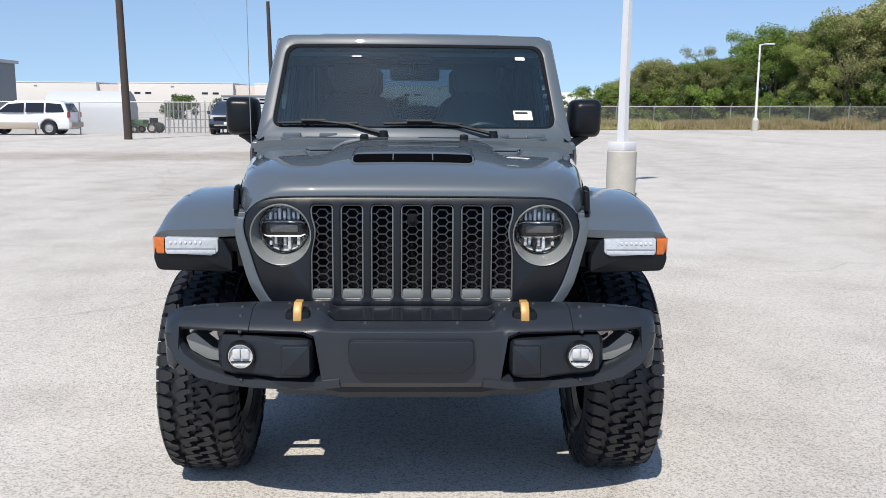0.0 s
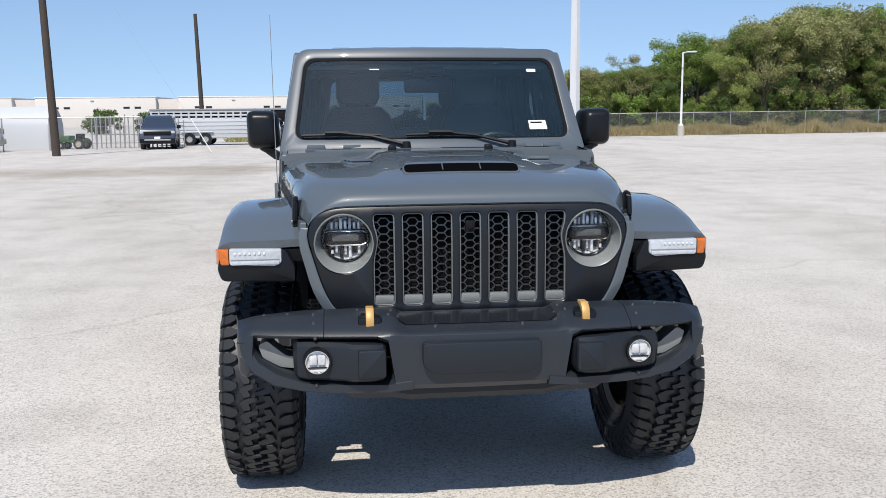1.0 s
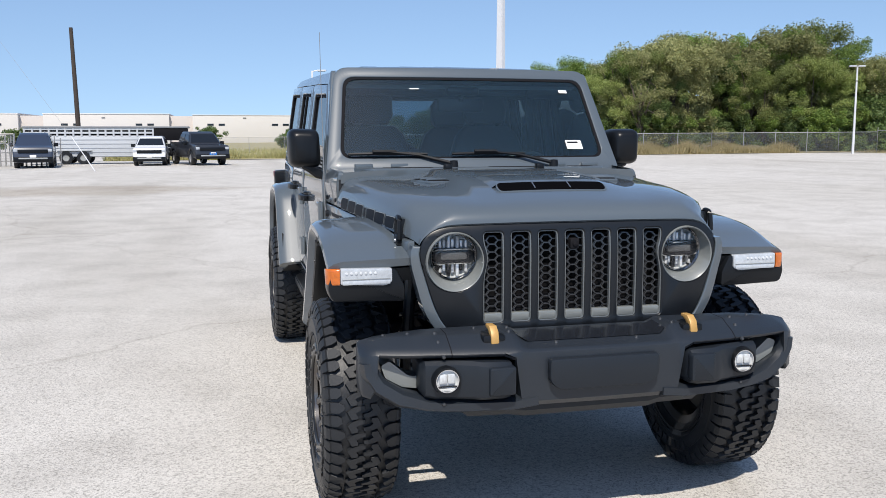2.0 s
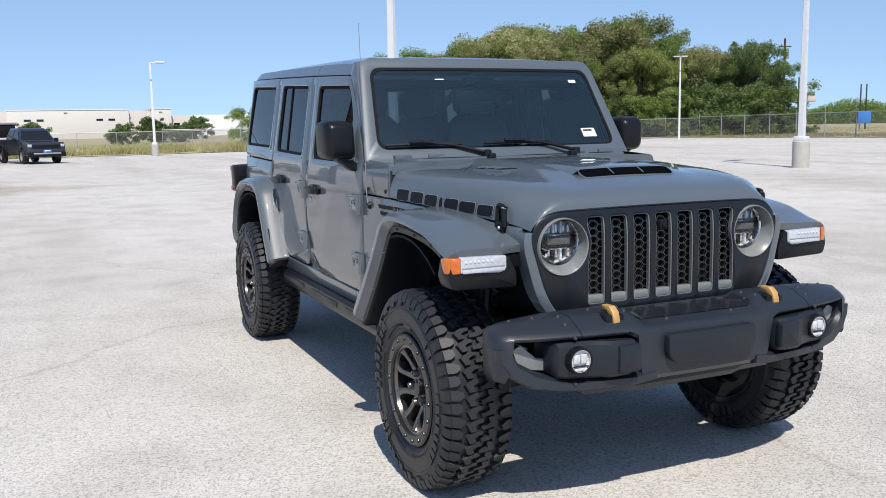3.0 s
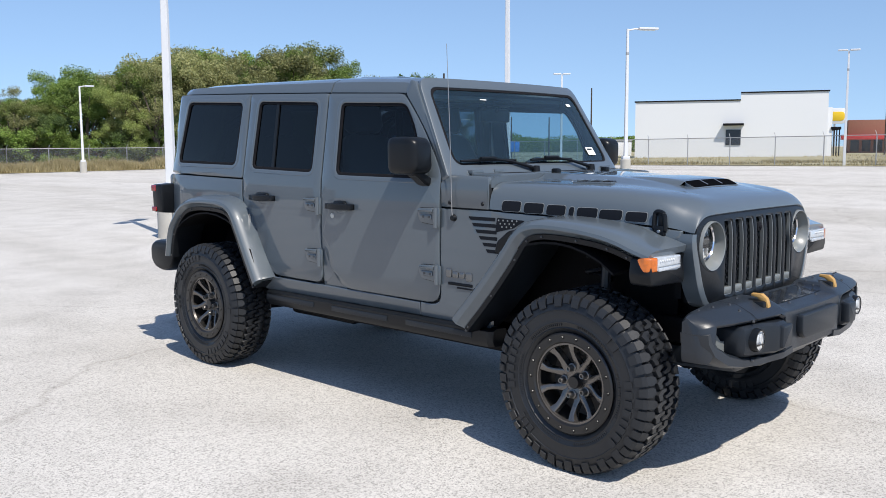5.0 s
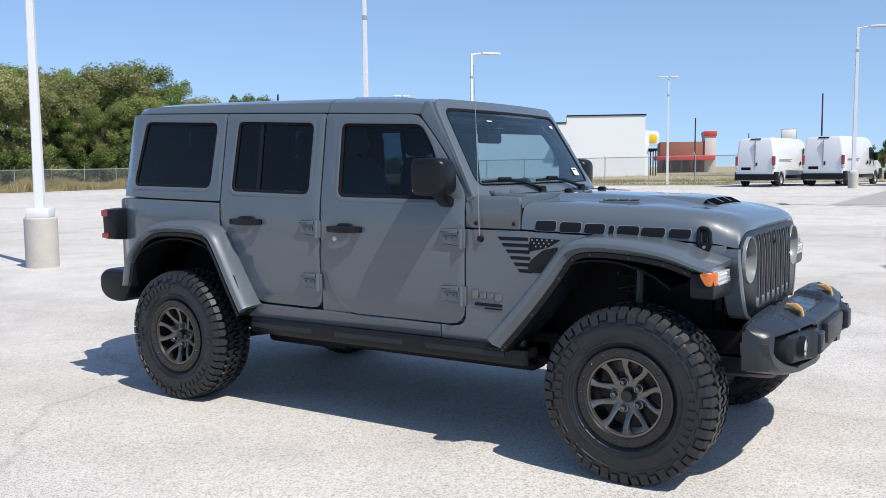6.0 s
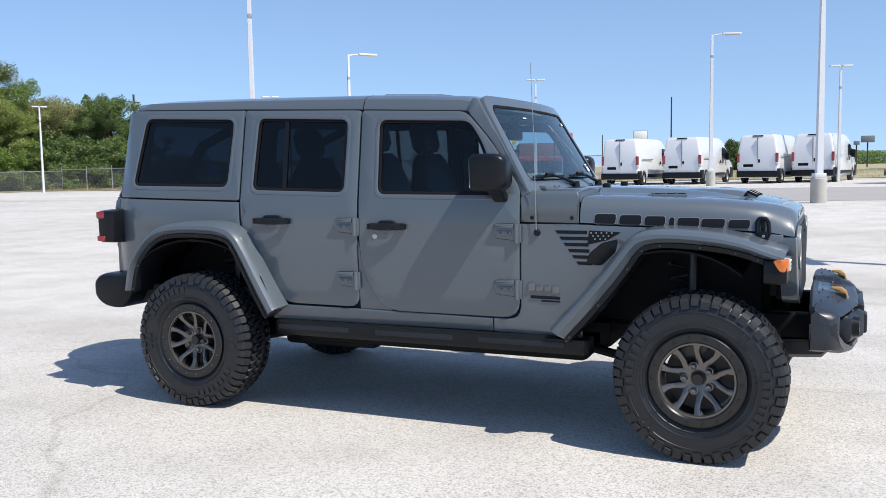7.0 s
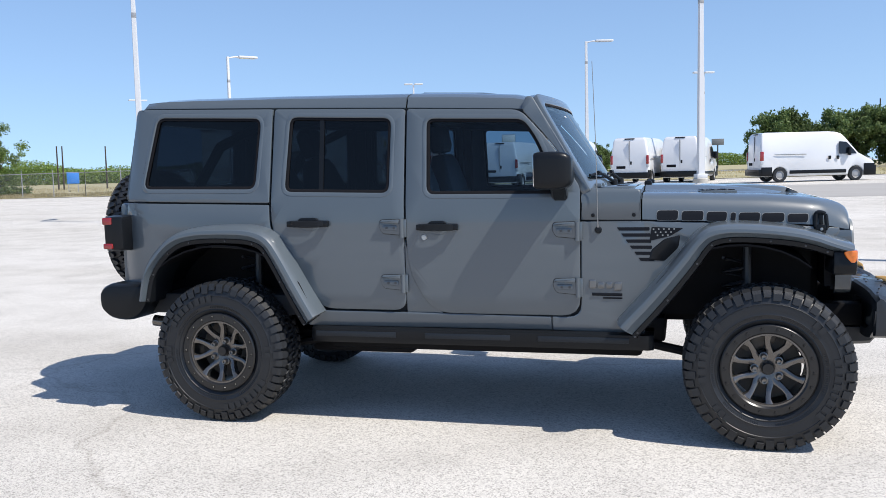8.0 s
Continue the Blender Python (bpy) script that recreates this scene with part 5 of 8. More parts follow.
FRONT_PATH = [(0.728, 0.612), (0.718, 0.626), (0.56, 0.796), (0.42, 0.963), (0.335, 1.080), (0.25, 1.116), (0.10, 1.118), (-0.10, 1.100), (-0.22, 1.073), (-0.30, 1.042), (-0.385, 1.016)]
REAR_PATH = [(2.402, 0.630), (2.412, 0.644), (2.51, 0.812), (2.60, 0.975), (2.67, 1.080), (2.78, 1.122), (2.93, 1.128), (3.15, 1.122), (3.30, 1.085), (3.42, 0.98), (3.50, 0.86), (3.53, 0.70)]
for s in (-1, 1):
    f = flare(FRONT_PATH, s, lambda y: nose_w(y) + 0.004, [0.088, 0.084, 0.070, 0.054, 0.044])
    flare(REAR_PATH, s, lambda y: side_x(y, 1.0), [0.078, 0.078, 0.072, 0.062, 0.040])
    # nose of the front flare with its lamp
    bm = bmesh.new()
    o = rounded([(s * 0.648, 0.872), (s * 0.918, 0.880, 0.02), (s * 0.931, 0.925, 0.01), (s * 0.920, 0.995), (s * 0.68, 0.995), (s * 0.648, 0.93)], 0.012)
    prism(bm, o, "y", -0.395, -0.29, 0.010)
    ns = part("flare_nose", bm, BLACK, f, "black plastic flare end")
    bm = bmesh.new()
    prism(bm, rounded([(s * 0.696, 0.998), (s * 0.886, 1.002), (s * 0.886, 0.942), (s * 0.720, 0.934), (s * 0.696, 0.948)], 0.008), "y", -0.402, -0.33, 0.006)
    dl = part("running_lamp", bm, LENS, f, "clear white daytime lamp")
    bm = bmesh.new()
    box(bm, min(s * 0.704, s * 0.880), max(s * 0.704, s * 0.880), -0.4055, -0.397, 0.9605, 0.9635, 0.001)
    part("lamp_line", bm, SILVER, dl)
    bm = bmesh.new()
    box(bm, min(s * 0.704, s * 0.880), max(s * 0.704, s * 0.880), -0.4065, -0.397, 0.941, 0.957, 0.004)
    part("light_bar", bm, LENS, dl)
    for k in range(7):
        bm = bmesh.new()
        x = s * (0.864 - 0.0175 * k)
        lathe(bm, [(0.001, -0.4055), (0.0045, -0.405), (0.0062, -0.400)], (x, 0, 0.983), "y", 10)
        part("lamp_cell", bm, FOGL, dl)
    bm = bmesh.new()
    rings = []
    for x, y0, y1 in ((0.888, -0.402, -0.345), (0.912, -0.399, -0.335), (0.926, -0.389, -0.330), (0.936, -0.372, -0.334)):
        rings.append([(s * x, y, z) for y, z in rounded([(y0, 1.002), (y1, 0.994), (y1 - 0.02, 0.955), (y0, 0.938)], 0.012)])
    loft(bm, rings)
    part("side_marker", bm, AMBER, f, "amber side marker lens")
    # dark inner arch
    for y0, y1 in ((-0.36, 0.62), (2.42, 3.56)):
        bm = bmesh.new()
        cy = (y0 + y1) / 2
        rr = (y1 - y0) / 2
        rings = []
        for k in range(13):
            a = radians(14 if y0 < 1 else 20) + radians(118 if y0 < 1 else 140) * k / 12
            yy, zz = cy + rr * math.cos(a), 0.52 + 0.53 * math.sin(a) ** 0.8
            rings.append([(s * 0.42, yy, zz), (s * 0.90, yy, zz - 0.02), (s * 0.90, yy, zz - 0.03), (s * 0.42, yy, zz - 0.01)])
        loft(bm, rings)
        box(bm, min(s * 0.42, s * 0.44), max(s * 0.42, s * 0.44), max(y0, -0.25), y1, 0.60, 1.05)
        part("wheel_arch_liner", bm, DARK, car)
    # springs and dampers
    for y in (0.08, 2.93):
        bm = bmesh.new()
        tube(bm, [(s * 0.56, y, 0.42), (s * 0.52, y, 0.98)], 0.025, 10)
        coil = [(s * 0.50 + 0.06 * math.cos(a), y + 0.06 + 0.06 * math.sin(a), 0.45 + 0.012 * a) for a in [k * 0.5 for k in range(80)]]
        tube(bm, coil, 0.009, 6)
        part("suspension", bm, STEEL, car)
    # side step
    bm = bmesh.new()
    rings = []
    for y in (0.555, 0.58, 1.0, 2.0, 2.44, 2.475):
        e = 0.02 if y in (0.555, 2.475) else 0.0
        rings.append([(s * 0.70, y, 0.548), (s * (0.792 - e), y, 0.554), (s * (0.818 - e), y, 0.543), (s * (0.822 - e), y, 0.490), (s * (0.808 - e), y, 0.464), (s * 0.70, y, 0.458)])
    loft(bm, rings)
    st = part("side_step", bm, BLACK, car, "black steel side step rail")
    for y in (0.92, 1.55, 2.2):
        bm = bmesh.new()
        box(bm, min(s * 0.8145, s * 0.824), max(s * 0.8145, s * 0.824), y - 0.24, y + 0.24, 0.500, 0.530, 0.002)
        part("step_tread", bm, SATIN, st)
    # mirror
    bm = bmesh.new()
    rings = []
    for y, g in ((0.958, 0.62), (0.967, 0.78), (0.988, 0.92), (1.02, 0.985), (1.06, 1.0), (1.12, 0.99), (1.142, 0.96), (1.15, 0.90)):
        o = rounded([(0.790, 1.312), (0.953, 1.316), (0.957, 1.511), (0.800, 1.508)], 0.042, 5)
        rings.append([(s * (0.874 + (x - 0.874) * g), y, 1.411 + (z - 1.411) * g) for x, z in o])
    loft(bm, rings)
    mr = part("door_mirror", bm, BLACK, car, "black square door mirror")
    bm = bmesh.new()
    prism(bm, rounded([(s * 0.800, 1.326), (s * 0.940, 1.328), (s * 0.942, 1.494), (s * 0.808, 1.492)], 0.025), "y", 1.149, 1.153)
    part("mirror_glass", bm, MIRRORM, mr, "mirror glass")
    bm = bmesh.new()
    rings = []
    for x, z0, z1 in ((0.775, 1.248, 1.288), (0.82, 1.262, 1.312), (0.865, 1.296, 1.325), (0.89, 1.310, 1.325)):
        rings.append([(s * x, 0.995, z0 + 0.012), (s * x, 1.007, z0), (s * x, 1.063, z0), (s * x, 1.075, z0 + 0.012), (s * x, 1.075, z1), (s * x, 0.995, z1)])
    loft(bm, rings)
    part("mirror_arm", bm, BLACK, mr)
    # tail lamp
    bm = bmesh.new()
    o = rounded([(s * 0.735, 0.985), (s * 0.868, 0.995), (s * 0.873, 1.196), (s * 0.735, 1.205)], 0.02)
    prism(bm, o, "y", 3.645, 3.775, 0.016)
    tl = part("tail_lamp", bm, BLACK, car, "black-framed tail lamp with red lens")
    for z0, z1 in ((1.148, 1.192), (1.002, 1.036)):
        bm = bmesh.new()
        prism(bm, rounded([(3.715, z0), (3.779, z0), (3.779, z1), (3.715, z1)], 0.01), "x", s * 0.79, s * 0.876, 0.004)
        part("lens", bm, REDLENS, tl, "red tail lens")
    # inner bumper end
    bm = bmesh.new()
    box(bm, s * 0.45 - 0.1, s * 0.45 + 0.1, 0.55, 3.4, 0.43, 0.55, 0.01)
    part("frame_rail", bm, DARK, car)

# ---- rear bumper, spare, underbody ----
bm = bmesh.new()
rings = []
for x, g in ((-0.875, 0.72), (-0.870, 0.86), (-0.855, 0.95), (-0.82, 1.0), (-0.6, 1.0), (0.6, 1.0), (0.82, 1.0), (0.855, 0.95), (0.870, 0.86), (0.875, 0.72)):
    o = rounded([(3.49, 0.70, 0.03), (3.545, 0.60, 0.05), (3.65, 0.562, 0.05), (3.77, 0.58, 0.05), (3.832, 0.64, 0.05), (3.832, 0.75, 0.05), (3.78, 0.792, 0.04), (3.51, 0.792, 0.03)], n=3)
    rings.append([(x, 3.68 + (y - 3.68) * (0.5 + g / 2), 0.68 + (z - 0.68) * g) for y, z in o])
loft(bm, rings)
part("rear_bumper", bm, BLACK, car, "black rear bumper")
bm = bmesh.new()
tube(bm, [(-0.55, 2.9, 0.50), (-0.60, 3.35, 0.50), (-0.62, 3.62, 0.53)], 0.035, 12)
part("exhaust", bm, RIM, car, "dark metal exhaust pipe")
bm = bmesh.new()
box(bm, -0.55, 0.55, 0.5, 3.5, 0.46, 0.60, 0.02)
box(bm, -0.35, 0.35, -0.30, 0.62, 0.55, 1.05, 0.02)
for y in (0.0, 3.008):
    tube(bm, [(-0.72, y, 0.407), (0.72, y, 0.407)], 0.045, 12)
    lathe(bm, [(0.01, -0.13), (0.10, -0.08), (0.13, 0.0), (0.10, 0.08), (0.01, 0.13)], (0.15 if y == 0 else 0.0, y, 0.407), "y", 16)
tube(bm, [(-0.62, 0.06, 0.36), (-0.52, 0.85, 0.50)], 0.025, 8)
tube(bm, [(0.62, 0.06, 0.36), (0.52, 0.85, 0.50)], 0.025, 8)
tube(bm, [(-0.62, 2.95, 0.36), (-0.55, 2.25, 0.48)], 0.025, 8)
tube(bm, [(0.62, 2.95, 0.36), (0.55, 2.25, 0.48)], 0.025, 8)
tube(bm, [(-0.68, -0.14, 0.42), (0.68, -0.14, 0.42)], 0.018, 8)
for x0, x1, y0, y1, z0 in ((-0.30, 0.25, 0.75, 1.75, 0.325), (-0.52, -0.10, 1.95, 2.60, 0.345), (0.05, 0.50, 1.2, 2.6, 0.33), (-0.60, -0.44, 0.62, 2.45, 0.385), (0.44, 0.60, 0.62, 2.45, 0.385)):
    box(bm, x0, x1, y0, y1, z0, 0.50, 0.03)
part("underbody", bm, DARK, car, "dark axles, links and underbody")

# ---- wheels ----
TYRE_R, TYRE_W = 0.408, 0.138


def wheel_meshes():
    """Meshes of one wheel about the origin, axle along x, outer face at -x."""
    out = {}
    bm = bmesh.new()
    prof = [(0.222, 0.10), (0.225, 0.118), (0.248, 0.131), (0.252, 0.136), (0.257, 0.134), (0.275, 0.1395), (0.279, 0.1425), (0.283, 0.1405), (0.30, 0.143), (0.330, 0.1415), (0.333, 0.1445), (0.338, 0.1415), (0.355, 0.138), (0.375, 0.130), (0.388, 0.117), (0.392, 0.09), (0.393, 0.0), (0.392, -0.09), (0.388, -0.117), (0.375, -0.130), (0.355, -0.138), (0.338, -0.1415), (0.333, -0.1445), (0.330, -0.1415), (0.30, -0.143), (0.283, -0.1405), (0.279, -0.1425), (0.275, -0.1395), (0.257, -0.134), (0.252, -0.136), (0.248, -0.131), (0.225, -0.118), (0.222, -0.10)]
    lathe(bm, prof + [(0.20, 0.0)], n=64, closed=True)
    out["tyre"] = finish("tyre", bm, RUBBER)
    bm = bmesh.new()
    N = 25
    rnd = random.Random(4)

    def lug(pts, r0, r1, shrink=0.93):
        """A lug whose outline is given as angle and place across the tread."""
        ca, cx = sum(p[0] for p in pts) / len(pts), sum(p[1] for p in pts) / len(pts)
        rows = []
        for r, g in ((r0, 1.0), (r1 - 0.0025, 0.5 + shrink / 2), (r1, shrink)):
            row = []
            for a, x in pts:
                xx, aa = cx + (x - cx) * g, ca + (a - ca) * g
                rr = r - 13.0 * max(0.0, abs(xx) - 0.092) ** 2 * (1 if r > 0.39 else 0.4)
                row.append(bm.verts.new((xx, rr * math.cos(aa), rr * math.sin(aa))))
            rows.append(row)
        k = len(pts)
        for u, w in zip(rows, rows[1:]):
            for i in range(k):
                bm.faces.new((u[i], u[(i + 1) % k], w[(i + 1) % k], w[i]))
        bm.faces.new(rows[-1])
    st = 2 * math.pi / N
    R = TYRE_R + 0.004
    HOOK = ((-0.46, 0.050), (-0.10, 0.060), (0.10, 0.066), (0.30, 0.050), (0.44, 0.030), (0.46, -0.004), (0.22, -0.006), (0.14, 0.016), (-0.02, 0.032), (-0.24, 0.024), (-0.44, 0.026))
    LONG = ((-0.36, 0.132), (0.34, 0.132), (0.30, 0.100), (0.12, 0.074), (-0.06, 0.070), (-0.22, 0.072), (-0.40, 0.092), (-0.42, 0.104))
    SHORT = ((-0.36, 0.132), (0.36, 0.132), (0.33, 0.098), (0.20, 0.084), (-0.16, 0.080), (-0.38, 0.100))
    for k in range(N):
        j = rnd.uniform(-0.03, 0.03)
        for sg in (-1, 1):
            b = (k + j) * st * sg
            for half in (0, 1):
                # two shoulder lugs to a pitch: one long and hooked, one short
                c = b + (half * 0.5 - 0.02) * st
                lug([(c + sg * u * 0.58 * st, sg * x) for u, x in (SHORT if half else LONG)][::sg], 0.386, R)
                dd = st * (0.175 if half else 0.205)
                low = 0.366 if half else 0.350
                q = []
                for r, x in ((0.401, 0.129), (0.384, 0.139), (low, 0.1450), (low - 0.004, 0.136), (0.375, 0.126), (0.392, 0.110)):
                    q.append([(sg * x, r * math.cos(c + dd * w), r * math.sin(c + dd * w)) for w in (-1, 1)])
                rows = [[bm.verts.new(p) for p in r] for r in q]
                for i in range(len(rows)):
                    u, w = rows[i], rows[(i + 1) % len(rows)]
                    bm.faces.new((u[0], u[1], w[1], w[0]))
                bm.faces.new([r[0] for r in rows])
                bm.faces.new([r[1] for r in rows[::-1]])
                # interlocking hooked crown block
                lug([(c + sg * (0.24 + u * 0.54) * st, sg * x) for u, x in HOOK][::sg], 0.388, R - 0.001)
    # raised lettering bars and rings of fine ribs on the sidewalls
    for sg in (-1, 1):
        for mid, count, wide, lo, hi in ((35, 8, 5.2, 0.300, 0.338), (155, 2, 5.4, 0.300, 0.336), (215, 8, 5.2, 0.300, 0.338), (335, 3, 4.2, 0.300, 0.330)):
            for i in range(count):
                a0 = radians(mid + (i - (count - 1) / 2) * (wide + 2.2))
                half_w = radians(wide * (0.30 if (i + count) % 5 == 2 else 0.5))
                ww = [[bm.verts.new((sg * x, r * math.cos(a0 + e), r * math.sin(a0 + e))) for e, r in ((-half_w, lo), (half_w, lo), (half_w * 0.96, (lo + hi) / 2), (half_w * 0.9, hi), (-half_w * 0.9, hi), (-half_w * 0.96, (lo + hi) / 2))] for x in (0.138, 0.1485)]
                bm.faces.new(ww[1])
                for q_ in range(6):
                    bm.faces.new((ww[0][q_], ww[0][(q_ + 1) % 6], ww[1][(q_ + 1) % 6], ww[1][q_]))
        for i in range(150):
            if i % 25 > 17:
                continue
            a0 = 2 * math.pi * i / 150
            ww = [[bm.verts.new((sg * x, r * math.cos(a0 + e), r * math.sin(a0 + e))) for e, r in ((-0.006, 0.262), (0.006, 0.262), (0.006, 0.274), (-0.006, 0.274))] for x in (0.134, 0.1405)]
            bm.faces.new(ww[1])
            for q_ in range(4):
                bm.faces.new((ww[0][q_], ww[0][(q_ + 1) % 4], ww[1][(q_ + 1) % 4], ww[1][q_]))
    bmesh.ops.recalc_face_normals(bm, faces=bm.faces[:])
    out["tread"] = finish("tread", bm, TREADM, 18)
    bm = bmesh.new()
    lathe(bm, [(0.228, -0.118), (0.231, -0.130), (0.224, -0.136), (0.190, -0.137), (0.183, -0.130), (0.182, -0.10), (0.19, 0.10), (0.225, 0.115), (0.225, 0.10), (0.205, -0.10)], n=64, closed=True)
    out["rim"] = finish("rim", bm, RINGM)
    bm = bmesh.new()
    lathe(bm, [(0.184, -0.126), (0.174, -0.126), (0.170, -0.112), (0.182, -0.105)], n=64, closed=True)
    lathe(bm, [(0.001, -0.068), (0.034, -0.070), (0.045, -0.074), (0.078, -0.076), (0.086, -0.066), (0.086, -0.02), (0.001, -0.02)], n=40)
    # five pairs of spokes: each pair wraps a lug nut, draws in, and opens out towards the rim
    for k in range(5):
        for sg in (-1, 1):
            rings = []
            for t in (0, 0.12, 0.25, 0.4, 0.55, 0.7, 0.85, 1.0):
                r = 0.056 + 0.127 * t
                a = 2 * math.pi * k / 5 + math.pi / 2 + sg * radians(lerp(t, [0, 0.25, 0.45, 0.7, 1.0], [30, 23.5, 18.5, 17.0, 19.5]))
                w = lerp(t, [0, 0.25, 0.45, 0.7, 0.88, 1.0], [0.022, 0.0175, 0.0135, 0.0135, 0.018, 0.027])
                x = -0.076 - 0.048 * t ** 1.2
                c, u = Vector((0, math.cos(a), math.sin(a))), Vector((0, -math.sin(a), math.cos(a)))
                rings.append([c * r + u * w + Vector((x + 0.040, 0, 0)), c * r + u * w + Vector((x + 0.010, 0, 0)), c * r + u * w * 0.86 + Vector((x + 0.003, 0, 0)), c * r + u * w * 0.5 + Vector((x, 0, 0)), c * r - u * w * 0.5 + Vector((x, 0, 0)), c * r - u * w * 0.86 + Vector((x + 0.003, 0, 0)), c * r - u * w + Vector((x + 0.010, 0, 0)), c * r - u * w + Vector((x + 0.040, 0, 0))])
            loft(bm, rings)
    out["spokes"] = finish("spokes", bm, RIM)
    bm = bmesh.new()
    lathe(bm, [(0.001, -0.098), (0.026, -0.097), (0.030, -0.090), (0.031, -0.06)], n=24)
    out["hub_cap"] = finish("hub_cap", bm, RINGM)
    bm = bmesh.new()
    lathe(bm, [(0.001, -0.012), (0.006, -0.013), (0.0075, -0.022), (0.0115, -0.023), (0.0135, -0.018), (0.0165, 0.004), (0.021, 0.006), (0.021, 0.014)], n=12)
    out["lug_nut"] = finish("lug_nut", bm, NUTM)
    bm = bmesh.new()
    lathe(bm, [(0.001, -0.006), (0.0055, -0.0055), (0.0075, -0.003), (0.0085, 0.003)], n=8)
    out["ring_bolt"] = finish("ring_bolt", bm, RINGM)
    bm = bmesh.new()
    lathe(bm, [(0.001, -0.03), (0.085, -0.03), (0.09, -0.012), (0.165, -0.010), (0.167, 0.014), (0.001, 0.014)], (0, 0, 0), n=40)
    prism(bm, rounded([(-0.075, 0.105), (0.075, 0.105), (0.105, 0.165), (-0.105, 0.165)], 0.015), "x", -0.045, 0.05, 0.008)
    out["brake_disc"] = finish("brake_disc", bm, DISCM)
    return out


WHEEL = wheel_meshes()


def wheel(loc, turn=0.0, spin=0.0, up=None, labels="black mud-terrain wheel with bronze-grey spokes"):
    w = new("wheel", WHEEL["rim"])
    w.parent = car
    w["label"] = labels
    w.location = loc
    w.rotation_euler = up or (0, 0, radians(turn))
    s = Euler((radians(spin), 0, 0)).to_matrix()

    def sub(name, at=(0, 0, 0)):
        o = new(name, WHEEL[name])
        o.parent = w
        o.rotation_euler = (radians(spin), 0, 0)
        o.location = s @ Vector(at)
        return o
    sub("tyre")["label"] = "black rubber tyre"
    sub("tread")["label"] = "chunky rubber tread lugs"
    sub("spokes")["label"] = "bronze-grey metal spokes"
    sub("hub_cap")
    sub("brake_disc", (0.0, 0, 0))
    for k in range(5):
        a = 2 * math.pi * k / 5 + math.pi / 2
        sub("lug_nut", (-0.084, 0.0635 * math.cos(a), 0.0635 * math.sin(a)))
    for k in range(18):
        a = 2 * math.pi * k / 18
        sub("ring_bolt", (-0.137, 0.209 * math.cos(a), 0.209 * math.sin(a)))
    return w


wheel((-0.806, 0.0, TYRE_R), 0, -19)
wheel((-0.806, 3.003, TYRE_R), 0, 22)
wheel((0.806, 0.0, TYRE_R), 180, 50)
wheel((0.806, 3.003, TYRE_R), 180, 5)
wheel((0.06, 4.02, 1.06), 90, 0, labels="spare mud-terrain wheel on the tailgate")
bm = bmesh.new()
box(bm, -0.10, 0.22, 3.73, 3.98, 0.92, 1.18, 0.02)
part("spare_carrier", bm, STEEL, car)

# ---- cabin ----
def seat(x, y, lean=12):
    bm = bmesh.new()
    box(bm, x - 0.25, x + 0.25, y - 0.28, y + 0.25, 0.80, 0.97, 0.05)
    st = part("seat", bm, SEAT, car, "black leather seat")
    bm = bmesh.new()
    m = Matrix.Translation((x, y + 0.24, 0.94)) @ Euler((radians(-lean), 0, 0)).to_matrix().to_4x4()
    rings = []
    for z, w, d in ((0.0, 0.22, 0.07), (0.15, 0.25, 0.08), (0.4, 0.25, 0.07), (0.55, 0.20, 0.055), (0.60, 0.15, 0.04)):
        rings.append([m @ Vector((px, py, z)) for px, py in rounded([(-w, -d), (w, -d), (w, d), (-w, d)], 0.05)])
    loft(bm, rings)
    part("backrest", bm, SEAT, st)
    bm = bmesh.new()
    rings = []
    for z, w, d in ((0.62, 0.11, 0.04), (0.66, 0.135, 0.055), (0.78, 0.135, 0.055), (0.82, 0.10, 0.04)):
        rings.append([m @ Vector((px, py, z)) for px, py in rounded([(-w, -d), (w, -d), (w, d), (-w, d)], 0.04)])
    loft(bm, rings)
    for dx in (-0.06, 0.06):
        tube(bm, [m @ Vector((dx, 0, 0.55)), m @ Vector((dx, 0, 0.66))], 0.008, 6)
    part("headrest", bm, SEAT, st)


for x in (-0.37, 0.37):
    seat(x, 1.62)
    seat(x, 2.50, 16)
bm = bmesh.new()
rings = [[(x, 0.86, 1.30), (x, 1.02, 1.32), (x, 1.16, 1.27), (x, 1.20, 1.10), (x, 1.15, 0.90), (x, 0.86, 0.80)] for x in (-0.74, -0.2, 0.2, 0.74)]
loft(bm, rings)
part("dashboard", bm, TRIMD, car, "black dashboard")
bm = bmesh.new()
box(bm, 0.20, 0.56, 0.98, 1.10, 1.29, 1.345, 0.02)
part("instrument_hood", bm, TRIMD, car)
bm = bmesh.new()
m = Matrix.Translation((0.37, 1.26, 1.20)) @ Euler((radians(-68), 0, 0)).to_matrix().to_4x4()
c = [m @ Vector((0.19 * math.cos(a), 0.19 * math.sin(a), 0)) for a in [2 * math.pi * k / 32 for k in range(33)]]
tube(bm, c, 0.015, 8)
for a in (0, math.pi, -math.pi / 2):
    tube(bm, [m @ Vector((0, 0, -0.02)), m @ Vector((0.185 * math.cos(a), 0.185 * math.sin(a), 0))], 0.014, 6)
tube(bm, [m @ Vector((0, 0, 0.02)), m @ Vector((0, 0, -0.22))], [0.06, 0.03], 12)
part("steering_wheel", bm, BLACK, car, "black steering wheel")
bm = bmesh.new()
box(bm, -0.13, 0.13, 1.215, 1.245, 1.60, 1.68, 0.015)
tube(bm, [(0, 1.22, 1.66), (0, 1.19, 1.72)], 0.012, 6)
box(bm, -0.09, 0.09, 1.165, 1.235, 1.69, 1.735, 0.015)
part("rear_view_mirror", bm, BLACK, car, "black inside mirror")
bm = bmesh.new()
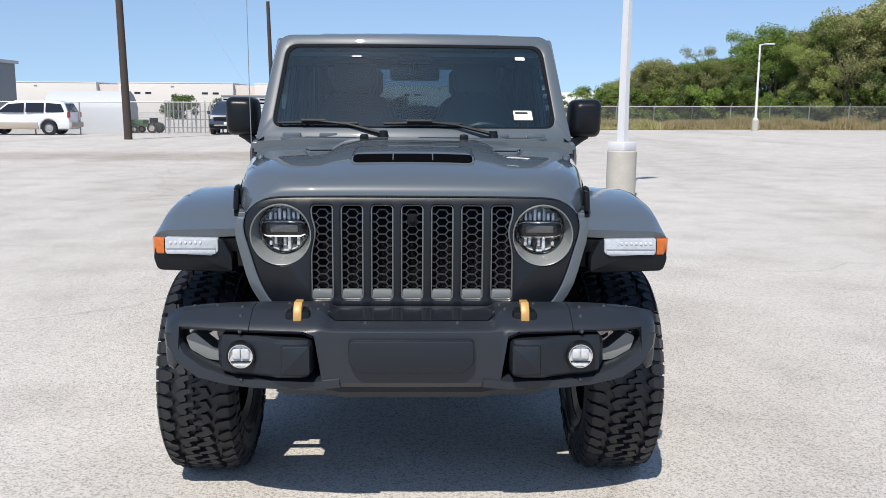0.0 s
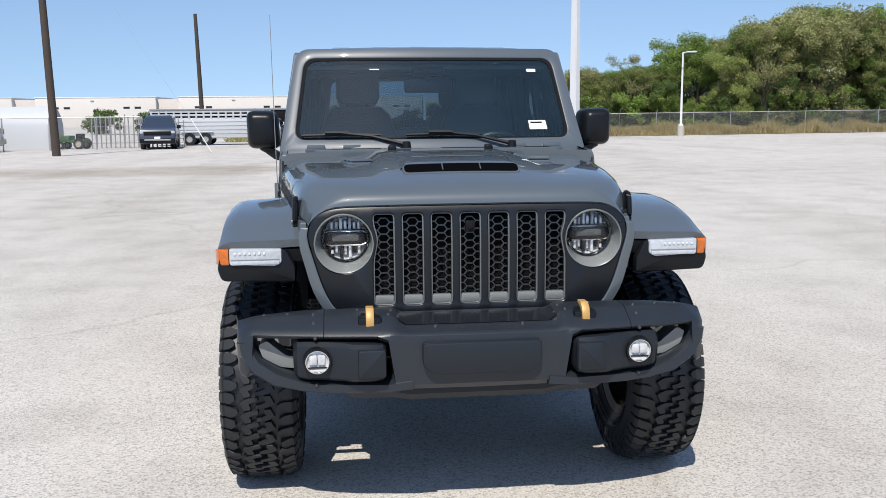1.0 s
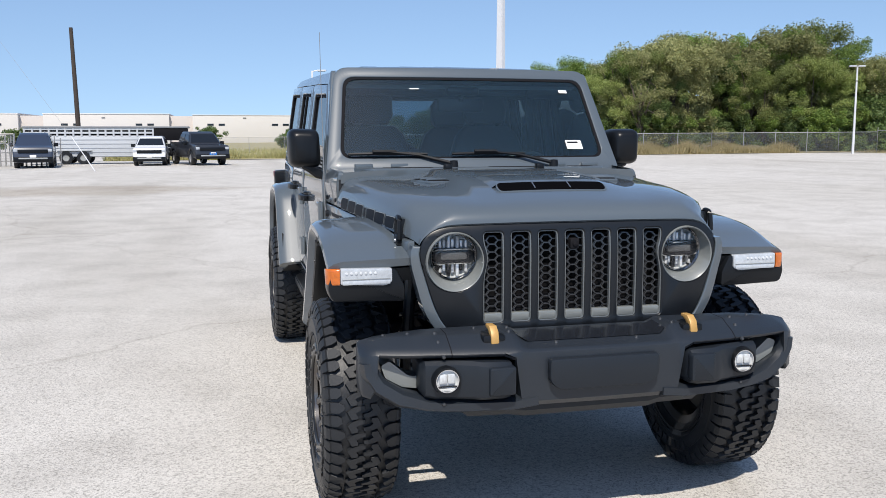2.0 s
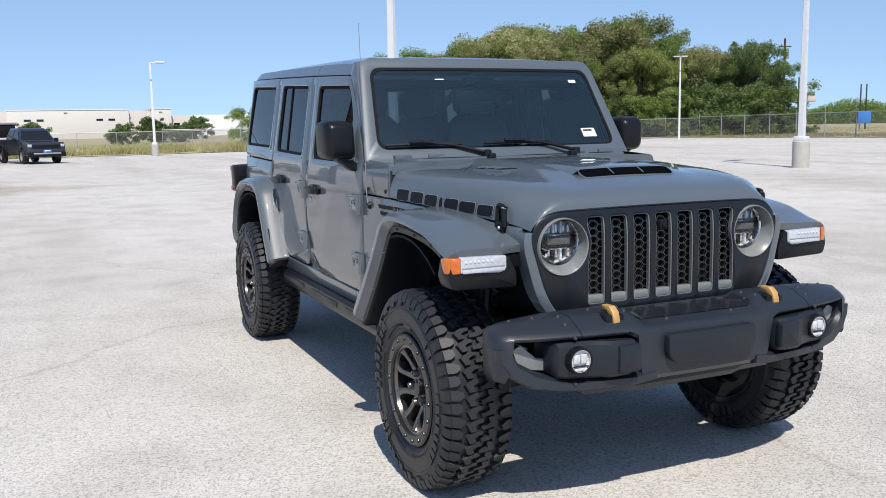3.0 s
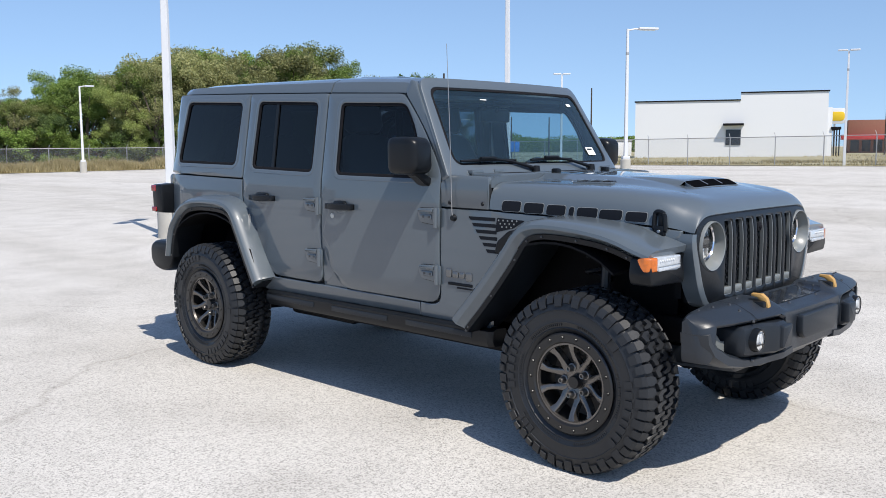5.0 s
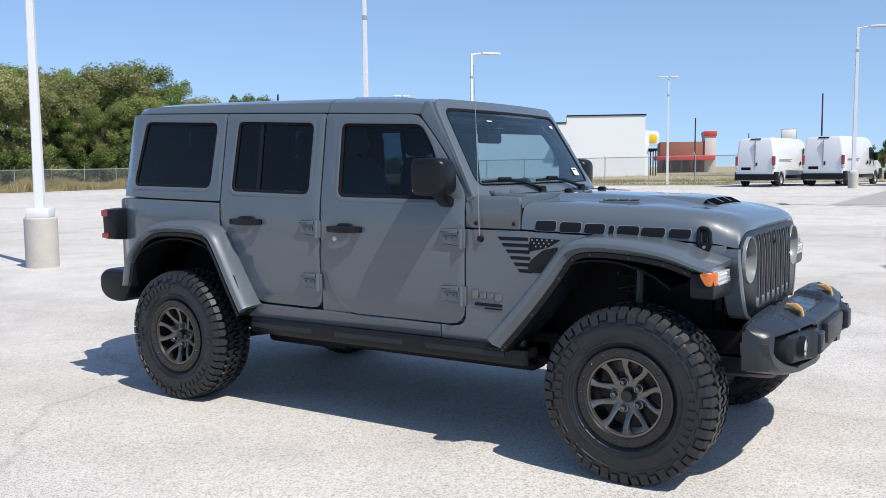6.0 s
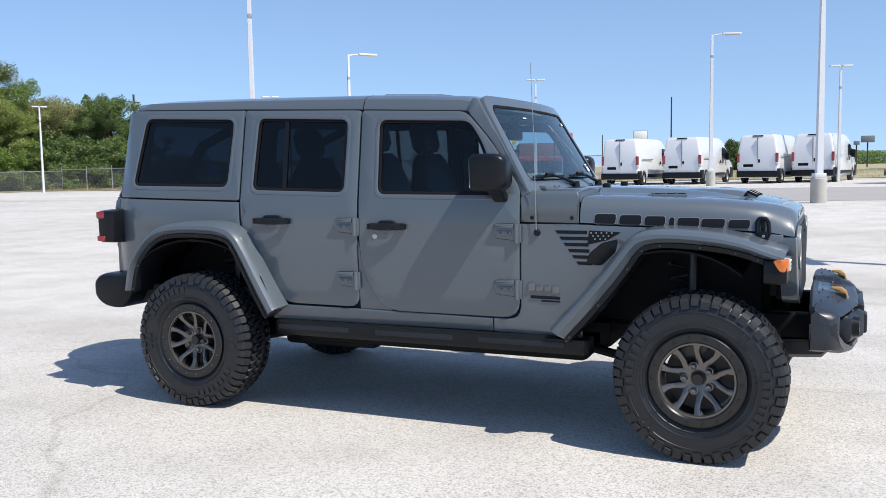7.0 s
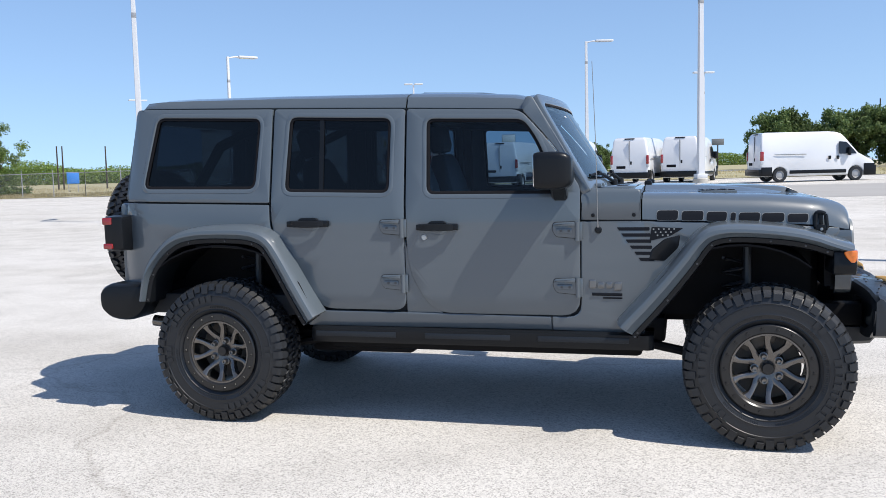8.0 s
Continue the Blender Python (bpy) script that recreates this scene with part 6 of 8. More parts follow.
for s in (-1, 1):
    tube(bm, [(s * 0.66, 1.22, 1.70), (s * 0.645, 1.9, 1.735), (s * 0.64, 2.72, 1.755), (s * 0.63, 3.1, 1.60), (s * 0.66, 3.45, 1.05)], 0.033, 8)
    tube(bm, [(s * 0.645, 1.93, 1.735), (s * 0.69, 1.93, 1.0)], 0.033, 8)
    tube(bm, [(s * 0.64, 2.74, 1.755), (s * 0.69, 2.76, 1.0)], 0.033, 8)
tube(bm, [(-0.645, 1.93, 1.745), (0.645, 1.93, 1.745)], 0.03, 8)
tube(bm, [(-0.64, 2.74, 1.76), (0.64, 2.74, 1.76)], 0.03, 8)
part("roll_bars", bm, TRIMD, car, "padded black roll bars")
bm = bmesh.new()
box(bm, -0.74, 0.74, 0.80, 3.66, 0.60, 0.72, 0.01)
box(bm, -0.11, 0.11, 1.1, 2.1, 0.72, 0.98, 0.03)
part("cabin_floor", bm, TRIMD, car)
bm = bmesh.new()
box(bm, -0.72, 0.72, 0.62, 0.86, 0.60, 1.295)
part("firewall", bm, DARK, car)

# ================ surroundings ================
CONCRETE = mat("pale concrete", (0.42, 0.40, 0.355), 0.88, var=0.28, scale=4, fine=40, bump=0.25)
POLEW = mat("white painted steel", (0.60, 0.61, 0.62), 0.45, var=0.08, scale=2)
POLED = mat("dark weathered timber", (0.050, 0.038, 0.030), 0.85, var=0.3, scale=3, fine=30, bump=0.3)
GALV = mat("galvanised steel", (0.36, 0.36, 0.36), 0.5, 0.5, var=0.12)
WHITEV = mat("white vehicle paint", (0.68, 0.69, 0.70), 0.35, var=0.03, scale=2, coat=0.8)
NAVYV = mat("dark slate vehicle paint", (0.026, 0.034, 0.055), 0.35, var=0.05, scale=2, coat=0.8)
BLACKV = mat("black vehicle paint", (0.020, 0.021, 0.024), 0.35, var=0.05, scale=2, coat=0.8)
TANV = mat("tan lower paint", (0.36, 0.32, 0.26), 0.45, var=0.04)
DARKGLASS = mat("dark vehicle glass", (0.012, 0.015, 0.020), 0.08, var=0.1, spec=0.5)
GREENV = mat("green machine paint", (0.03, 0.09, 0.03), 0.45, var=0.1)
STUCCO = mat("cream wall", (0.57, 0.545, 0.51), 0.9, var=0.05, scale=0.3, fine=8)
STUCCO2 = mat("beige wall", (0.53, 0.485, 0.45), 0.9, var=0.05, scale=0.3, fine=8)
WHITEW = mat("white wall", (0.70, 0.71, 0.72), 0.85, var=0.03, scale=0.3, fine=6)
BRICKW = mat("red-brown brick wall", (0.24, 0.11, 0.075), 0.9, var=0.18, scale=2, fine=30)
REDM = mat("red metal roof", (0.52, 0.045, 0.04), 0.45, var=0.06)
YELLOW = mat("yellow sign face", (0.75, 0.50, 0.02), 0.5, var=0.05)
BLUES = mat("blue sign face", (0.03, 0.20, 0.62), 0.5, var=0.05)
GREYM = mat("grey metal cladding", (0.20, 0.21, 0.22), 0.6, var=0.08)
SHEDW = mat("white shed cladding", (0.47, 0.495, 0.52), 0.6, var=0.05)
BARK = mat("grey-brown bark", (0.085, 0.068, 0.052), 0.9, var=0.3, scale=5, fine=40)
ROADM = mat("grey road asphalt", (0.17, 0.17, 0.17), 0.9, var=0.12, scale=0.5, fine=30)
DRIVEM = mat("grey drive asphalt", (0.315, 0.303, 0.284), 0.9, var=0.16, scale=0.5, fine=45, bump=0.2)
DRY = mat("dry grass soil", (0.40, 0.345, 0.21), 0.95, var=0.3, scale=0.35, fine=5, alt=(0.36, 0.33, 0.18))


def leaf_mat(name, col, alt, through_share=0.35, rough=0.55):
    """Leaves or blades: each island in its own tone, some light passing through."""
    m, t, b = node_mat(name)
    n, l = t.nodes, t.links
    geo, info, mix, tr, mx = n.new("ShaderNodeNewGeometry"), n.new("ShaderNodeObjectInfo"), n.new("ShaderNodeMix"), n.new("ShaderNodeBsdfTranslucent"), n.new("ShaderNodeMixShader")
    mix.data_type = "RGBA"
    mix.inputs["A"].default_value, mix.inputs["B"].default_value = (*col, 1), (*alt, 1)
    l.new(geo.outputs["Random Per Island"], mix.inputs["Factor"])
    hsv, mr = n.new("ShaderNodeHueSaturation"), n.new("ShaderNodeMapRange")
    mr.inputs["To Min"].default_value, mr.inputs["To Max"].default_value = 0.66, 1.28
    l.new(info.outputs["Random"], mr.inputs["Value"])
    l.new(mr.outputs[0], hsv.inputs["Value"])
    l.new(mix.outputs["Result"], hsv.inputs["Color"])
    l.new(hsv.outputs[0], b.inputs["Base Color"])
    l.new(hsv.outputs[0], tr.inputs["Color"])
    b.inputs["Roughness"].default_value = rough
    b.inputs["Specular IOR Level"].default_value = 0.3
    mx.inputs[0].default_value = through_share
    l.new(b.outputs[0], mx.inputs[1])
    l.new(tr.outputs[0], mx.inputs[2])
    l.new(mx.outputs[0], n["Material Output"].inputs["Surface"])
    return m


LEAF = leaf_mat("green leaves", (0.140, 0.230, 0.050), (0.265, 0.350, 0.085))
LEAF2 = leaf_mat("olive leaves", (0.190, 0.245, 0.070), (0.310, 0.350, 0.115))
LEAF4 = leaf_mat("browning leaves", (0.220, 0.245, 0.095), (0.360, 0.350, 0.155))
LEAF3 = leaf_mat("dark green leaves", (0.088, 0.145, 0.046), (0.175, 0.232, 0.080))
STRAW = leaf_mat("dry straw blades", (0.47, 0.39, 0.23), (0.33, 0.29, 0.15), 0.3, 0.8)
STRAWG = leaf_mat("yellow-green blades", (0.46, 0.41, 0.21), (0.35, 0.35, 0.15), 0.3, 0.8)


def place(x, y, z=0.0):
    return (x, y, ground_z(x, y) + z)


# ---- fields and road ----
def sheet(name, x0, x1, y0, y1, material, up, label, step=12.0, edge=0.0):
    bm = bmesh.new()
    nx, ny = max(2, int((x1 - x0) / step)), max(2, int((y1 - y0) / step))
    rnd = random.Random(int(x0 * 7 + y0))
    rows = []
    for j in range(ny + 1):
        row = []
        for i in range(nx + 1):
            x, y = x0 + (x1 - x0) * i / nx, y0 + (y1 - y0) * j / ny
            if edge and j == 0:
                y += rnd.uniform(-edge, edge)
            if edge and i == 0:
                x += rnd.uniform(-edge, edge)
            row.append(bm.verts.new((x, y, ground_z(x, y) + up)))
        rows.append(row)
    for a, b in zip(rows, rows[1:]):
        for i in range(nx):
            bm.faces.new((a[i], a[i + 1], b[i + 1], b[i]))
    return tagged(part(name, bm, material, None), label, "ground", kind="structure")


sheet("grass_field", -9.0, 30.0, 63.0, 400.0, DRY, 0.03, "rough dry grass strip along the asphalt edge", 3.0, 0.25)
sheet("grass_field", 30.0, 51.6, 63.6, 400.0, DRY, 0.031, "rough dry straw grass under the trees and before the fence", 3.0, 0.25)
sheet("grass_field", 51.6, 900.0, 14.0, 400.0, DRY, 0.032, "rough dry grass field beyond the fence", 6.0, 0.25)
sheet("grass_field", 58.0, 900.0, -120.0, 14.0, DRY, 0.034, "mown dry grass verge", 8.0, 0.25)
sheet("drive_lane", 25.6, 39.5, -60.0, 3.5, DRIVEM, 0.006, "darker grey asphalt drive lane across the lot", 3.0, 0.3)
sheet("road", 92.0, 104.0, -400.0, 30.0, ROADM, 0.06, "grey asphalt road", 10.0)


def blades(name, count, area, h, material, label, seed, dense=None):
    """Tufts of upright blades over an area, as one sheet of stuff."""
    rnd = random.Random(seed)
    vs, fs = [], []
    x0, x1, y0, y1 = area
    for _ in range(count):
        x, y = rnd.uniform(x0, x1), rnd.uniform(y0, y1)
        if dense and noise.noise(Vector((x * dense, y * dense, seed))) < -0.12:
            continue
        z = ground_z(x, y) + 0.02
        hh = h * rnd.uniform(0.35, 1.15) * max(0.25, 0.8 + 1.1 * noise.noise(Vector((x * 0.45, y * 0.45, seed + 7))))
        for _b in range(4):
            a = rnd.uniform(0, math.pi)
            w = rnd.uniform(0.012, 0.032)
            lx, ly = rnd.uniform(-0.5, 0.5) * hh, rnd.uniform(-0.5, 0.5) * hh
            bx, by = x + rnd.uniform(-0.3, 0.3), y + rnd.uniform(-0.3, 0.3)
            i = len(vs)
            vs += [(bx - w * math.cos(a), by - w * math.sin(a), z), (bx + w * math.cos(a), by + w * math.sin(a), z), (bx + lx, by + ly, z + hh)]
            fs.append((i, i + 1, i + 2))
    me = bpy.data.meshes.new(name)
    me.from_pydata(vs, [], fs)
    me.materials.append(material)
    return tagged(new(name, me), label, "grass", kind="stuff")


blades("grass", 22000, (-9, 18, 63.2, 69), 0.60, STRAWG, "tall yellow-green grass along the lot edge", 1, 0.15)
blades("grass", 28000, (13, 47, 64.0, 68.5), 0.80, STRAW, "tall dry straw grass before the trees", 6)
blades("grass", 6000, (-9, 24, 72, 110), 0.55, STRAWG, "tall yellow-green field grass", 2, 0.1)
blades("grass", 6000, (51.8, 66, 14, 66), 0.22, STRAW, "dry straw grass along the fence", 3, 0.15)
blades("grass", 6000, (66, 130, 10, 110), 0.24, STRAW, "dry field grass", 4, 0.08)
blades("grass", 4000, (58.3, 92, -25, 14), 0.22, STRAW, "short dry verge grass", 5, 0.1)


# ---- lamp posts ----
def lamp_post(x, y, h, head="arm", turn=0.0, base=True, r=0.085, concrete=0.24, k=1.0):
    """Square tapered steel pole on a round concrete footing, flat head on an arm or across the top."""
    p = thing("street_lamp", "white steel parking-lot lamp post" + (" on a round concrete footing" if base else ""), "street lamp", "lot lamps", loc=place(x, y), turn=turn)
    z0 = 0.0
    if base:
        bm = bmesh.new()
        lathe(bm, [(0.001, -0.3), (concrete, -0.3), (concrete, 0.74), (concrete - 0.02, 0.76), (0.001, 0.76)], axis="z", n=28)
        part("footing", bm, CONCRETE, p, "round pale concrete footing")
        bm = bmesh.new()
        box(bm, -0.17, 0.17, -0.17, 0.17, 0.755, 0.90, 0.02)
        part("base_cover", bm, POLEW, p)
        z0 = 0.75
    bm = bmesh.new()
    rings = []
    for z, g in ((z0, 1.0), (h, 0.62)):
        rings.append([(sx * r * g, sy * r * g, z) for sx, sy in ((-1, -1), (1, -1), (1, 1), (-1, 1))])
    loft(bm, rings)
    bmesh.ops.bevel(bm, geom=[e for e in bm.edges if abs(e.verts[0].co.z - e.verts[1].co.z) > 1], offset=0.012, segments=2, affect="EDGES")
    part("pole", bm, POLEW, p)
    bm = bmesh.new()
    box(bm, -r * 0.74, r * 0.74, -r * 0.74, r * 0.74, h - 1.2, h - 1.05, 0.01)
    part("band", bm, GALV, p)
    bm = bmesh.new()
    if head == "arm":
        tube(bm, [(0, 0, h - 0.06), (0.35 * k, 0, h), (0.6 * k, 0, h + 0.02)], 0.035, 8)
        part("arm", bm, POLEW, p)
        bm = bmesh.new()
        prism(bm, rounded([(0.5 * k, -0.18), (1.45 * k, -0.16), (1.5 * k, 0.0), (1.45 * k, 0.16), (0.5 * k, 0.18)], 0.06), "z", h - 0.03, h + 0.06, 0.02)
        hd = part("lamp_head", bm, POLEW, p, "flat lamp head")
        bm = bmesh.new()
        prism(bm, rounded([(0.6 * k, -0.12), (1.35 * k, -0.12), (1.35 * k, 0.12), (0.6 * k, 0.12)], 0.04), "z", h - 0.05, h - 0.028)
        part("lamp_glass", bm, LENS, hd)
    else:
        for sg in (-1, 1):
            bm = bmesh.new()
            prism(bm, rounded([(sg * 0.06, -0.14), (sg * 0.62, -0.13), (sg * 0.62, 0.13), (sg * 0.06, 0.14)], 0.04), "z", h + 0.0, h + 0.09, 0.02)
            part("lamp_head", bm, POLEW, p, "flat lamp head")
    return p


lamp_post(3.35, 11.02, 5.29, "tee", 40, r=0.070)
lamp_post(17.92, 15.99, 7.22, "arm", 20, r=0.085)
lamp_post(32.79, 21.0, 6.84, "arm", -40)
lamp_post(44.06, 5.5, 7.93, "arm", -75, r=0.1)
lamp_post(24.12, -0.13, 7.41, "tee", 20, r=0.1)
lamp_post(52.4, 17.87, 6.93, "tee", -70, base=False)
lamp_post(7.2, -5.3, 7.45, "tee", 20, r=0.1)
lamp_post(48.91, -0.73, 6.31, "tee", -70, base=False)
lamp_post(49.52, 37.05, 6.63, "tee", -45, base=False)
lamp_post(48.11, 58.31, 6.88, "tee", -20, base=False)
lamp_post(23.81, 59.49, 6.01, "arm", -20, k=0.65)
lamp_post(5.01, 58.34, 6.06, "arm", -10, k=0.65)


# ---- utility poles ----
def utility_pole(x, y, h, r=0.16, lean=(0, 0), gear=False):
    p = thing("utility_pole", "tall dark timber utility pole standing at the lot edge", "utility pole", "utility poles", loc=place(x, y))
    bm = bmesh.new()
    tube(bm, [(0, 0, -0.3), (lean[0] * 0.5, lean[1] * 0.5, h / 2), (lean[0], lean[1], h)], [r, r * 0.85, r * 0.7], 12)
    part("pole", bm, POLED, p)
    if gear:
        bm = bmesh.new()
        box(bm, -0.9, 0.9, -0.05, 0.05, h - 0.9, h - 0.78, 0.01)
        part("crossarm", bm, POLED, p)
        bm = bmesh.new()
        lathe(bm, [(0.001, h - 2.2), (0.22, h - 2.15), (0.22, h - 1.5), (0.001, h - 1.4)], (0.36, 0, 0), "z", 14)
        part("transformer", bm, GALV, p, "grey transformer can")
    return p


utility_pole(-13.48, 38.47, 12.3, 0.19, (-0.25, 0))
utility_pole(-10.2, 59.8, 8.75, 0.17, (-0.2, 0))
utility_pole(72.84, 71.21, 10.16, 0.16, (0, 0), True)
for x, y, h in ((85.72, 59.22, 8.29), (92.65, 78.03, 5.65), (93.3, 77.73, 5.65), (96.13, 73.33, 5.56), (80.0, 75.95, 6.35), (104.62, 17.6, 9.1), (109.78, 33.69, 7.26), (148.5, 36.6, 6.45), (125.2, -24.9, 8.81)):
    utility_pole(x, y, h, 0.11)
bm = bmesh.new()
GUY = Vector((-8.15, 42.6, 1.40))
tube(bm, [(-6.9, 40.5, ground_z(-7, 40)), GUY], 0.022, 8)
guy = tagged(part("guy_wire", bm, POLEW, None), "steel guy wire with a white guard running to the ground", "cable")
bm = bmesh.new()
tube(bm, [GUY, (-13.9, 52.2, 8.0)], 0.006, 5)
part("wire", bm, GALV, guy)


# ---- chain-link fences ----
def link_mat():
    """Diamond wire mesh, open between the wires."""
    m, t, b = node_mat("chain-link wire")
    n, l = t.nodes, t.links
    b.inputs["Base Color"].default_value = (0.33, 0.33, 0.33, 1)
    b.inputs["Metallic"].default_value, b.inputs["Roughness"].default_value = 0.5, 0.5
    b.inputs["Alpha"].default_value = 0.16
    return m


LINK = link_mat()


def fence(points, h, gap, label, arms=True, rail=True):
    f = thing("chain_link_fence", label, "fence", "fences", loc=(0, 0, 0))
    for (xa, ya), (xb, yb) in zip(points, points[1:]):
        L = math.hypot(xb - xa, yb - ya)
        n = max(1, round(L / gap))
        bm = bmesh.new()
        rows = [[bm.verts.new((xa + (xb - xa) * k / n, ya + (yb - ya) * k / n, ground_z(xa + (xb - xa) * k / n, ya + (yb - ya) * k / n) + z)) for k in range(n + 1)] for z in (0.05, h)]
        for k in range(n):
            bm.faces.new((rows[0][k], rows[0][k + 1], rows[1][k + 1], rows[1][k]))
        part("wire_mesh", bm, LINK, f, "grey diamond wire mesh")
        if rail:
            bm = bmesh.new()
            tube(bm, [(xa, ya, ground_z(xa, ya) + h), (xb, yb, ground_z(xb, yb) + h)], 0.03, 6)
            part("top_rail", bm, GALV, f)
        for k in range(n + 1):
            x, y = xa + (xb - xa) * k / n, ya + (yb - ya) * k / n
            z = ground_z(x, y)
            bm = bmesh.new()
            tube(bm, [(x, y, z - 0.1), (x, y, z + h + 0.02)], 0.035, 6)
            if arms:
                tube(bm, [(x, y, z + h), (x + 0.16, y + 0.16, z + h + 0.28)], 0.02, 5)
            part("post", bm, GALV, f)
    return f


fence([(7, 70), (22, 68.5), (40, 66), (51, 63.8), (52.6, 61)], 1.75, 3.0, "galvanised chain-link fence in front of dense trees")
fence([(52.6, 61), (52.6, 44), (52.6, 13)], 1.85, 3.0, "galvanised chain-link fence along the lot edge")
fence([(-26, 46.3), (-11.85, 48.14)], 1.8, 2.4, "grey chain-link fence of a storage yard", False)
fence([(-2, 100), (30, 100)], 1.7, 4.0, "chain-link fence across the grass field", False)


# ---- buildings ----
def warehouse():
    w = thing("warehouse", "long low cream concrete warehouse with small dark windows", "building", loc=(0, 226, -3))
    bays = [(-109.6, -81.1, 9.45), (-75.6, -47.0, 9.5), (-41.5, -12.9, 9.5), (-7.4, 19.2, 9.3), (24.4, 29.1, 9.35)]
    for k, (x, x1, top) in enumerate(bays):
        bm = bmesh.new()
        box(bm, x, x1, 0.0, 30, 0, top, 0.05)
        part("wall", bm, STUCCO, w)
        bm = bmesh.new()
        box(bm, x - 0.1, x1 + 0.1, -0.12, 30.1, top, top + 0.16)
        part("coping", bm, WHITEW, w)
        # paired windows near the ends of each long bay, a small vent between them
        for f in ((0.21, 0.80) if x1 - x > 20 else ()):
            for dx in (-1.35, 1.35):
                bm = bmesh.new()
                cx = x + (x1 - x) * f + dx
                box(bm, cx - 0.75, cx + 0.75, -0.06, 0.3, 6.75, 7.25)
                part("window", bm, DARKGLASS, w)
        bm = bmesh.new()
        cx = x + (x1 - x) * 0.47
        box(bm, cx - 0.4, cx + 0.4, -0.12, 0.2, 8.55, 8.8)
        part("vent", bm, GREYM, w)
        if k + 1 < len(bays):
            bm = bmesh.new()
            box(bm, x1, bays[k + 1][0], 1.4, 29, 0, 9.1, 0.05)
            part("recessed_wall", bm, STUCCO2, w)
    for x0, x1, t, m in ((29.1, 34.9, 7.75, STUCCO2), (34.9, 56, 7.9, WHITEW)):
        bm = bmesh.new()
        box(bm, x0, x1, 2, 30, 0, t, 0.05)
        part("wall", bm, m, w)
    for cx in (30.6, 33.0):
        bm = bmesh.new()
        box(bm, cx - 0.7, cx + 0.7, 1.94, 2.3, 4.6, 6.0)
        part("window", bm, DARKGLASS, w)


warehouse()


def shop():
    """White windowless-sided building with a raised parapet, front at its far end."""
    b = thing("shop_building", "white plastered single-storey shop building with a dark parapet cap", "building", loc=(86.17, 53.46, -0.05), turn=-64.7)
    L = 20.5
    bm = bmesh.new()
    box(bm, 0, 11.5, 0, 18, -0.5, 6.5, 0.0)
    part("wall", bm, WHITEW, b)
    bm = bmesh.new()
    box(bm, 11.5, L, 0.0, 18, -0.5, 7.3, 0.0)
    part("wall", bm, WHITEW, b)
    for x0, x1, z in ((-0.1, 11.5, 6.5), (11.5, L + 0.1, 7.3)):
        bm = bmesh.new()
        box(bm, x0, x1, -0.10, 18.1, z, z + 0.14)
        part("parapet_cap", bm, INK, b, "dark parapet cap")
    bm = bmesh.new()
    box(bm, 10.0, 11.6, -0.10, 0.2, 1.6, 3.3)
    dr = part("side_door", bm, DARKGLASS, b, "dark glazed side door")
    bm = bmesh.new()
    box(bm, 9.7, 11.9, -0.9, 0.0, 3.75, 3.98, 0.02)
    part("canopy", bm, INK, b, "dark flat canopy")
    bm = bmesh.new()
    box(bm, L, L + 0.5, 0.5, 14, -0.5, 5.6)
    part("front_wall", bm, WHITEW, b)
    for k in range(4):
        bm = bmesh.new()
        box(bm, L + 1.2, L + 1.32, 0.5 + 3 * k, 0.62 + 3 * k, -0.5, 3.3)
        part("post", bm, INK, b)
    bm = bmesh.new()
    box(bm, L + 0.4, L + 1.4, 0.3, 11, 3.2, 3.5, 0.02)
    part("awning", bm, INK, b)


shop()


def diner():
    b = thing("restaurant_building", "red-brown brick restaurant with red awnings and a red roof tower", "building", loc=(151.8, 52.9, 0.4), turn=-68)
    b.scale = (0.55, 0.9, 0.82)
    bm = bmesh.new()
    box(bm, 0, 15, 0, 12, -1, 6.4, 0.03)
    part("wall", bm, BRICKW, b)
    bm = bmesh.new()
    box(bm, -2.0, 17, -2.2, 0, 2.4, 3.4, 0.05)
    part("awning", bm, REDM, b, "red awning")
    bm = bmesh.new()
    box(bm, 14, 17.5, -0.3, 6, -1, 7.6, 0.03)
    part("tower", bm, STUCCO2, b)
    bm = bmesh.new()
    box(bm, 13.8, 17.7, -0.5, 6.2, 7.6, 8.6, 0.03)
    part("tower_roof", bm, REDM, b, "red roof band")
    for k in range(4):
        bm = bmesh.new()
        box(bm, 0.8 + 3.2 * k, 3.2 + 3.2 * k, -0.06, 0.1, 0.0, 2.3)
        part("window", bm, DARKGLASS, b)


diner()
sg = thing("roadside_sign", "white and yellow sign board on a post", "sign", loc=(149.2, 54.2, 0))
bm = bmesh.new()
box(bm, -0.15, 0.15, -0.15, 0.15, 0, 5.2)
part("post", bm, GALV, sg)
bm = bmesh.new()
prism(bm, rounded([(-1.9, 5.0), (1.9, 5.0), (1.9, 7.6), (-1.9, 7.6)], 0.9), "y", -0.2, 0.2, 0.03)
part("board", bm, WHITEW, sg)
bm = bmesh.new()
prism(bm, rounded([(-1.5, 5.5), (1.5, 5.5), (1.5, 7.0), (-1.5, 7.0)], 0.6), "y", -0.26, -0.19, 0.02)
part("sign_face", bm, YELLOW, sg, "yellow sign face")
sg.rotation_euler = (0, 0, radians(-68))

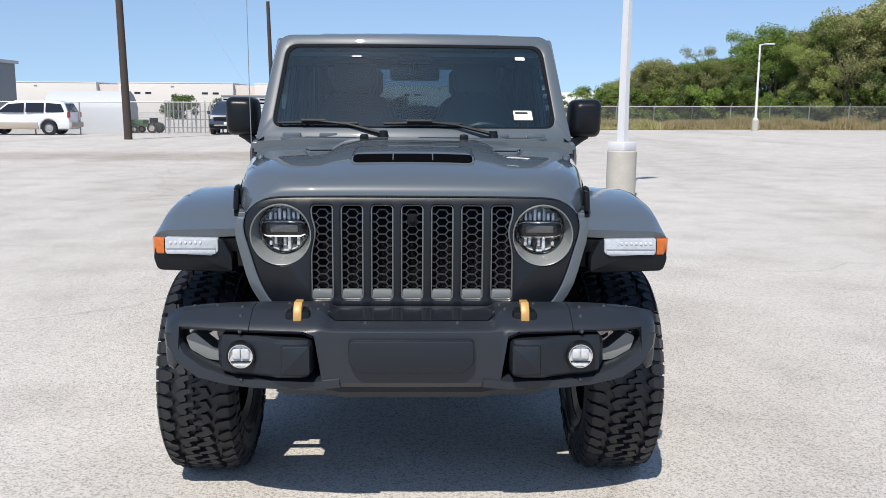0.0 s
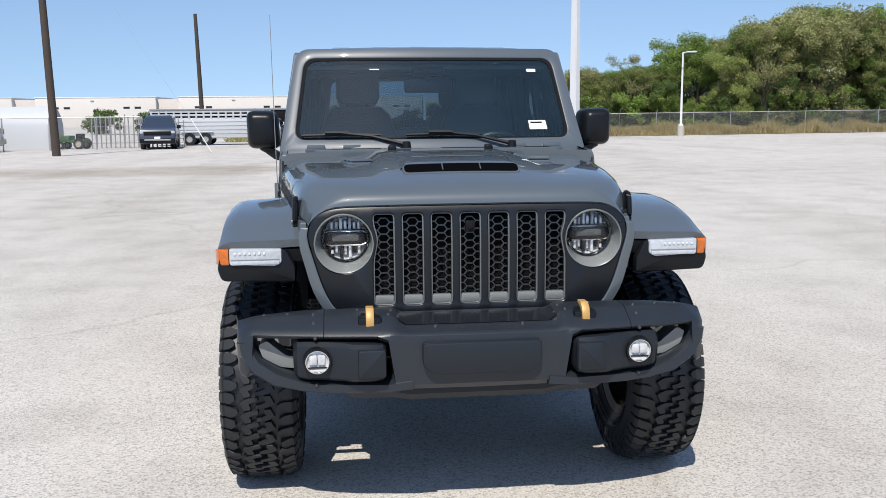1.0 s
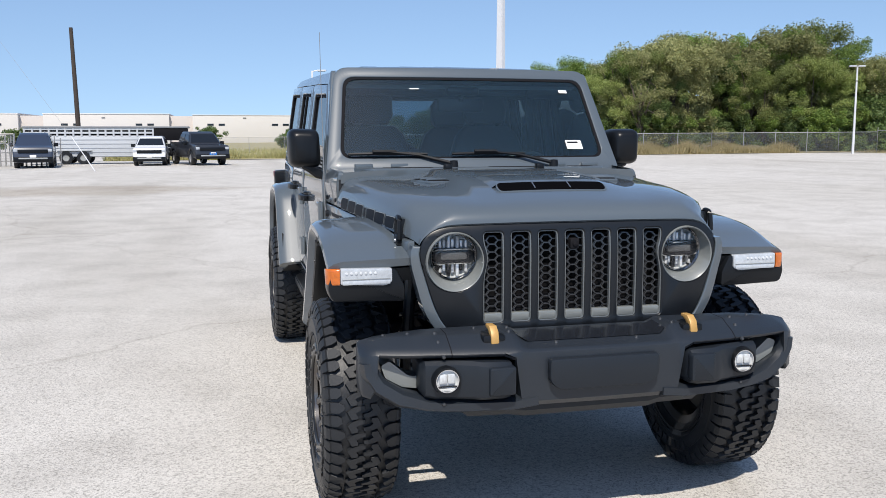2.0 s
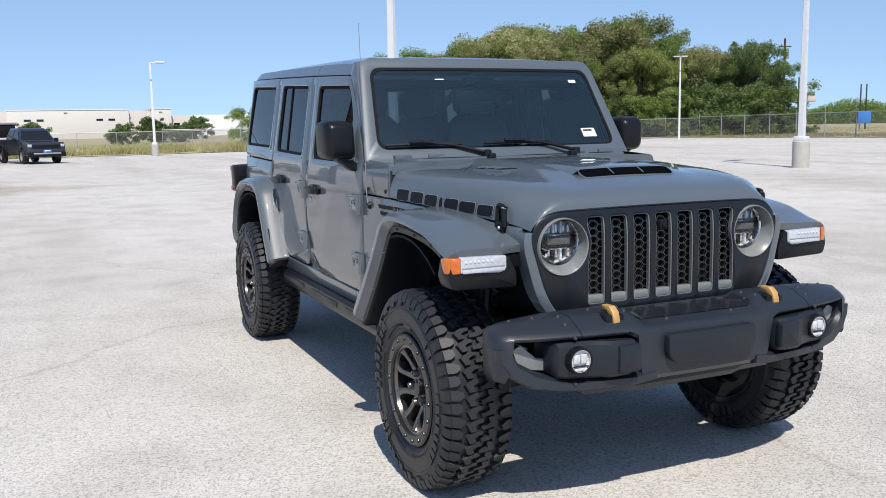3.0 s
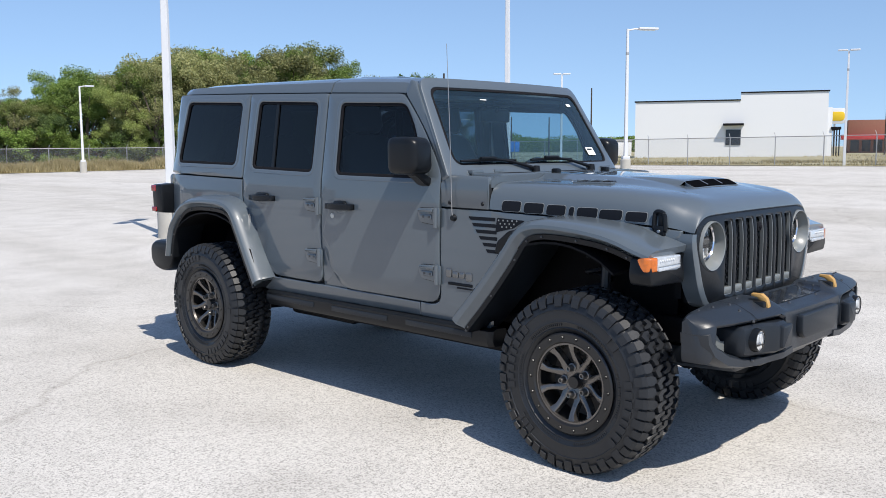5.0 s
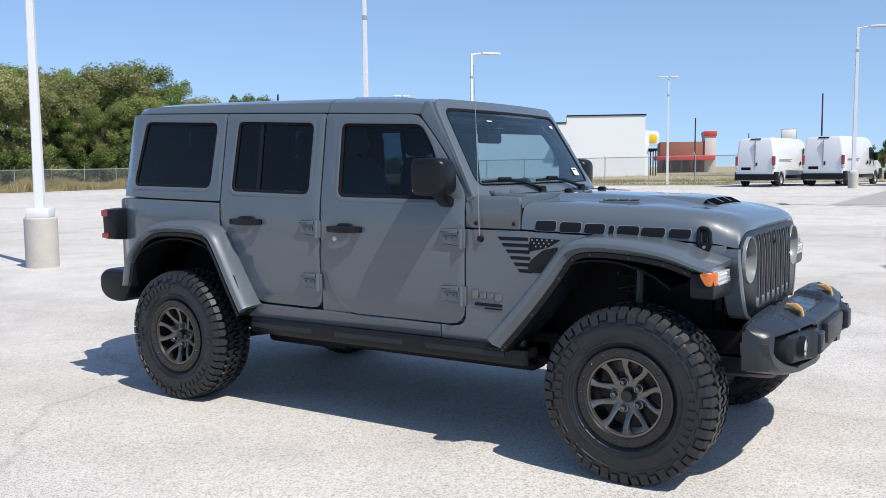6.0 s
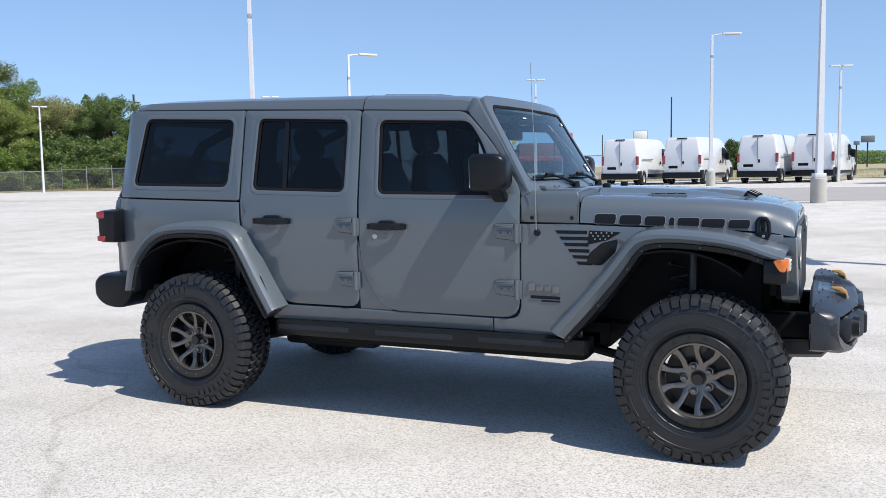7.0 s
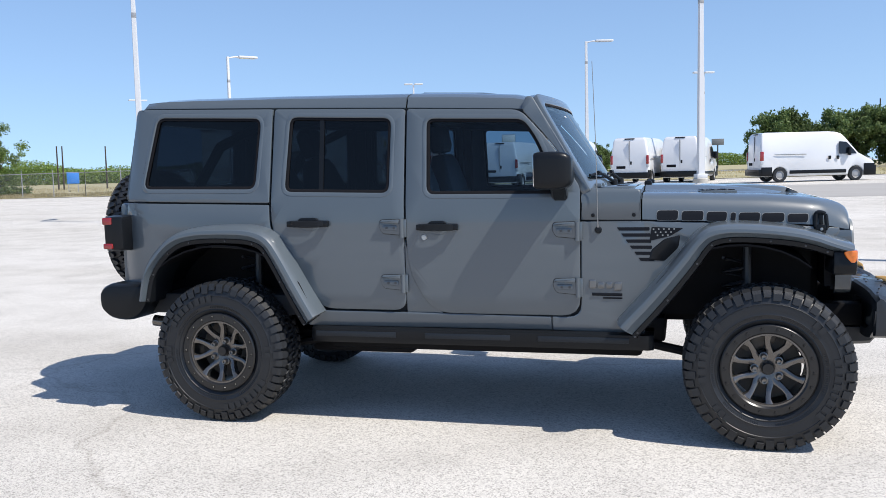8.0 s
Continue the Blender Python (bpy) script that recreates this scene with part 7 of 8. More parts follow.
bb = thing("billboard", "large white billboard on a steel post beyond the road", "billboard", loc=(122.3, 24.8, 0.0), turn=-82)
bm = bmesh.new()
tube(bm, [(0, 0.2, -0.3), (0, 0.2, 5.2)], 0.16, 10)
part("post", bm, GALV, bb)
bm = bmesh.new()
box(bm, -0.98, 0.98, -0.06, 0.10, 4.85, 6.22, 0.02)
part("frame", bm, GALV, bb)
bm = bmesh.new()
box(bm, -0.90, 0.90, -0.075, -0.05, 4.93, 6.14, 0.01)
part("sign_face", bm, PAPER, bb, "blank white sign face")
b2 = thing("billboard", "pair of dark billboards seen from behind, on steel posts", "billboard", loc=(144.7, -4.9, 0.0), turn=-90)
for x0, x1, z0, z1 in ((-0.9, 1.0, 4.25, 5.25), (-1.9, -1.05, 3.9, 4.5)):
    bm = bmesh.new()
    tube(bm, [((x0 + x1) / 2, 0.2, -0.3), ((x0 + x1) / 2, 0.2, z0 + 0.3)], 0.10, 8)
    part("post", bm, POLED, b2)
    bm = bmesh.new()
    box(bm, x0, x1, -0.08, 0.08, z0, z1, 0.02)
    part("board", bm, GREYM, b2)
bx = thing("blue_sign", "small blue sign board on posts in the field", "sign", loc=place(74, 61.5))
bm = bmesh.new()
box(bm, -0.6, 0.6, -0.04, 0.04, 0.9, 2.1, 0.02)
part("board", bm, BLUES, bx)
for x in (-0.45, 0.45):
    bm = bmesh.new()
    box(bm, x - 0.04, x + 0.04, 0.0, 0.08, -0.2, 1.0)
    part("post", bm, GALV, bx)
bx.rotation_euler = (0, 0, radians(-50))
hut = thing("white_hut", "small white block hut in the dry field", "building", loc=place(108, 71), turn=-56)
bm = bmesh.new()
box(bm, -3, 3, 0, 3, -0.5, 2.2, 0.03)
part("wall", bm, WHITEW, hut)
bm = bmesh.new()
box(bm, -3.1, 3.1, -0.1, 3.1, 2.2, 2.35, 0.02)
part("roof", bm, GALV, hut)
kiosk = thing("forecourt_canopy", "small beige flat canopy on a single post", "canopy", loc=place(110, 104), turn=-45)
bm = bmesh.new()
box(bm, -2.0, 2.0, 0, 5, 4.2, 5.2, 0.04)
part("roof", bm, STUCCO2, kiosk)
bm = bmesh.new()
box(bm, 0.3, 0.8, 1.5, 2.0, -1, 4.25, 0.03)
part("post", bm, STUCCO, kiosk)

gar = thing("metal_building", "grey metal-clad workshop building with a red-brown door", "building", loc=(-33.4, 58.4, -0.6))
bm = bmesh.new()
box(bm, -16, 0, 0, 14, -0.3, 5.2, 0.03)
part("wall", bm, GREYM, gar)
bm = bmesh.new()
box(bm, -16.2, 0.25, -0.2, 14.2, 5.2, 5.45, 0.02)
part("roof_trim", bm, SHEDW, gar)
bm = bmesh.new()
box(bm, -3.2, -0.6, -0.06, 0.1, -0.2, 3.4)
part("roller_door", bm, SHEDW, gar, "pale roller door")
bm = bmesh.new()
box(bm, -0.5, -0.1, -0.08, 0.1, 0.0, 2.1)
part("door", bm, BRICKW, gar, "red-brown door")

shd = thing("storage_shed", "white arched-roof storage shed inside the yard fence", "shed", loc=place(-17.3, 49.65))
bm = bmesh.new()
arch = [(-0.1, 0.0), (-0.1, 1.55), (0.15, 2.05), (0.65, 2.5), (1.25, 2.75), (1.85, 2.5), (2.35, 2.05), (2.6, 1.55), (2.6, 0.0)]
prism(bm, [(p, q * 0.9) for p, q in arch], "x", -4.6, 0.0)
part("wall", bm, SHEDW, shd)
bm = bmesh.new()
prism(bm, [(p * 1.0, q * 0.9) for p, q in arch], "x", 0.0, 0.06)
part("end_wall", bm, GALV, shd, "pale grey end wall")

yard = thing("gate_panels", "grey steel gate panels stacked upright in a yard", "gates", loc=place(-14.2, 51.8))
for k in range(19):
    a = -1.3 + 0.27 * k
    lean = 0.05 * math.sin(k * 2.1)
    bm = bmesh.new()
    top = 1.75 + 0.3 * ((k * 37) % 5) / 5
    tube(bm, [(a, 0, 0), (a + lean, 0.1, top)], 0.035, 6)
    tube(bm, [(a + 0.45, 0.3, 0), (a + 0.45 + lean, 0.35, top - 0.2)], 0.03, 6)
    for z in (0.3, 0.8, 1.3):
        tube(bm, [(a, 0.02, z), (a + 0.45, 0.3, z)], 0.018, 5)
    part("panel", bm, GALV, yard)


# ---- vehicles ----
def wheel_simple(parent, x, y, r, w, steel):
    bm = bmesh.new()
    lathe(bm, [(0.60 * r, -w / 2), (0.93 * r, -w / 2), (r, -w * 0.36), (r, w * 0.36), (0.93 * r, w / 2), (0.60 * r, w / 2)], (0, 0, 0), "x", 24, True)
    t = part("wheel", bm, RUBBER, parent, "black tyre on a steel rim")
    t.location = (x, y, r)
    bm = bmesh.new()
    sg = 1 if x > 0 else -1
    lathe(bm, [(0.001, sg * w * 0.30), (0.22 * r, sg * w * 0.36), (0.5 * r, sg * w * 0.22), (0.62 * r, sg * w * 0.42), (0.62 * r, 0.0), (0.001, 0.0)], (0, 0, 0), "x", 20)
    part("rim", bm, steel, t)


def shell(bm, outline, half):
    """A body drawn out of its side outline, its half-width following height, rounded towards the sides."""
    k = len(outline)
    rings = []
    for sg, steps in ((-1, ((0.0, 0.075), (0.018, 0.032), (0.055, 0.008), (0.12, 0.0))), (1, ((0.12, 0.0), (0.055, 0.008), (0.018, 0.032), (0.0, 0.075)))):
        for inw, shrink in steps:
            rings.append([bm.verts.new((sg * (half(y, z) - inw), yy, zz)) for (y, z), (yy, zz) in zip(outline, ring_of(outline, -shrink))])
    for a, b in zip(rings, rings[1:]):
        for i in range(k):
            j = (i + 1) % k
            bm.faces.new((a[i], a[j], b[j], b[i]))
    for ring, sg in ((rings[0], -1), (rings[-1], 1)):
        es = [bm.edges.get((ring[i], ring[(i + 1) % k])) for i in range(k)]
        bmesh.ops.triangle_fill(bm, use_beauty=True, use_dissolve=False, edges=es, normal=(sg, 0, 0))
    bmesh.ops.recalc_face_normals(bm, faces=bm.faces[:])


def vehicle(name, label, loc, turn, paint, outline, half, glass_sides, screen, back, wheels, r, w, extras=(), steel=GALV, cat="car", group=""):
    """Length along y with the front at +y. glass_sides: outlines in y-z; screen and back: pairs of y-z points."""
    v = thing(name, label, cat, group, loc=loc, turn=turn)
    bm = bmesh.new()
    shell(bm, outline, half)
    part("body", bm, paint, v)
    for o in glass_sides:
        for s in (-1, 1):
            part("side_window", panel(rounded(o, 0.05), [], lambda y, z: half(y, z) + 0.008, s, depth=0.02, lip=0.0), DARKGLASS, v, "dark glass")
    for nm, (a, b), ins in (("windscreen", screen, 0.10), ("rear_window", back, 0.12)):
        if a is None:
            continue
        bm = bmesh.new()
        d = Vector((0, b[0] - a[0], b[1] - a[1]))
        nrm = Vector((0, d.z, -d.y)).normalized() * 0.012
        if (nm == "windscreen") != (nrm.y > 0):
            nrm = -nrm
        pts = []
        for t, (y, z) in ((0, a), (1, b)):
            hw = half(y, z) - ins
            pts.append([Vector((-hw, y, z)) + nrm, Vector((hw, y, z)) + nrm])
        bm.faces.new([bm.verts.new(p) for p in (pts[0][0], pts[0][1], pts[1][1], pts[1][0])])
        part(nm, bm, DARKGLASS, v, "dark glass")
    tr = half(0, r) - w / 2 + 0.02
    for y in wheels:
        for s in (-1, 1):
            wheel_simple(v, s * tr, y, r, w, steel)
    for nm, dims, m in extras:
        bm = bmesh.new()
        box(bm, *dims, 0.03)
        part(nm, bm, m, v)
    return v


def arch_outline(y0, y1, base, wheels, r, top):
    """Lower edge with wheel cut-outs, from the rear forward, then the given top from front to rear."""
    out = [(y0, base + 0.08), (y0 + 0.1, base)]
    for y in wheels:
        out += [(y - r, base)] + [(y - r * math.cos(a), base + r * 1.02 * math.sin(a) + (r - base) * 0.55) for a in [math.pi * k / 8 for k in range(1, 8)]] + [(y + r, base)]
    out += [(y1 - 0.1, base), (y1, base + 0.08)]
    return out + top


def width(wide, tops):
    zs, ws = zip(*tops)
    return lambda y, z: wide * lerp(z, zs, ws)


# delivery vans
hv = width(1.03, [(0.2, 0.94), (0.5, 1.0), (1.4, 1.0), (2.3, 0.90), (2.52, 0.80)])
VT = [(3.03, 0.70), (3.0, 0.90), (2.90, 1.02), (2.72, 1.12), (2.13, 1.44), (1.42, 2.28), (1.26, 2.43), (1.0, 2.51), (0.6, 2.54), (-2.70, 2.54), (-2.88, 2.50), (-2.96, 2.36), (-3.0, 1.4), (-3.02, 0.8)]
van_out = arch_outline(-3.0, 3.02, 0.30, (-2.0, 2.02), 0.40, VT)
van = vehicle("delivery_van", "white high-roof delivery van with black bumpers parked on the lot", place(47.4, 11.5), 0, WHITEV, van_out, hv,
              [[(1.12, 1.38), (2.05, 1.38), (1.95, 1.52), (1.52, 1.98), (1.12, 2.02)]], ((2.13, 1.45), (1.43, 2.27)), (None, None), (-2.0, 2.02), 0.37, 0.24,
              extras=(("rear_bumper", (-1.03, 1.03, -3.13, -2.85, 0.34, 0.66), BLACK), ("front_bumper", (-1.0, 1.0, 2.80, 3.10, 0.28, 0.78), BLACK), ("corner_trim", (-1.055, -1.0, -3.0, -2.42, 0.32, 0.78), BLACK), ("corner_trim", (1.0, 1.055, -3.0, -2.42, 0.32, 0.78), BLACK), ("wing_trim", (-1.055, -0.98, 2.42, 3.0, 0.30, 0.88), BLACK), ("wing_trim", (0.98, 1.055, 2.42, 3.0, 0.30, 0.88), BLACK), ("headlight", (0.70, 0.985, 2.62, 2.90, 0.98, 1.16), LENS), ("headlight", (-0.985, -0.70, 2.62, 2.90, 0.98, 1.16), LENS), ("side_rub_strip", (-1.055, -1.0, -1.5, 1.5, 0.42, 0.60), BLACK), ("side_rub_strip", (1.0, 1.055, -1.5, 1.5, 0.42, 0.60), BLACK),
                      ("tail_lamp", (-1.04, -0.91, -3.05, -2.86, 1.10, 1.58), REDLENS), ("tail_lamp", (0.91, 1.04, -3.05, -2.86, 1.10, 1.58), REDLENS), ("reverse_lamp", (-1.04, -0.91, -3.045, -2.87, 0.92, 1.09), LENS), ("reverse_lamp", (0.91, 1.04, -3.045, -2.87, 0.92, 1.09), LENS), ("number_plate", (-0.72, -0.2, -3.03, -2.98, 0.86, 1.02), INK), ("door_handle", (0.04, 0.14, -3.04, -2.98, 1.08, 1.26), BLACK), ("rear_door_gap", (-0.004, 0.004, -3.006, -2.99, 0.7, 2.35), GALV), ("high_lamp", (-0.28, 0.28, -2.97, -2.90, 2.44, 2.50), BLACK),
                      ("door_mirror", (1.02, 1.22, 1.55, 1.68, 1.30, 1.72), BLACK), ("door_mirror", (-1.22, -1.02, 1.55, 1.68, 1.30, 1.72), BLACK), ("slide_rail", (1.00, 1.03, -2.3, -0.6, 1.38, 1.42), SILVER), ("slide_rail", (-1.03, -1.00, -2.3, -0.6, 1.38, 1.42), SILVER),
                      ("door_catch", (1.01, 1.045, 0.98, 1.12, 1.12, 1.30), BLACK), ("door_catch", (1.01, 1.045, 0.55, 0.69, 1.12, 1.30), BLACK), ("door_catch", (-1.045, -1.01, 0.98, 1.12, 1.12, 1.30), BLACK), ("door_catch", (-1.045, -1.01, 0.55, 0.69, 1.12, 1.30), BLACK)), cat="van", group="delivery vans")


def heading(az):
    return -az


for x, y, az in ((47.1, 10.95, 99), (48.0, 7.55, 100), (48.05, 3.40, 101), (48.95, 0.55, 101), (46.0, -6.15, 164)):
    q = Matrix.Rotation(radians(heading(az)), 3, "Z") @ Vector((0, 3.0, 0)) if az < 150 else Vector((0, 0, 0))
    m = Matrix.Translation(Vector(place(x, y)) + q) @ Matrix.Rotation(radians(heading(az)), 4, "Z") @ Matrix.Scale(1.08, 4)
    if (x, y) == (47.1, 10.95):
        van.matrix_basis = m
    else:
        c = copy_thing(van, m)
        c.scale = (1.08, 1.08, 1.08) if az < 150 else (1.0, 1.0, 1.03)
        if az > 150:
            c["label"] = "white high-roof delivery van standing alone by the verge"

# family and pickup cars
hs = width(0.98, [(0.25, 0.95), (0.6, 1.0), (1.1, 0.99), (1.75, 0.78), (1.95, 0.70)])
ST = [(2.55, 0.95), (2.45, 1.10), (1.30, 1.22), (0.65, 1.74), (0.2, 1.88), (-2.0, 1.86), (-2.35, 1.75), (-2.62, 1.15), (-2.68, 0.6)]
suv_out = arch_outline(-2.68, 2.60, 0.32, (-1.55, 1.55), 0.46, ST)
SUVG = [[(0.55, 1.22), (1.15, 1.22), (0.58, 1.66), (-0.25, 1.74), (-0.25, 1.22)], [(-0.35, 1.22), (-0.35, 1.74), (-1.3, 1.74), (-1.3, 1.22)], [(-1.4, 1.24), (-1.4, 1.74), (-2.2, 1.68), (-2.4, 1.26)]]
FRONT = (("grille", (-0.72, 0.72, 2.50, 2.62, 0.82, 1.00), BLACK), ("headlight", (-0.93, -0.72, 2.35, 2.58, 0.88, 1.03), LENS), ("headlight", (0.72, 0.93, 2.35, 2.58, 0.88, 1.03), LENS), ("front_bumper", (-0.95, 0.95, 2.40, 2.68, 0.36, 0.62), BLACK), ("bumper_trim", (-0.7, 0.7, 2.62, 2.71, 0.50, 0.58), SILVER), ("number_plate", (-0.16, 0.16, 2.66, 2.72, 0.58, 0.72), PAPER), ("door_mirror", (0.98, 1.20, 0.75, 0.92, 1.14, 1.34), BLACK), ("door_mirror", (-1.20, -0.98, 0.75, 0.92, 1.14, 1.34), BLACK))
vehicle("large_suv", "dark slate large family car with a slotted grille, parked", place(-11.1, 49.6), heading(172), NAVYV, suv_out, hs, SUVG, ((1.22, 1.26), (0.68, 1.70)), ((-2.38, 1.70), (-2.58, 1.24)), (-1.55, 1.55), 0.41, 0.28, extras=FRONT)
hw_ = width(0.90, [(0.25, 0.95), (0.6, 1.0), (1.0, 0.98), (1.6, 0.76), (1.7, 0.68)])
WT = [(2.25, 0.85), (2.15, 1.0), (1.10, 1.12), (0.45, 1.56), (0.0, 1.68), (-1.8, 1.66), (-2.2, 1.50), (-2.40, 0.95), (-2.44, 0.55)]
WFRONT = tuple((n, (a * 0.92, b * 0.92, c - 0.30, d - 0.30, e - 0.10, f - 0.10), m) for n, (a, b, c, d, e, f), m in FRONT)
vehicle("white_suv", "white compact family car parked facing the lot", place(-5.1, 51.4), heading(180), WHITEV, arch_outline(-2.44, 2.30, 0.28, (-1.42, 1.42), 0.40, WT), hw_, [[(0.4, 1.12), (0.95, 1.12), (0.4, 1.48), (-0.3, 1.55), (-0.3, 1.12)], [(-0.4, 1.12), (-0.4, 1.55), (-1.9, 1.48), (-2.1, 1.15)]], ((1.05, 1.15), (0.48, 1.53)), ((-2.24, 1.42), (-2.36, 1.06)), (-1.42, 1.42), 0.36, 0.24, extras=WFRONT)
PT = [(2.90, 0.95), (2.82, 1.15), (1.55, 1.24), (1.0, 1.80), (0.6, 1.92), (-0.75, 1.92), (-0.98, 1.30), (-2.85, 1.30), (-2.92, 0.7)]
PFRONT = tuple((n, (a, b, c + 0.34, d + 0.34, e + 0.03, f + 0.03), m) for n, (a, b, c, d, e, f), m in FRONT)
vehicle("pickup_truck", "black crew-cab pickup truck parked at the grass edge", place(-2.5, 51.2), heading(163), BLACKV, arch_outline(-2.92, 2.95, 0.42, (-1.85, 1.80), 0.46, PT), hs, [[(0.95, 1.30), (1.38, 1.30), (0.95, 1.74), (0.35, 1.82), (0.35, 1.30)], [(0.25, 1.30), (0.25, 1.82), (-0.68, 1.82), (-0.85, 1.30)]], ((1.50, 1.28), (1.04, 1.76)), ((-0.78, 1.84), (-0.94, 1.36)), (-1.85, 1.80), 0.42, 0.28, extras=PFRONT + (("number_plate_blue", (-0.2, 0.2, 2.98, 3.06, 0.60, 0.74), BLUES),))
old = vehicle("old_white_suv", "older white large car with tan lower panels, parked", place(-21.6, 46.5), heading(268), WHITEV, suv_out, hs, SUVG, ((1.22, 1.26), (0.68, 1.70)), ((-2.38, 1.70), (-2.58, 1.24)), (-1.55, 1.55), 0.40, 0.27, extras=FRONT[1:3] + (("tail_lamp", (-0.985, -0.80, -2.70, -2.55, 0.95, 1.25), REDLENS), ("tail_lamp", (0.80, 0.985, -2.70, -2.55, 0.95, 1.25), REDLENS), ("lower_panel", (-0.99, -0.95, -1.0, 1.0, 0.34, 0.68), TANV), ("lower_panel", (0.95, 0.99, -1.0, 1.0, 0.34, 0.68), TANV), ("rear_bumper", (-0.95, 0.95, -2.78, -2.6, 0.42, 0.70), TANV)))

# stock trailer: panelled lower walls, a row of open slots, roof, tandem wheels, raised neck
tr = thing("stock_trailer", "long white livestock trailer with slotted sides and tandem wheels", "trailer", loc=place(-8.9, 56.0))
bm = bmesh.new()
box(bm, -3.8, 3.7, -1.05, 1.05, 0.45, 1.75, 0.02)
part("lower_wall", bm, SHEDW, tr)
for k in range(5):
    bm = bmesh.new()
    box(bm, -3.82, 3.72, -1.08, -1.04, 0.50 + 0.25 * k, 0.53 + 0.25 * k)
    part("wall_rib", bm, SHEDW, tr)
bm = bmesh.new()
box(bm, -3.75, 3.65, -0.95, 0.95, 1.75, 2.2)
part("inner_dark", bm, INK, tr)
for z0, z1 in ((1.86, 1.98), (2.08, 2.2)):
    bm = bmesh.new()
    box(bm, -3.8, 3.7, -1.06, 1.06, z0, z1, 0.01)
    part("side_rail", bm, SHEDW, tr)
for k in range(17):
    bm = bmesh.new()
    x = -3.75 + 7.4 * k / 16
    box(bm, x - 0.05, x + 0.05, -1.07, 1.07, 1.7, 2.2)
    part("side_post", bm, SHEDW, tr)
bm = bmesh.new()
box(bm, -3.85, 5.8, -1.1, 1.1, 2.2, 2.32, 0.03)
part("roof", bm, GREYM, tr, "grey roof")
bm = bmesh.new()
box(bm, 3.7, 5.7, -1.05, 1.05, 1.45, 2.2, 0.03)
part("neck", bm, INK, tr, "dark raised neck")
for x in (-1.45, -0.45):
    for s in (-1, 1):
        bm = bmesh.new()
        lathe(bm, [(0.2, -0.11), (0.38, -0.11), (0.40, 0.0), (0.38, 0.11), (0.2, 0.11)], (0, 0, 0), "y", 22, True)
        w = part("wheel", bm, RUBBER, tr)
        w.location = (x, s * 1.06, 0.40)
        bm = bmesh.new()
        lathe(bm, [(0.001, -s * 0.06 * -1), (0.21, s * 0.08), (0.21, 0.0), (0.001, 0.0)], (0, 0, 0), "y", 16)
        part("rim", bm, SILVER, w)
bm = bmesh.new()
box(bm, -1.95, 0.05, -1.2, -1.05, 0.82, 0.90, 0.03)
part("mudguard", bm, SHEDW, tr)

tc_ = thing("garden_tractor", "small green utility tractor in the yard", "tractor", loc=place(-16.2, 50.8), turn=80)
tc_.scale = (0.75, 0.75, 0.75)
bm = bmesh.new()
box(bm, -0.5, 0.5, 0.2, 1.3, 0.55, 1.05, 0.08)
box(bm, -0.55, 0.55, -1.0, 0.2, 0.5, 0.75, 0.06)
part("body", bm, GREENV, tc_)
bm = bmesh.new()
box(bm, -0.3, 0.3, -0.7, -0.2, 0.75, 1.2, 0.05)
part("seat", bm, BLACK, tc_, "black seat")
for y, r in ((-0.6, 0.42), (0.9, 0.30)):
    for s in (-1, 1):
        wheel_simple(tc_, s * 0.62, y, r, 0.26, TANV)


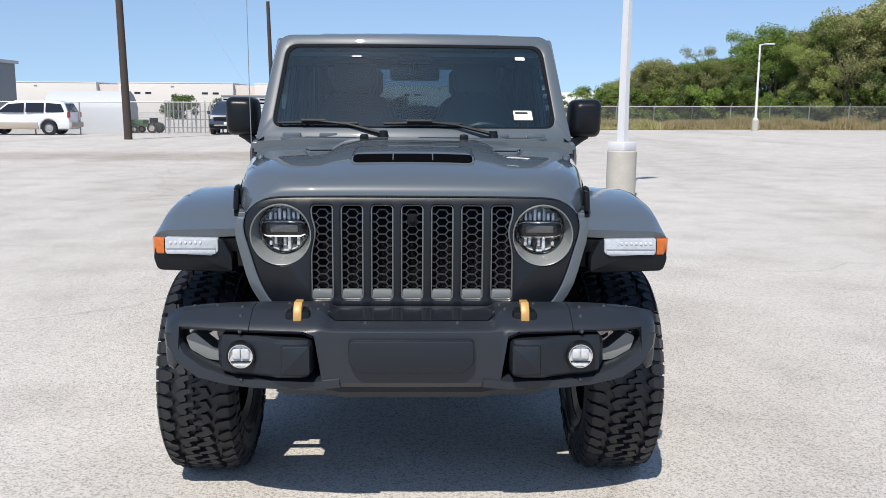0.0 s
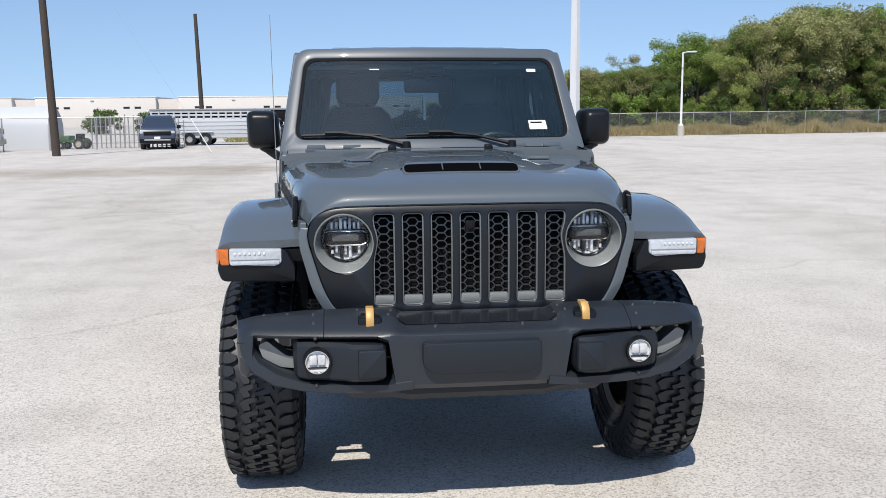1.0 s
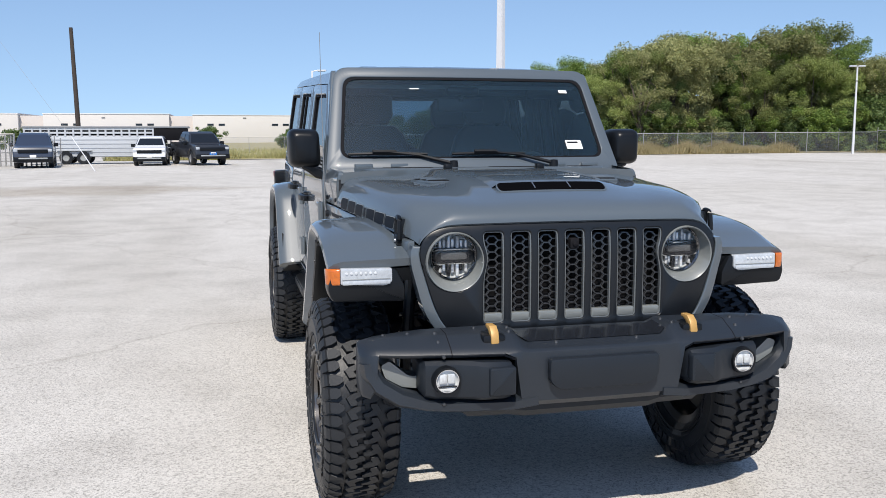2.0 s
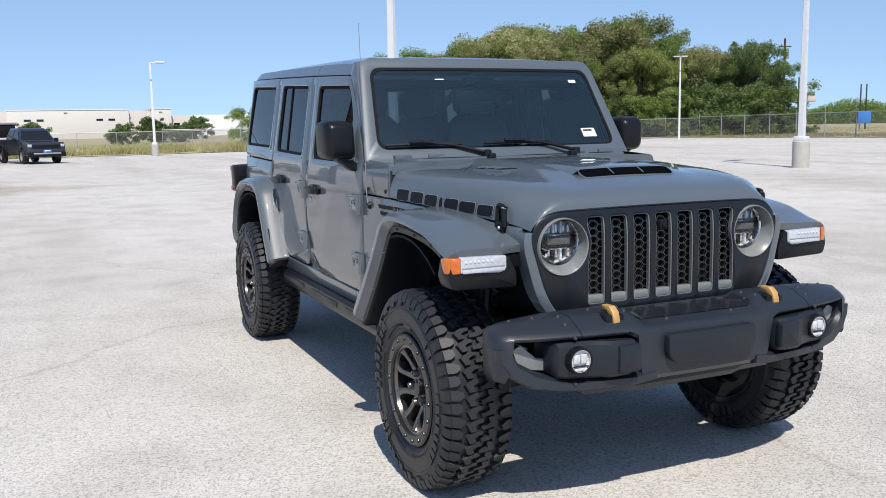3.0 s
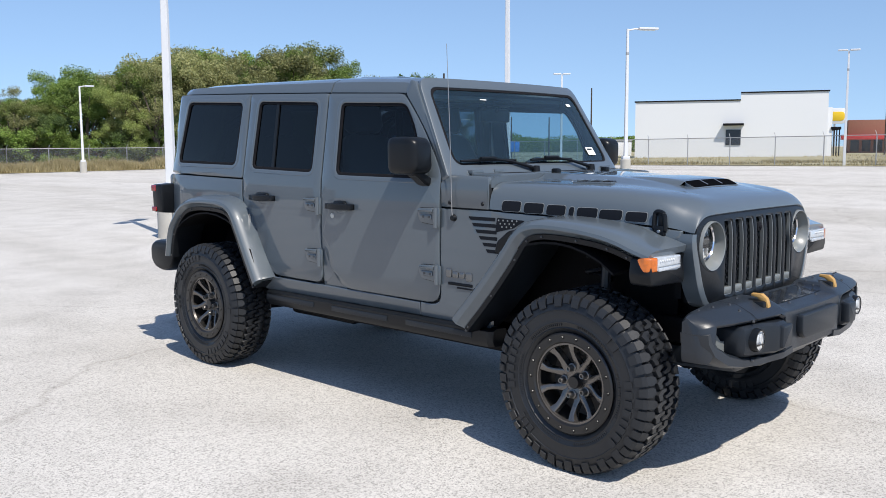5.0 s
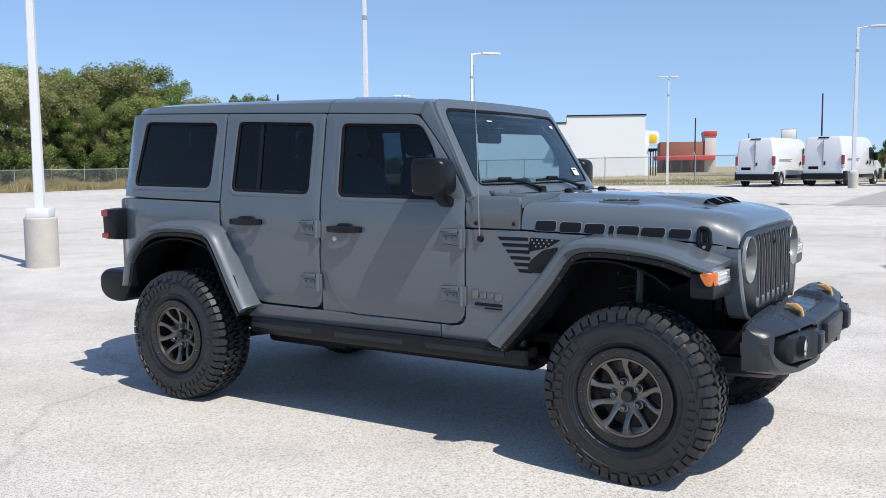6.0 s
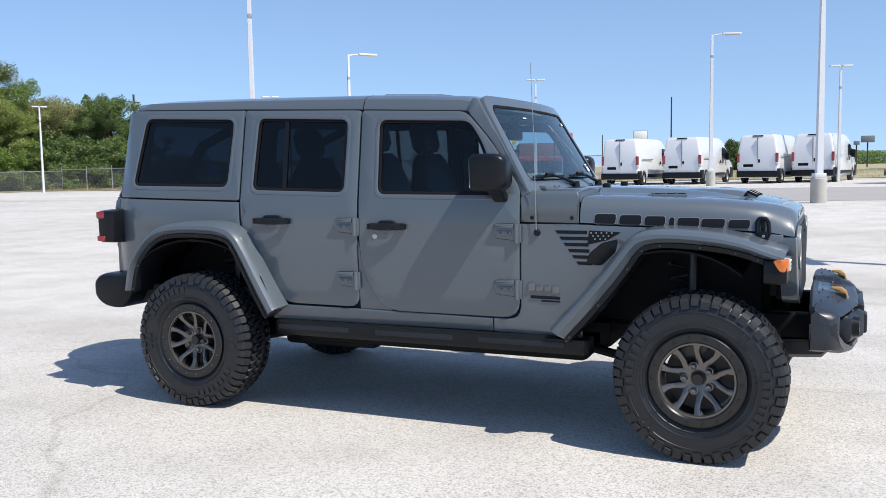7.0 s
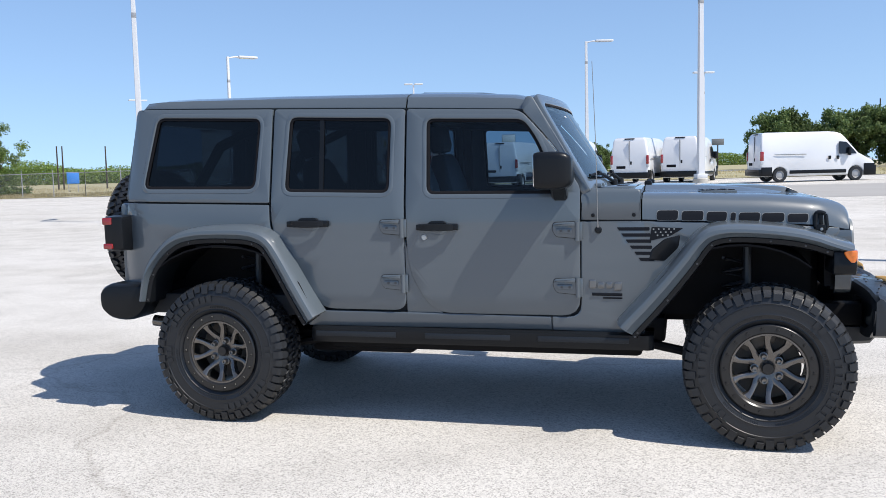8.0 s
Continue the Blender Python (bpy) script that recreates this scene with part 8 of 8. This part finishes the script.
# ---- trees ----
def tree_mesh(seed, h, spread, leaves, size, material, low=0.12, clumps=70):
    """Trunk with limbs and twigs, and a crown of many small leaves gathered in uneven sprays."""
    rnd = random.Random(seed)
    wood = bmesh.new()
    bend = [(rnd.uniform(-0.3, 0.3), rnd.uniform(-0.3, 0.3)) for _ in range(2)]
    tube(wood, [(0, 0, -0.2), (*bend[0], h * 0.3), (*bend[1], h * 0.66)], [0.030 * h, 0.022 * h, 0.009 * h], 8)
    # main limbs carry sprays of different reach, so that the outline is lobed and broken
    limbs = []
    for k in range(9):
        a = 2 * math.pi * k / 9 + rnd.uniform(-0.3, 0.3)
        t = rnd.random()
        z = h * (low + 0.10 + (0.80 - low) * t)
        rr = spread * math.sin(math.pi * (0.15 + 0.72 * t)) ** 0.6 * rnd.uniform(0.45, 0.85)
        tip = Vector((rr * math.cos(a), rr * math.sin(a), z))
        st = Vector((bend[0][0] * 0.7, bend[0][1] * 0.7, h * rnd.uniform(0.12, 0.40)))
        tube(wood, [st, (st + tip) / 2 + Vector((0, 0, 0.05 * h)), tip], [0.013 * h, 0.008 * h, 0.003 * h], 5)
        limbs.append(tip)
    limbs.append(Vector((bend[1][0], bend[1][1], h * 0.80)))
    cl = []
    for k in range(clumps):
        tip = limbs[rnd.randrange(len(limbs))]
        d = Vector((rnd.gauss(0, 1), rnd.gauss(0, 1), rnd.gauss(0, 0.8)))
        c = tip + d * spread * 0.30
        c.z = min(max(c.z, h * low), h * rnd.uniform(0.86, 0.98))
        cl.append((c, spread * rnd.uniform(0.10, 0.27)))
        if k % 5 == 0:
            tube(wood, [tip, c + Vector((0, 0, 0.02 * h))], [0.003 * h, 0.0012 * h], 4)
    weight = [r * r for c, r in cl]
    vs, fs = [], []
    for c, r in rnd.choices(cl, weights=weight, k=leaves):
        d = Vector((rnd.gauss(0, 1), rnd.gauss(0, 1), rnd.gauss(0, 0.62)))
        p = c + d.normalized() * r * min(1.02, abs(rnd.gauss(0.74, 0.28)))
        if p.z < 0.05:
            continue
        s = size * rnd.uniform(0.5, 1.25)
        u = Vector((rnd.gauss(0, 1), rnd.gauss(0, 1), rnd.gauss(-0.3, 0.6))).normalized()
        w = u.cross(Vector((rnd.gauss(0, 1), rnd.gauss(0, 1), rnd.gauss(0, 1)))).normalized()
        i = len(vs)
        vs += [p - u * s * 0.5 - w * s * 0.12, p + w * s * 0.36, p + u * s * 0.5 - w * s * 0.12]
        fs.append((i, i + 1, i + 2))
    me = bpy.data.meshes.new("crown")
    me.from_pydata(vs, [], fs)
    me.materials.append(material)
    return finish("trunk", wood, BARK), me


TREES = [tree_mesh(11, 8.0, 3.0, 36000, 0.168, LEAF, 0.10), tree_mesh(12, 9.0, 3.4, 36000, 0.168, LEAF2, 0.14), tree_mesh(13, 8.5, 2.9, 36000, 0.168, LEAF3, 0.10), tree_mesh(14, 10.0, 3.2, 36000, 0.168, LEAF, 0.30, 60), tree_mesh(15, 7.0, 3.2, 36000, 0.168, LEAF4, 0.06), tree_mesh(16, 9.0, 2.6, 8500, 0.15, LEAF4, 0.25, 44)]
SHRUBS = [tree_mesh(21, 2.6, 1.9, 7500, 0.15, LEAF3, 0.04, 40), tree_mesh(22, 3.2, 2.0, 7500, 0.15, LEAF, 0.04, 40)]
SHRUBS.append(tree_mesh(23, 2.6, 1.55, 14000, 0.20, LEAF3, 0.05, 110))
TL = ["leafy green tree behind the chain-link fence", "olive-green tree with browning leaves behind the fence", "dense dark green tree behind the fence", "tall green tree with a high crown", "broad low tree with browning olive leaves", "thin tree with sparse leaves"]


def tree(kind, x, y, h, name="tree", label="", group="trees along the fence"):
    trunk, crown = (TREES + SHRUBS)[kind]
    base_h = [8.0, 9.0, 8.5, 10.0, 7.0, 9.0, 2.6, 3.2, 2.6][kind]
    t = thing(name, label or TL[kind], "shrub" if name == "shrub" else "tree", group, loc=place(x, y), turn=(x * 53 + y * 31) % 360)
    k = h / base_h
    t.scale = (k, k, k)
    for nm, me in (("trunk", trunk), ("crown", crown)):
        o = new(nm, me)
        o.parent = t
    return t


# the belt of trees behind the fence: bearing from a point on the lot, and the belt's height there
rnd = random.Random(8)
AZ = [12.4, 13.2, 14.2, 16.2, 19, 20.8, 24.8, 26, 27.7, 29.2, 30.2, 32.4, 33.5, 34.2, 35.2, 37.0, 38.0, 38.6, 40.2, 41.9, 43, 44.3, 45.2]
HT = [3.6, 4.6, 5.4, 6.2, 6.7, 8.1, 8.5, 9.2, 9.9, 10.6, 11.0, 9.4, 8.8, 10.3, 11.4, 11.3, 8.7, 7.9, 8.2, 8.2, 9.1, 7.8, 5.0]


def belt(a, d):
    """A place in the belt; the belt runs farther off towards the east."""
    d += lerp(a, [12, 16, 27, 33, 41, 46], [5, 0, 0, 8, 13, 12])
    return -2.0 + d * math.sin(radians(a)), -3.0 + d * math.cos(radians(a)), d


for row, (d0, k0) in enumerate(((83, 0.84), (86, 0.98), (91, 1.0))):
    a = 13.3 + 0.7 * row
    while a < 44.6:
        x, y, d = belt(a, d0 + rnd.uniform(-1.5, 1.5))
        h = min(lerp(a + da, AZ, HT) for da in (-0.9, 0.0, 0.9)) * (d / 84) * k0 * 1.01 * rnd.uniform(0.84, 1.04)
        kind = rnd.choice([0, 0, 1, 2, 4]) if row else rnd.choice([0, 1, 2, 1, 4])
        tree(2 if 41.9 < a else kind, x, y, h)
        a += rnd.uniform(1.7, 2.6)
# trees that stand out of the belt
for kind, a, d, h in ((0, 30.0, 86, 11.2), (4, 28.6, 84, 10.2), (3, 35.4, 86, 12.3), (3, 36.9, 87, 12.0), (2, 43.0, 84, 10.2), (2, 44.4, 84, 8.2), (4, 40.4, 83, 8.8), (1, 26.4, 84, 9.2)):
    x, y, d = belt(a, d)
    tree(kind, x, y, h * 1.0)
for a, d, h in ((27.0, 81, 9.2), (19.2, 82, 7.2), (25.4, 82, 8.6), (33.4, 82, 9.0)):
    x, y, d = belt(a, d)
    tree(5, x, y, h)
a = 12.4
while a < 45.4:
    x, y, d = belt(a, 81.2 + rnd.uniform(-0.8, 1.2))
    tree(6 + rnd.randrange(2), x, y, rnd.uniform(2.4, 3.8), "shrub", "dense green shrub under the trees", "shrubs along the fence")
    a += rnd.uniform(0.9, 1.4)
a = 13.0
while a < 44.0:
    x, y, d = belt(a, 88.5 + rnd.uniform(-1.0, 1.0))
    tree(6 + rnd.randrange(2), x, y, rnd.uniform(3.2, 4.4), "shrub", "dense green shrub under the trees", "shrubs along the fence")
    a += rnd.uniform(1.1, 1.6)
a = 37.0
while a < 45.6:
    x, y, d = belt(a, 80.4 + rnd.uniform(-0.5, 2.0))
    tree(6 + rnd.randrange(2), x, y, rnd.uniform(3.4, 5.0), "shrub", "tall dense green shrub against the fence", "shrubs along the fence")
    a += rnd.uniform(0.6, 1.0)
for x, y, h in ((-3, 112, 2.7), (8, 118, 2.4), (13, 125, 3.2), (17, 128, 2.2), (-32, 118, 2.9), (-24, 110, 2.5), (-12, 112, 2.6), (24, 160, 3.6)):
    tree(8, x, y, h * 1.1, "shrub", "rounded green shrub standing in the grass field", "field shrubs")
for x, y, h in ((112.5, -10.9, 6.9), (112.9, -13.4, 7.0), (114, -18.4, 7.0), (114.2, -21.0, 7.2), (115, -24.5, 7.3), (116, -28.5, 7.3), (117, -33, 7.2), (125, 12, 4.2), (135, 6, 4.0)):
    t_ = tree(8, x, y, h, "tree", "rounded dark green tree beyond the road", "roadside trees")
    t_.scale = (t_.scale.x * 0.72, t_.scale.x * 0.72, t_.scale.x)


def far_woods(name, pts, h, count, seed, label):
    """A distant belt of trees as clumps of leaves."""
    r = random.Random(seed)
    vs, fs = [], []
    for _ in range(count):
        t = r.random() * (len(pts) - 1)
        i, f = int(t), t - int(t)
        x = pts[i][0] * (1 - f) + pts[i + 1][0] * f + r.uniform(-6, 6)
        y = pts[i][1] * (1 - f) + pts[i + 1][1] * f + r.uniform(-6, 6)
        top = h * (0.72 + 0.5 * noise.noise(Vector((x * 0.06, y * 0.06, 3.0))))
        z = top * r.random() ** 0.7 - 1.0
        s = r.uniform(0.14, 0.36)
        u = Vector((r.gauss(0, 1), r.gauss(0, 1), r.gauss(0, 0.6))).normalized()
        w = u.cross(Vector((r.gauss(0, 1), r.gauss(0, 1), r.gauss(0, 1)))).normalized()
        p = Vector((x, y, z))
        k = len(vs)
        vs += [p - u * s, p + w * s, p + u * s]
        fs.append((k, k + 1, k + 2))
    me = bpy.data.meshes.new(name)
    me.from_pydata(vs, [], fs)
    me.materials.append(LEAF)
    return tagged(new(name, me), label, "woods", kind="stuff")


far_woods("far_woods", [(140, 190), (180, 170), (220, 140), (260, 120)], 7, 110000, 31, "distant belt of olive green trees beyond the field")
far_woods("far_woods", [(260, 40), (300, 10), (300, -40)], 7, 50000, 32, "distant low trees along the horizon")
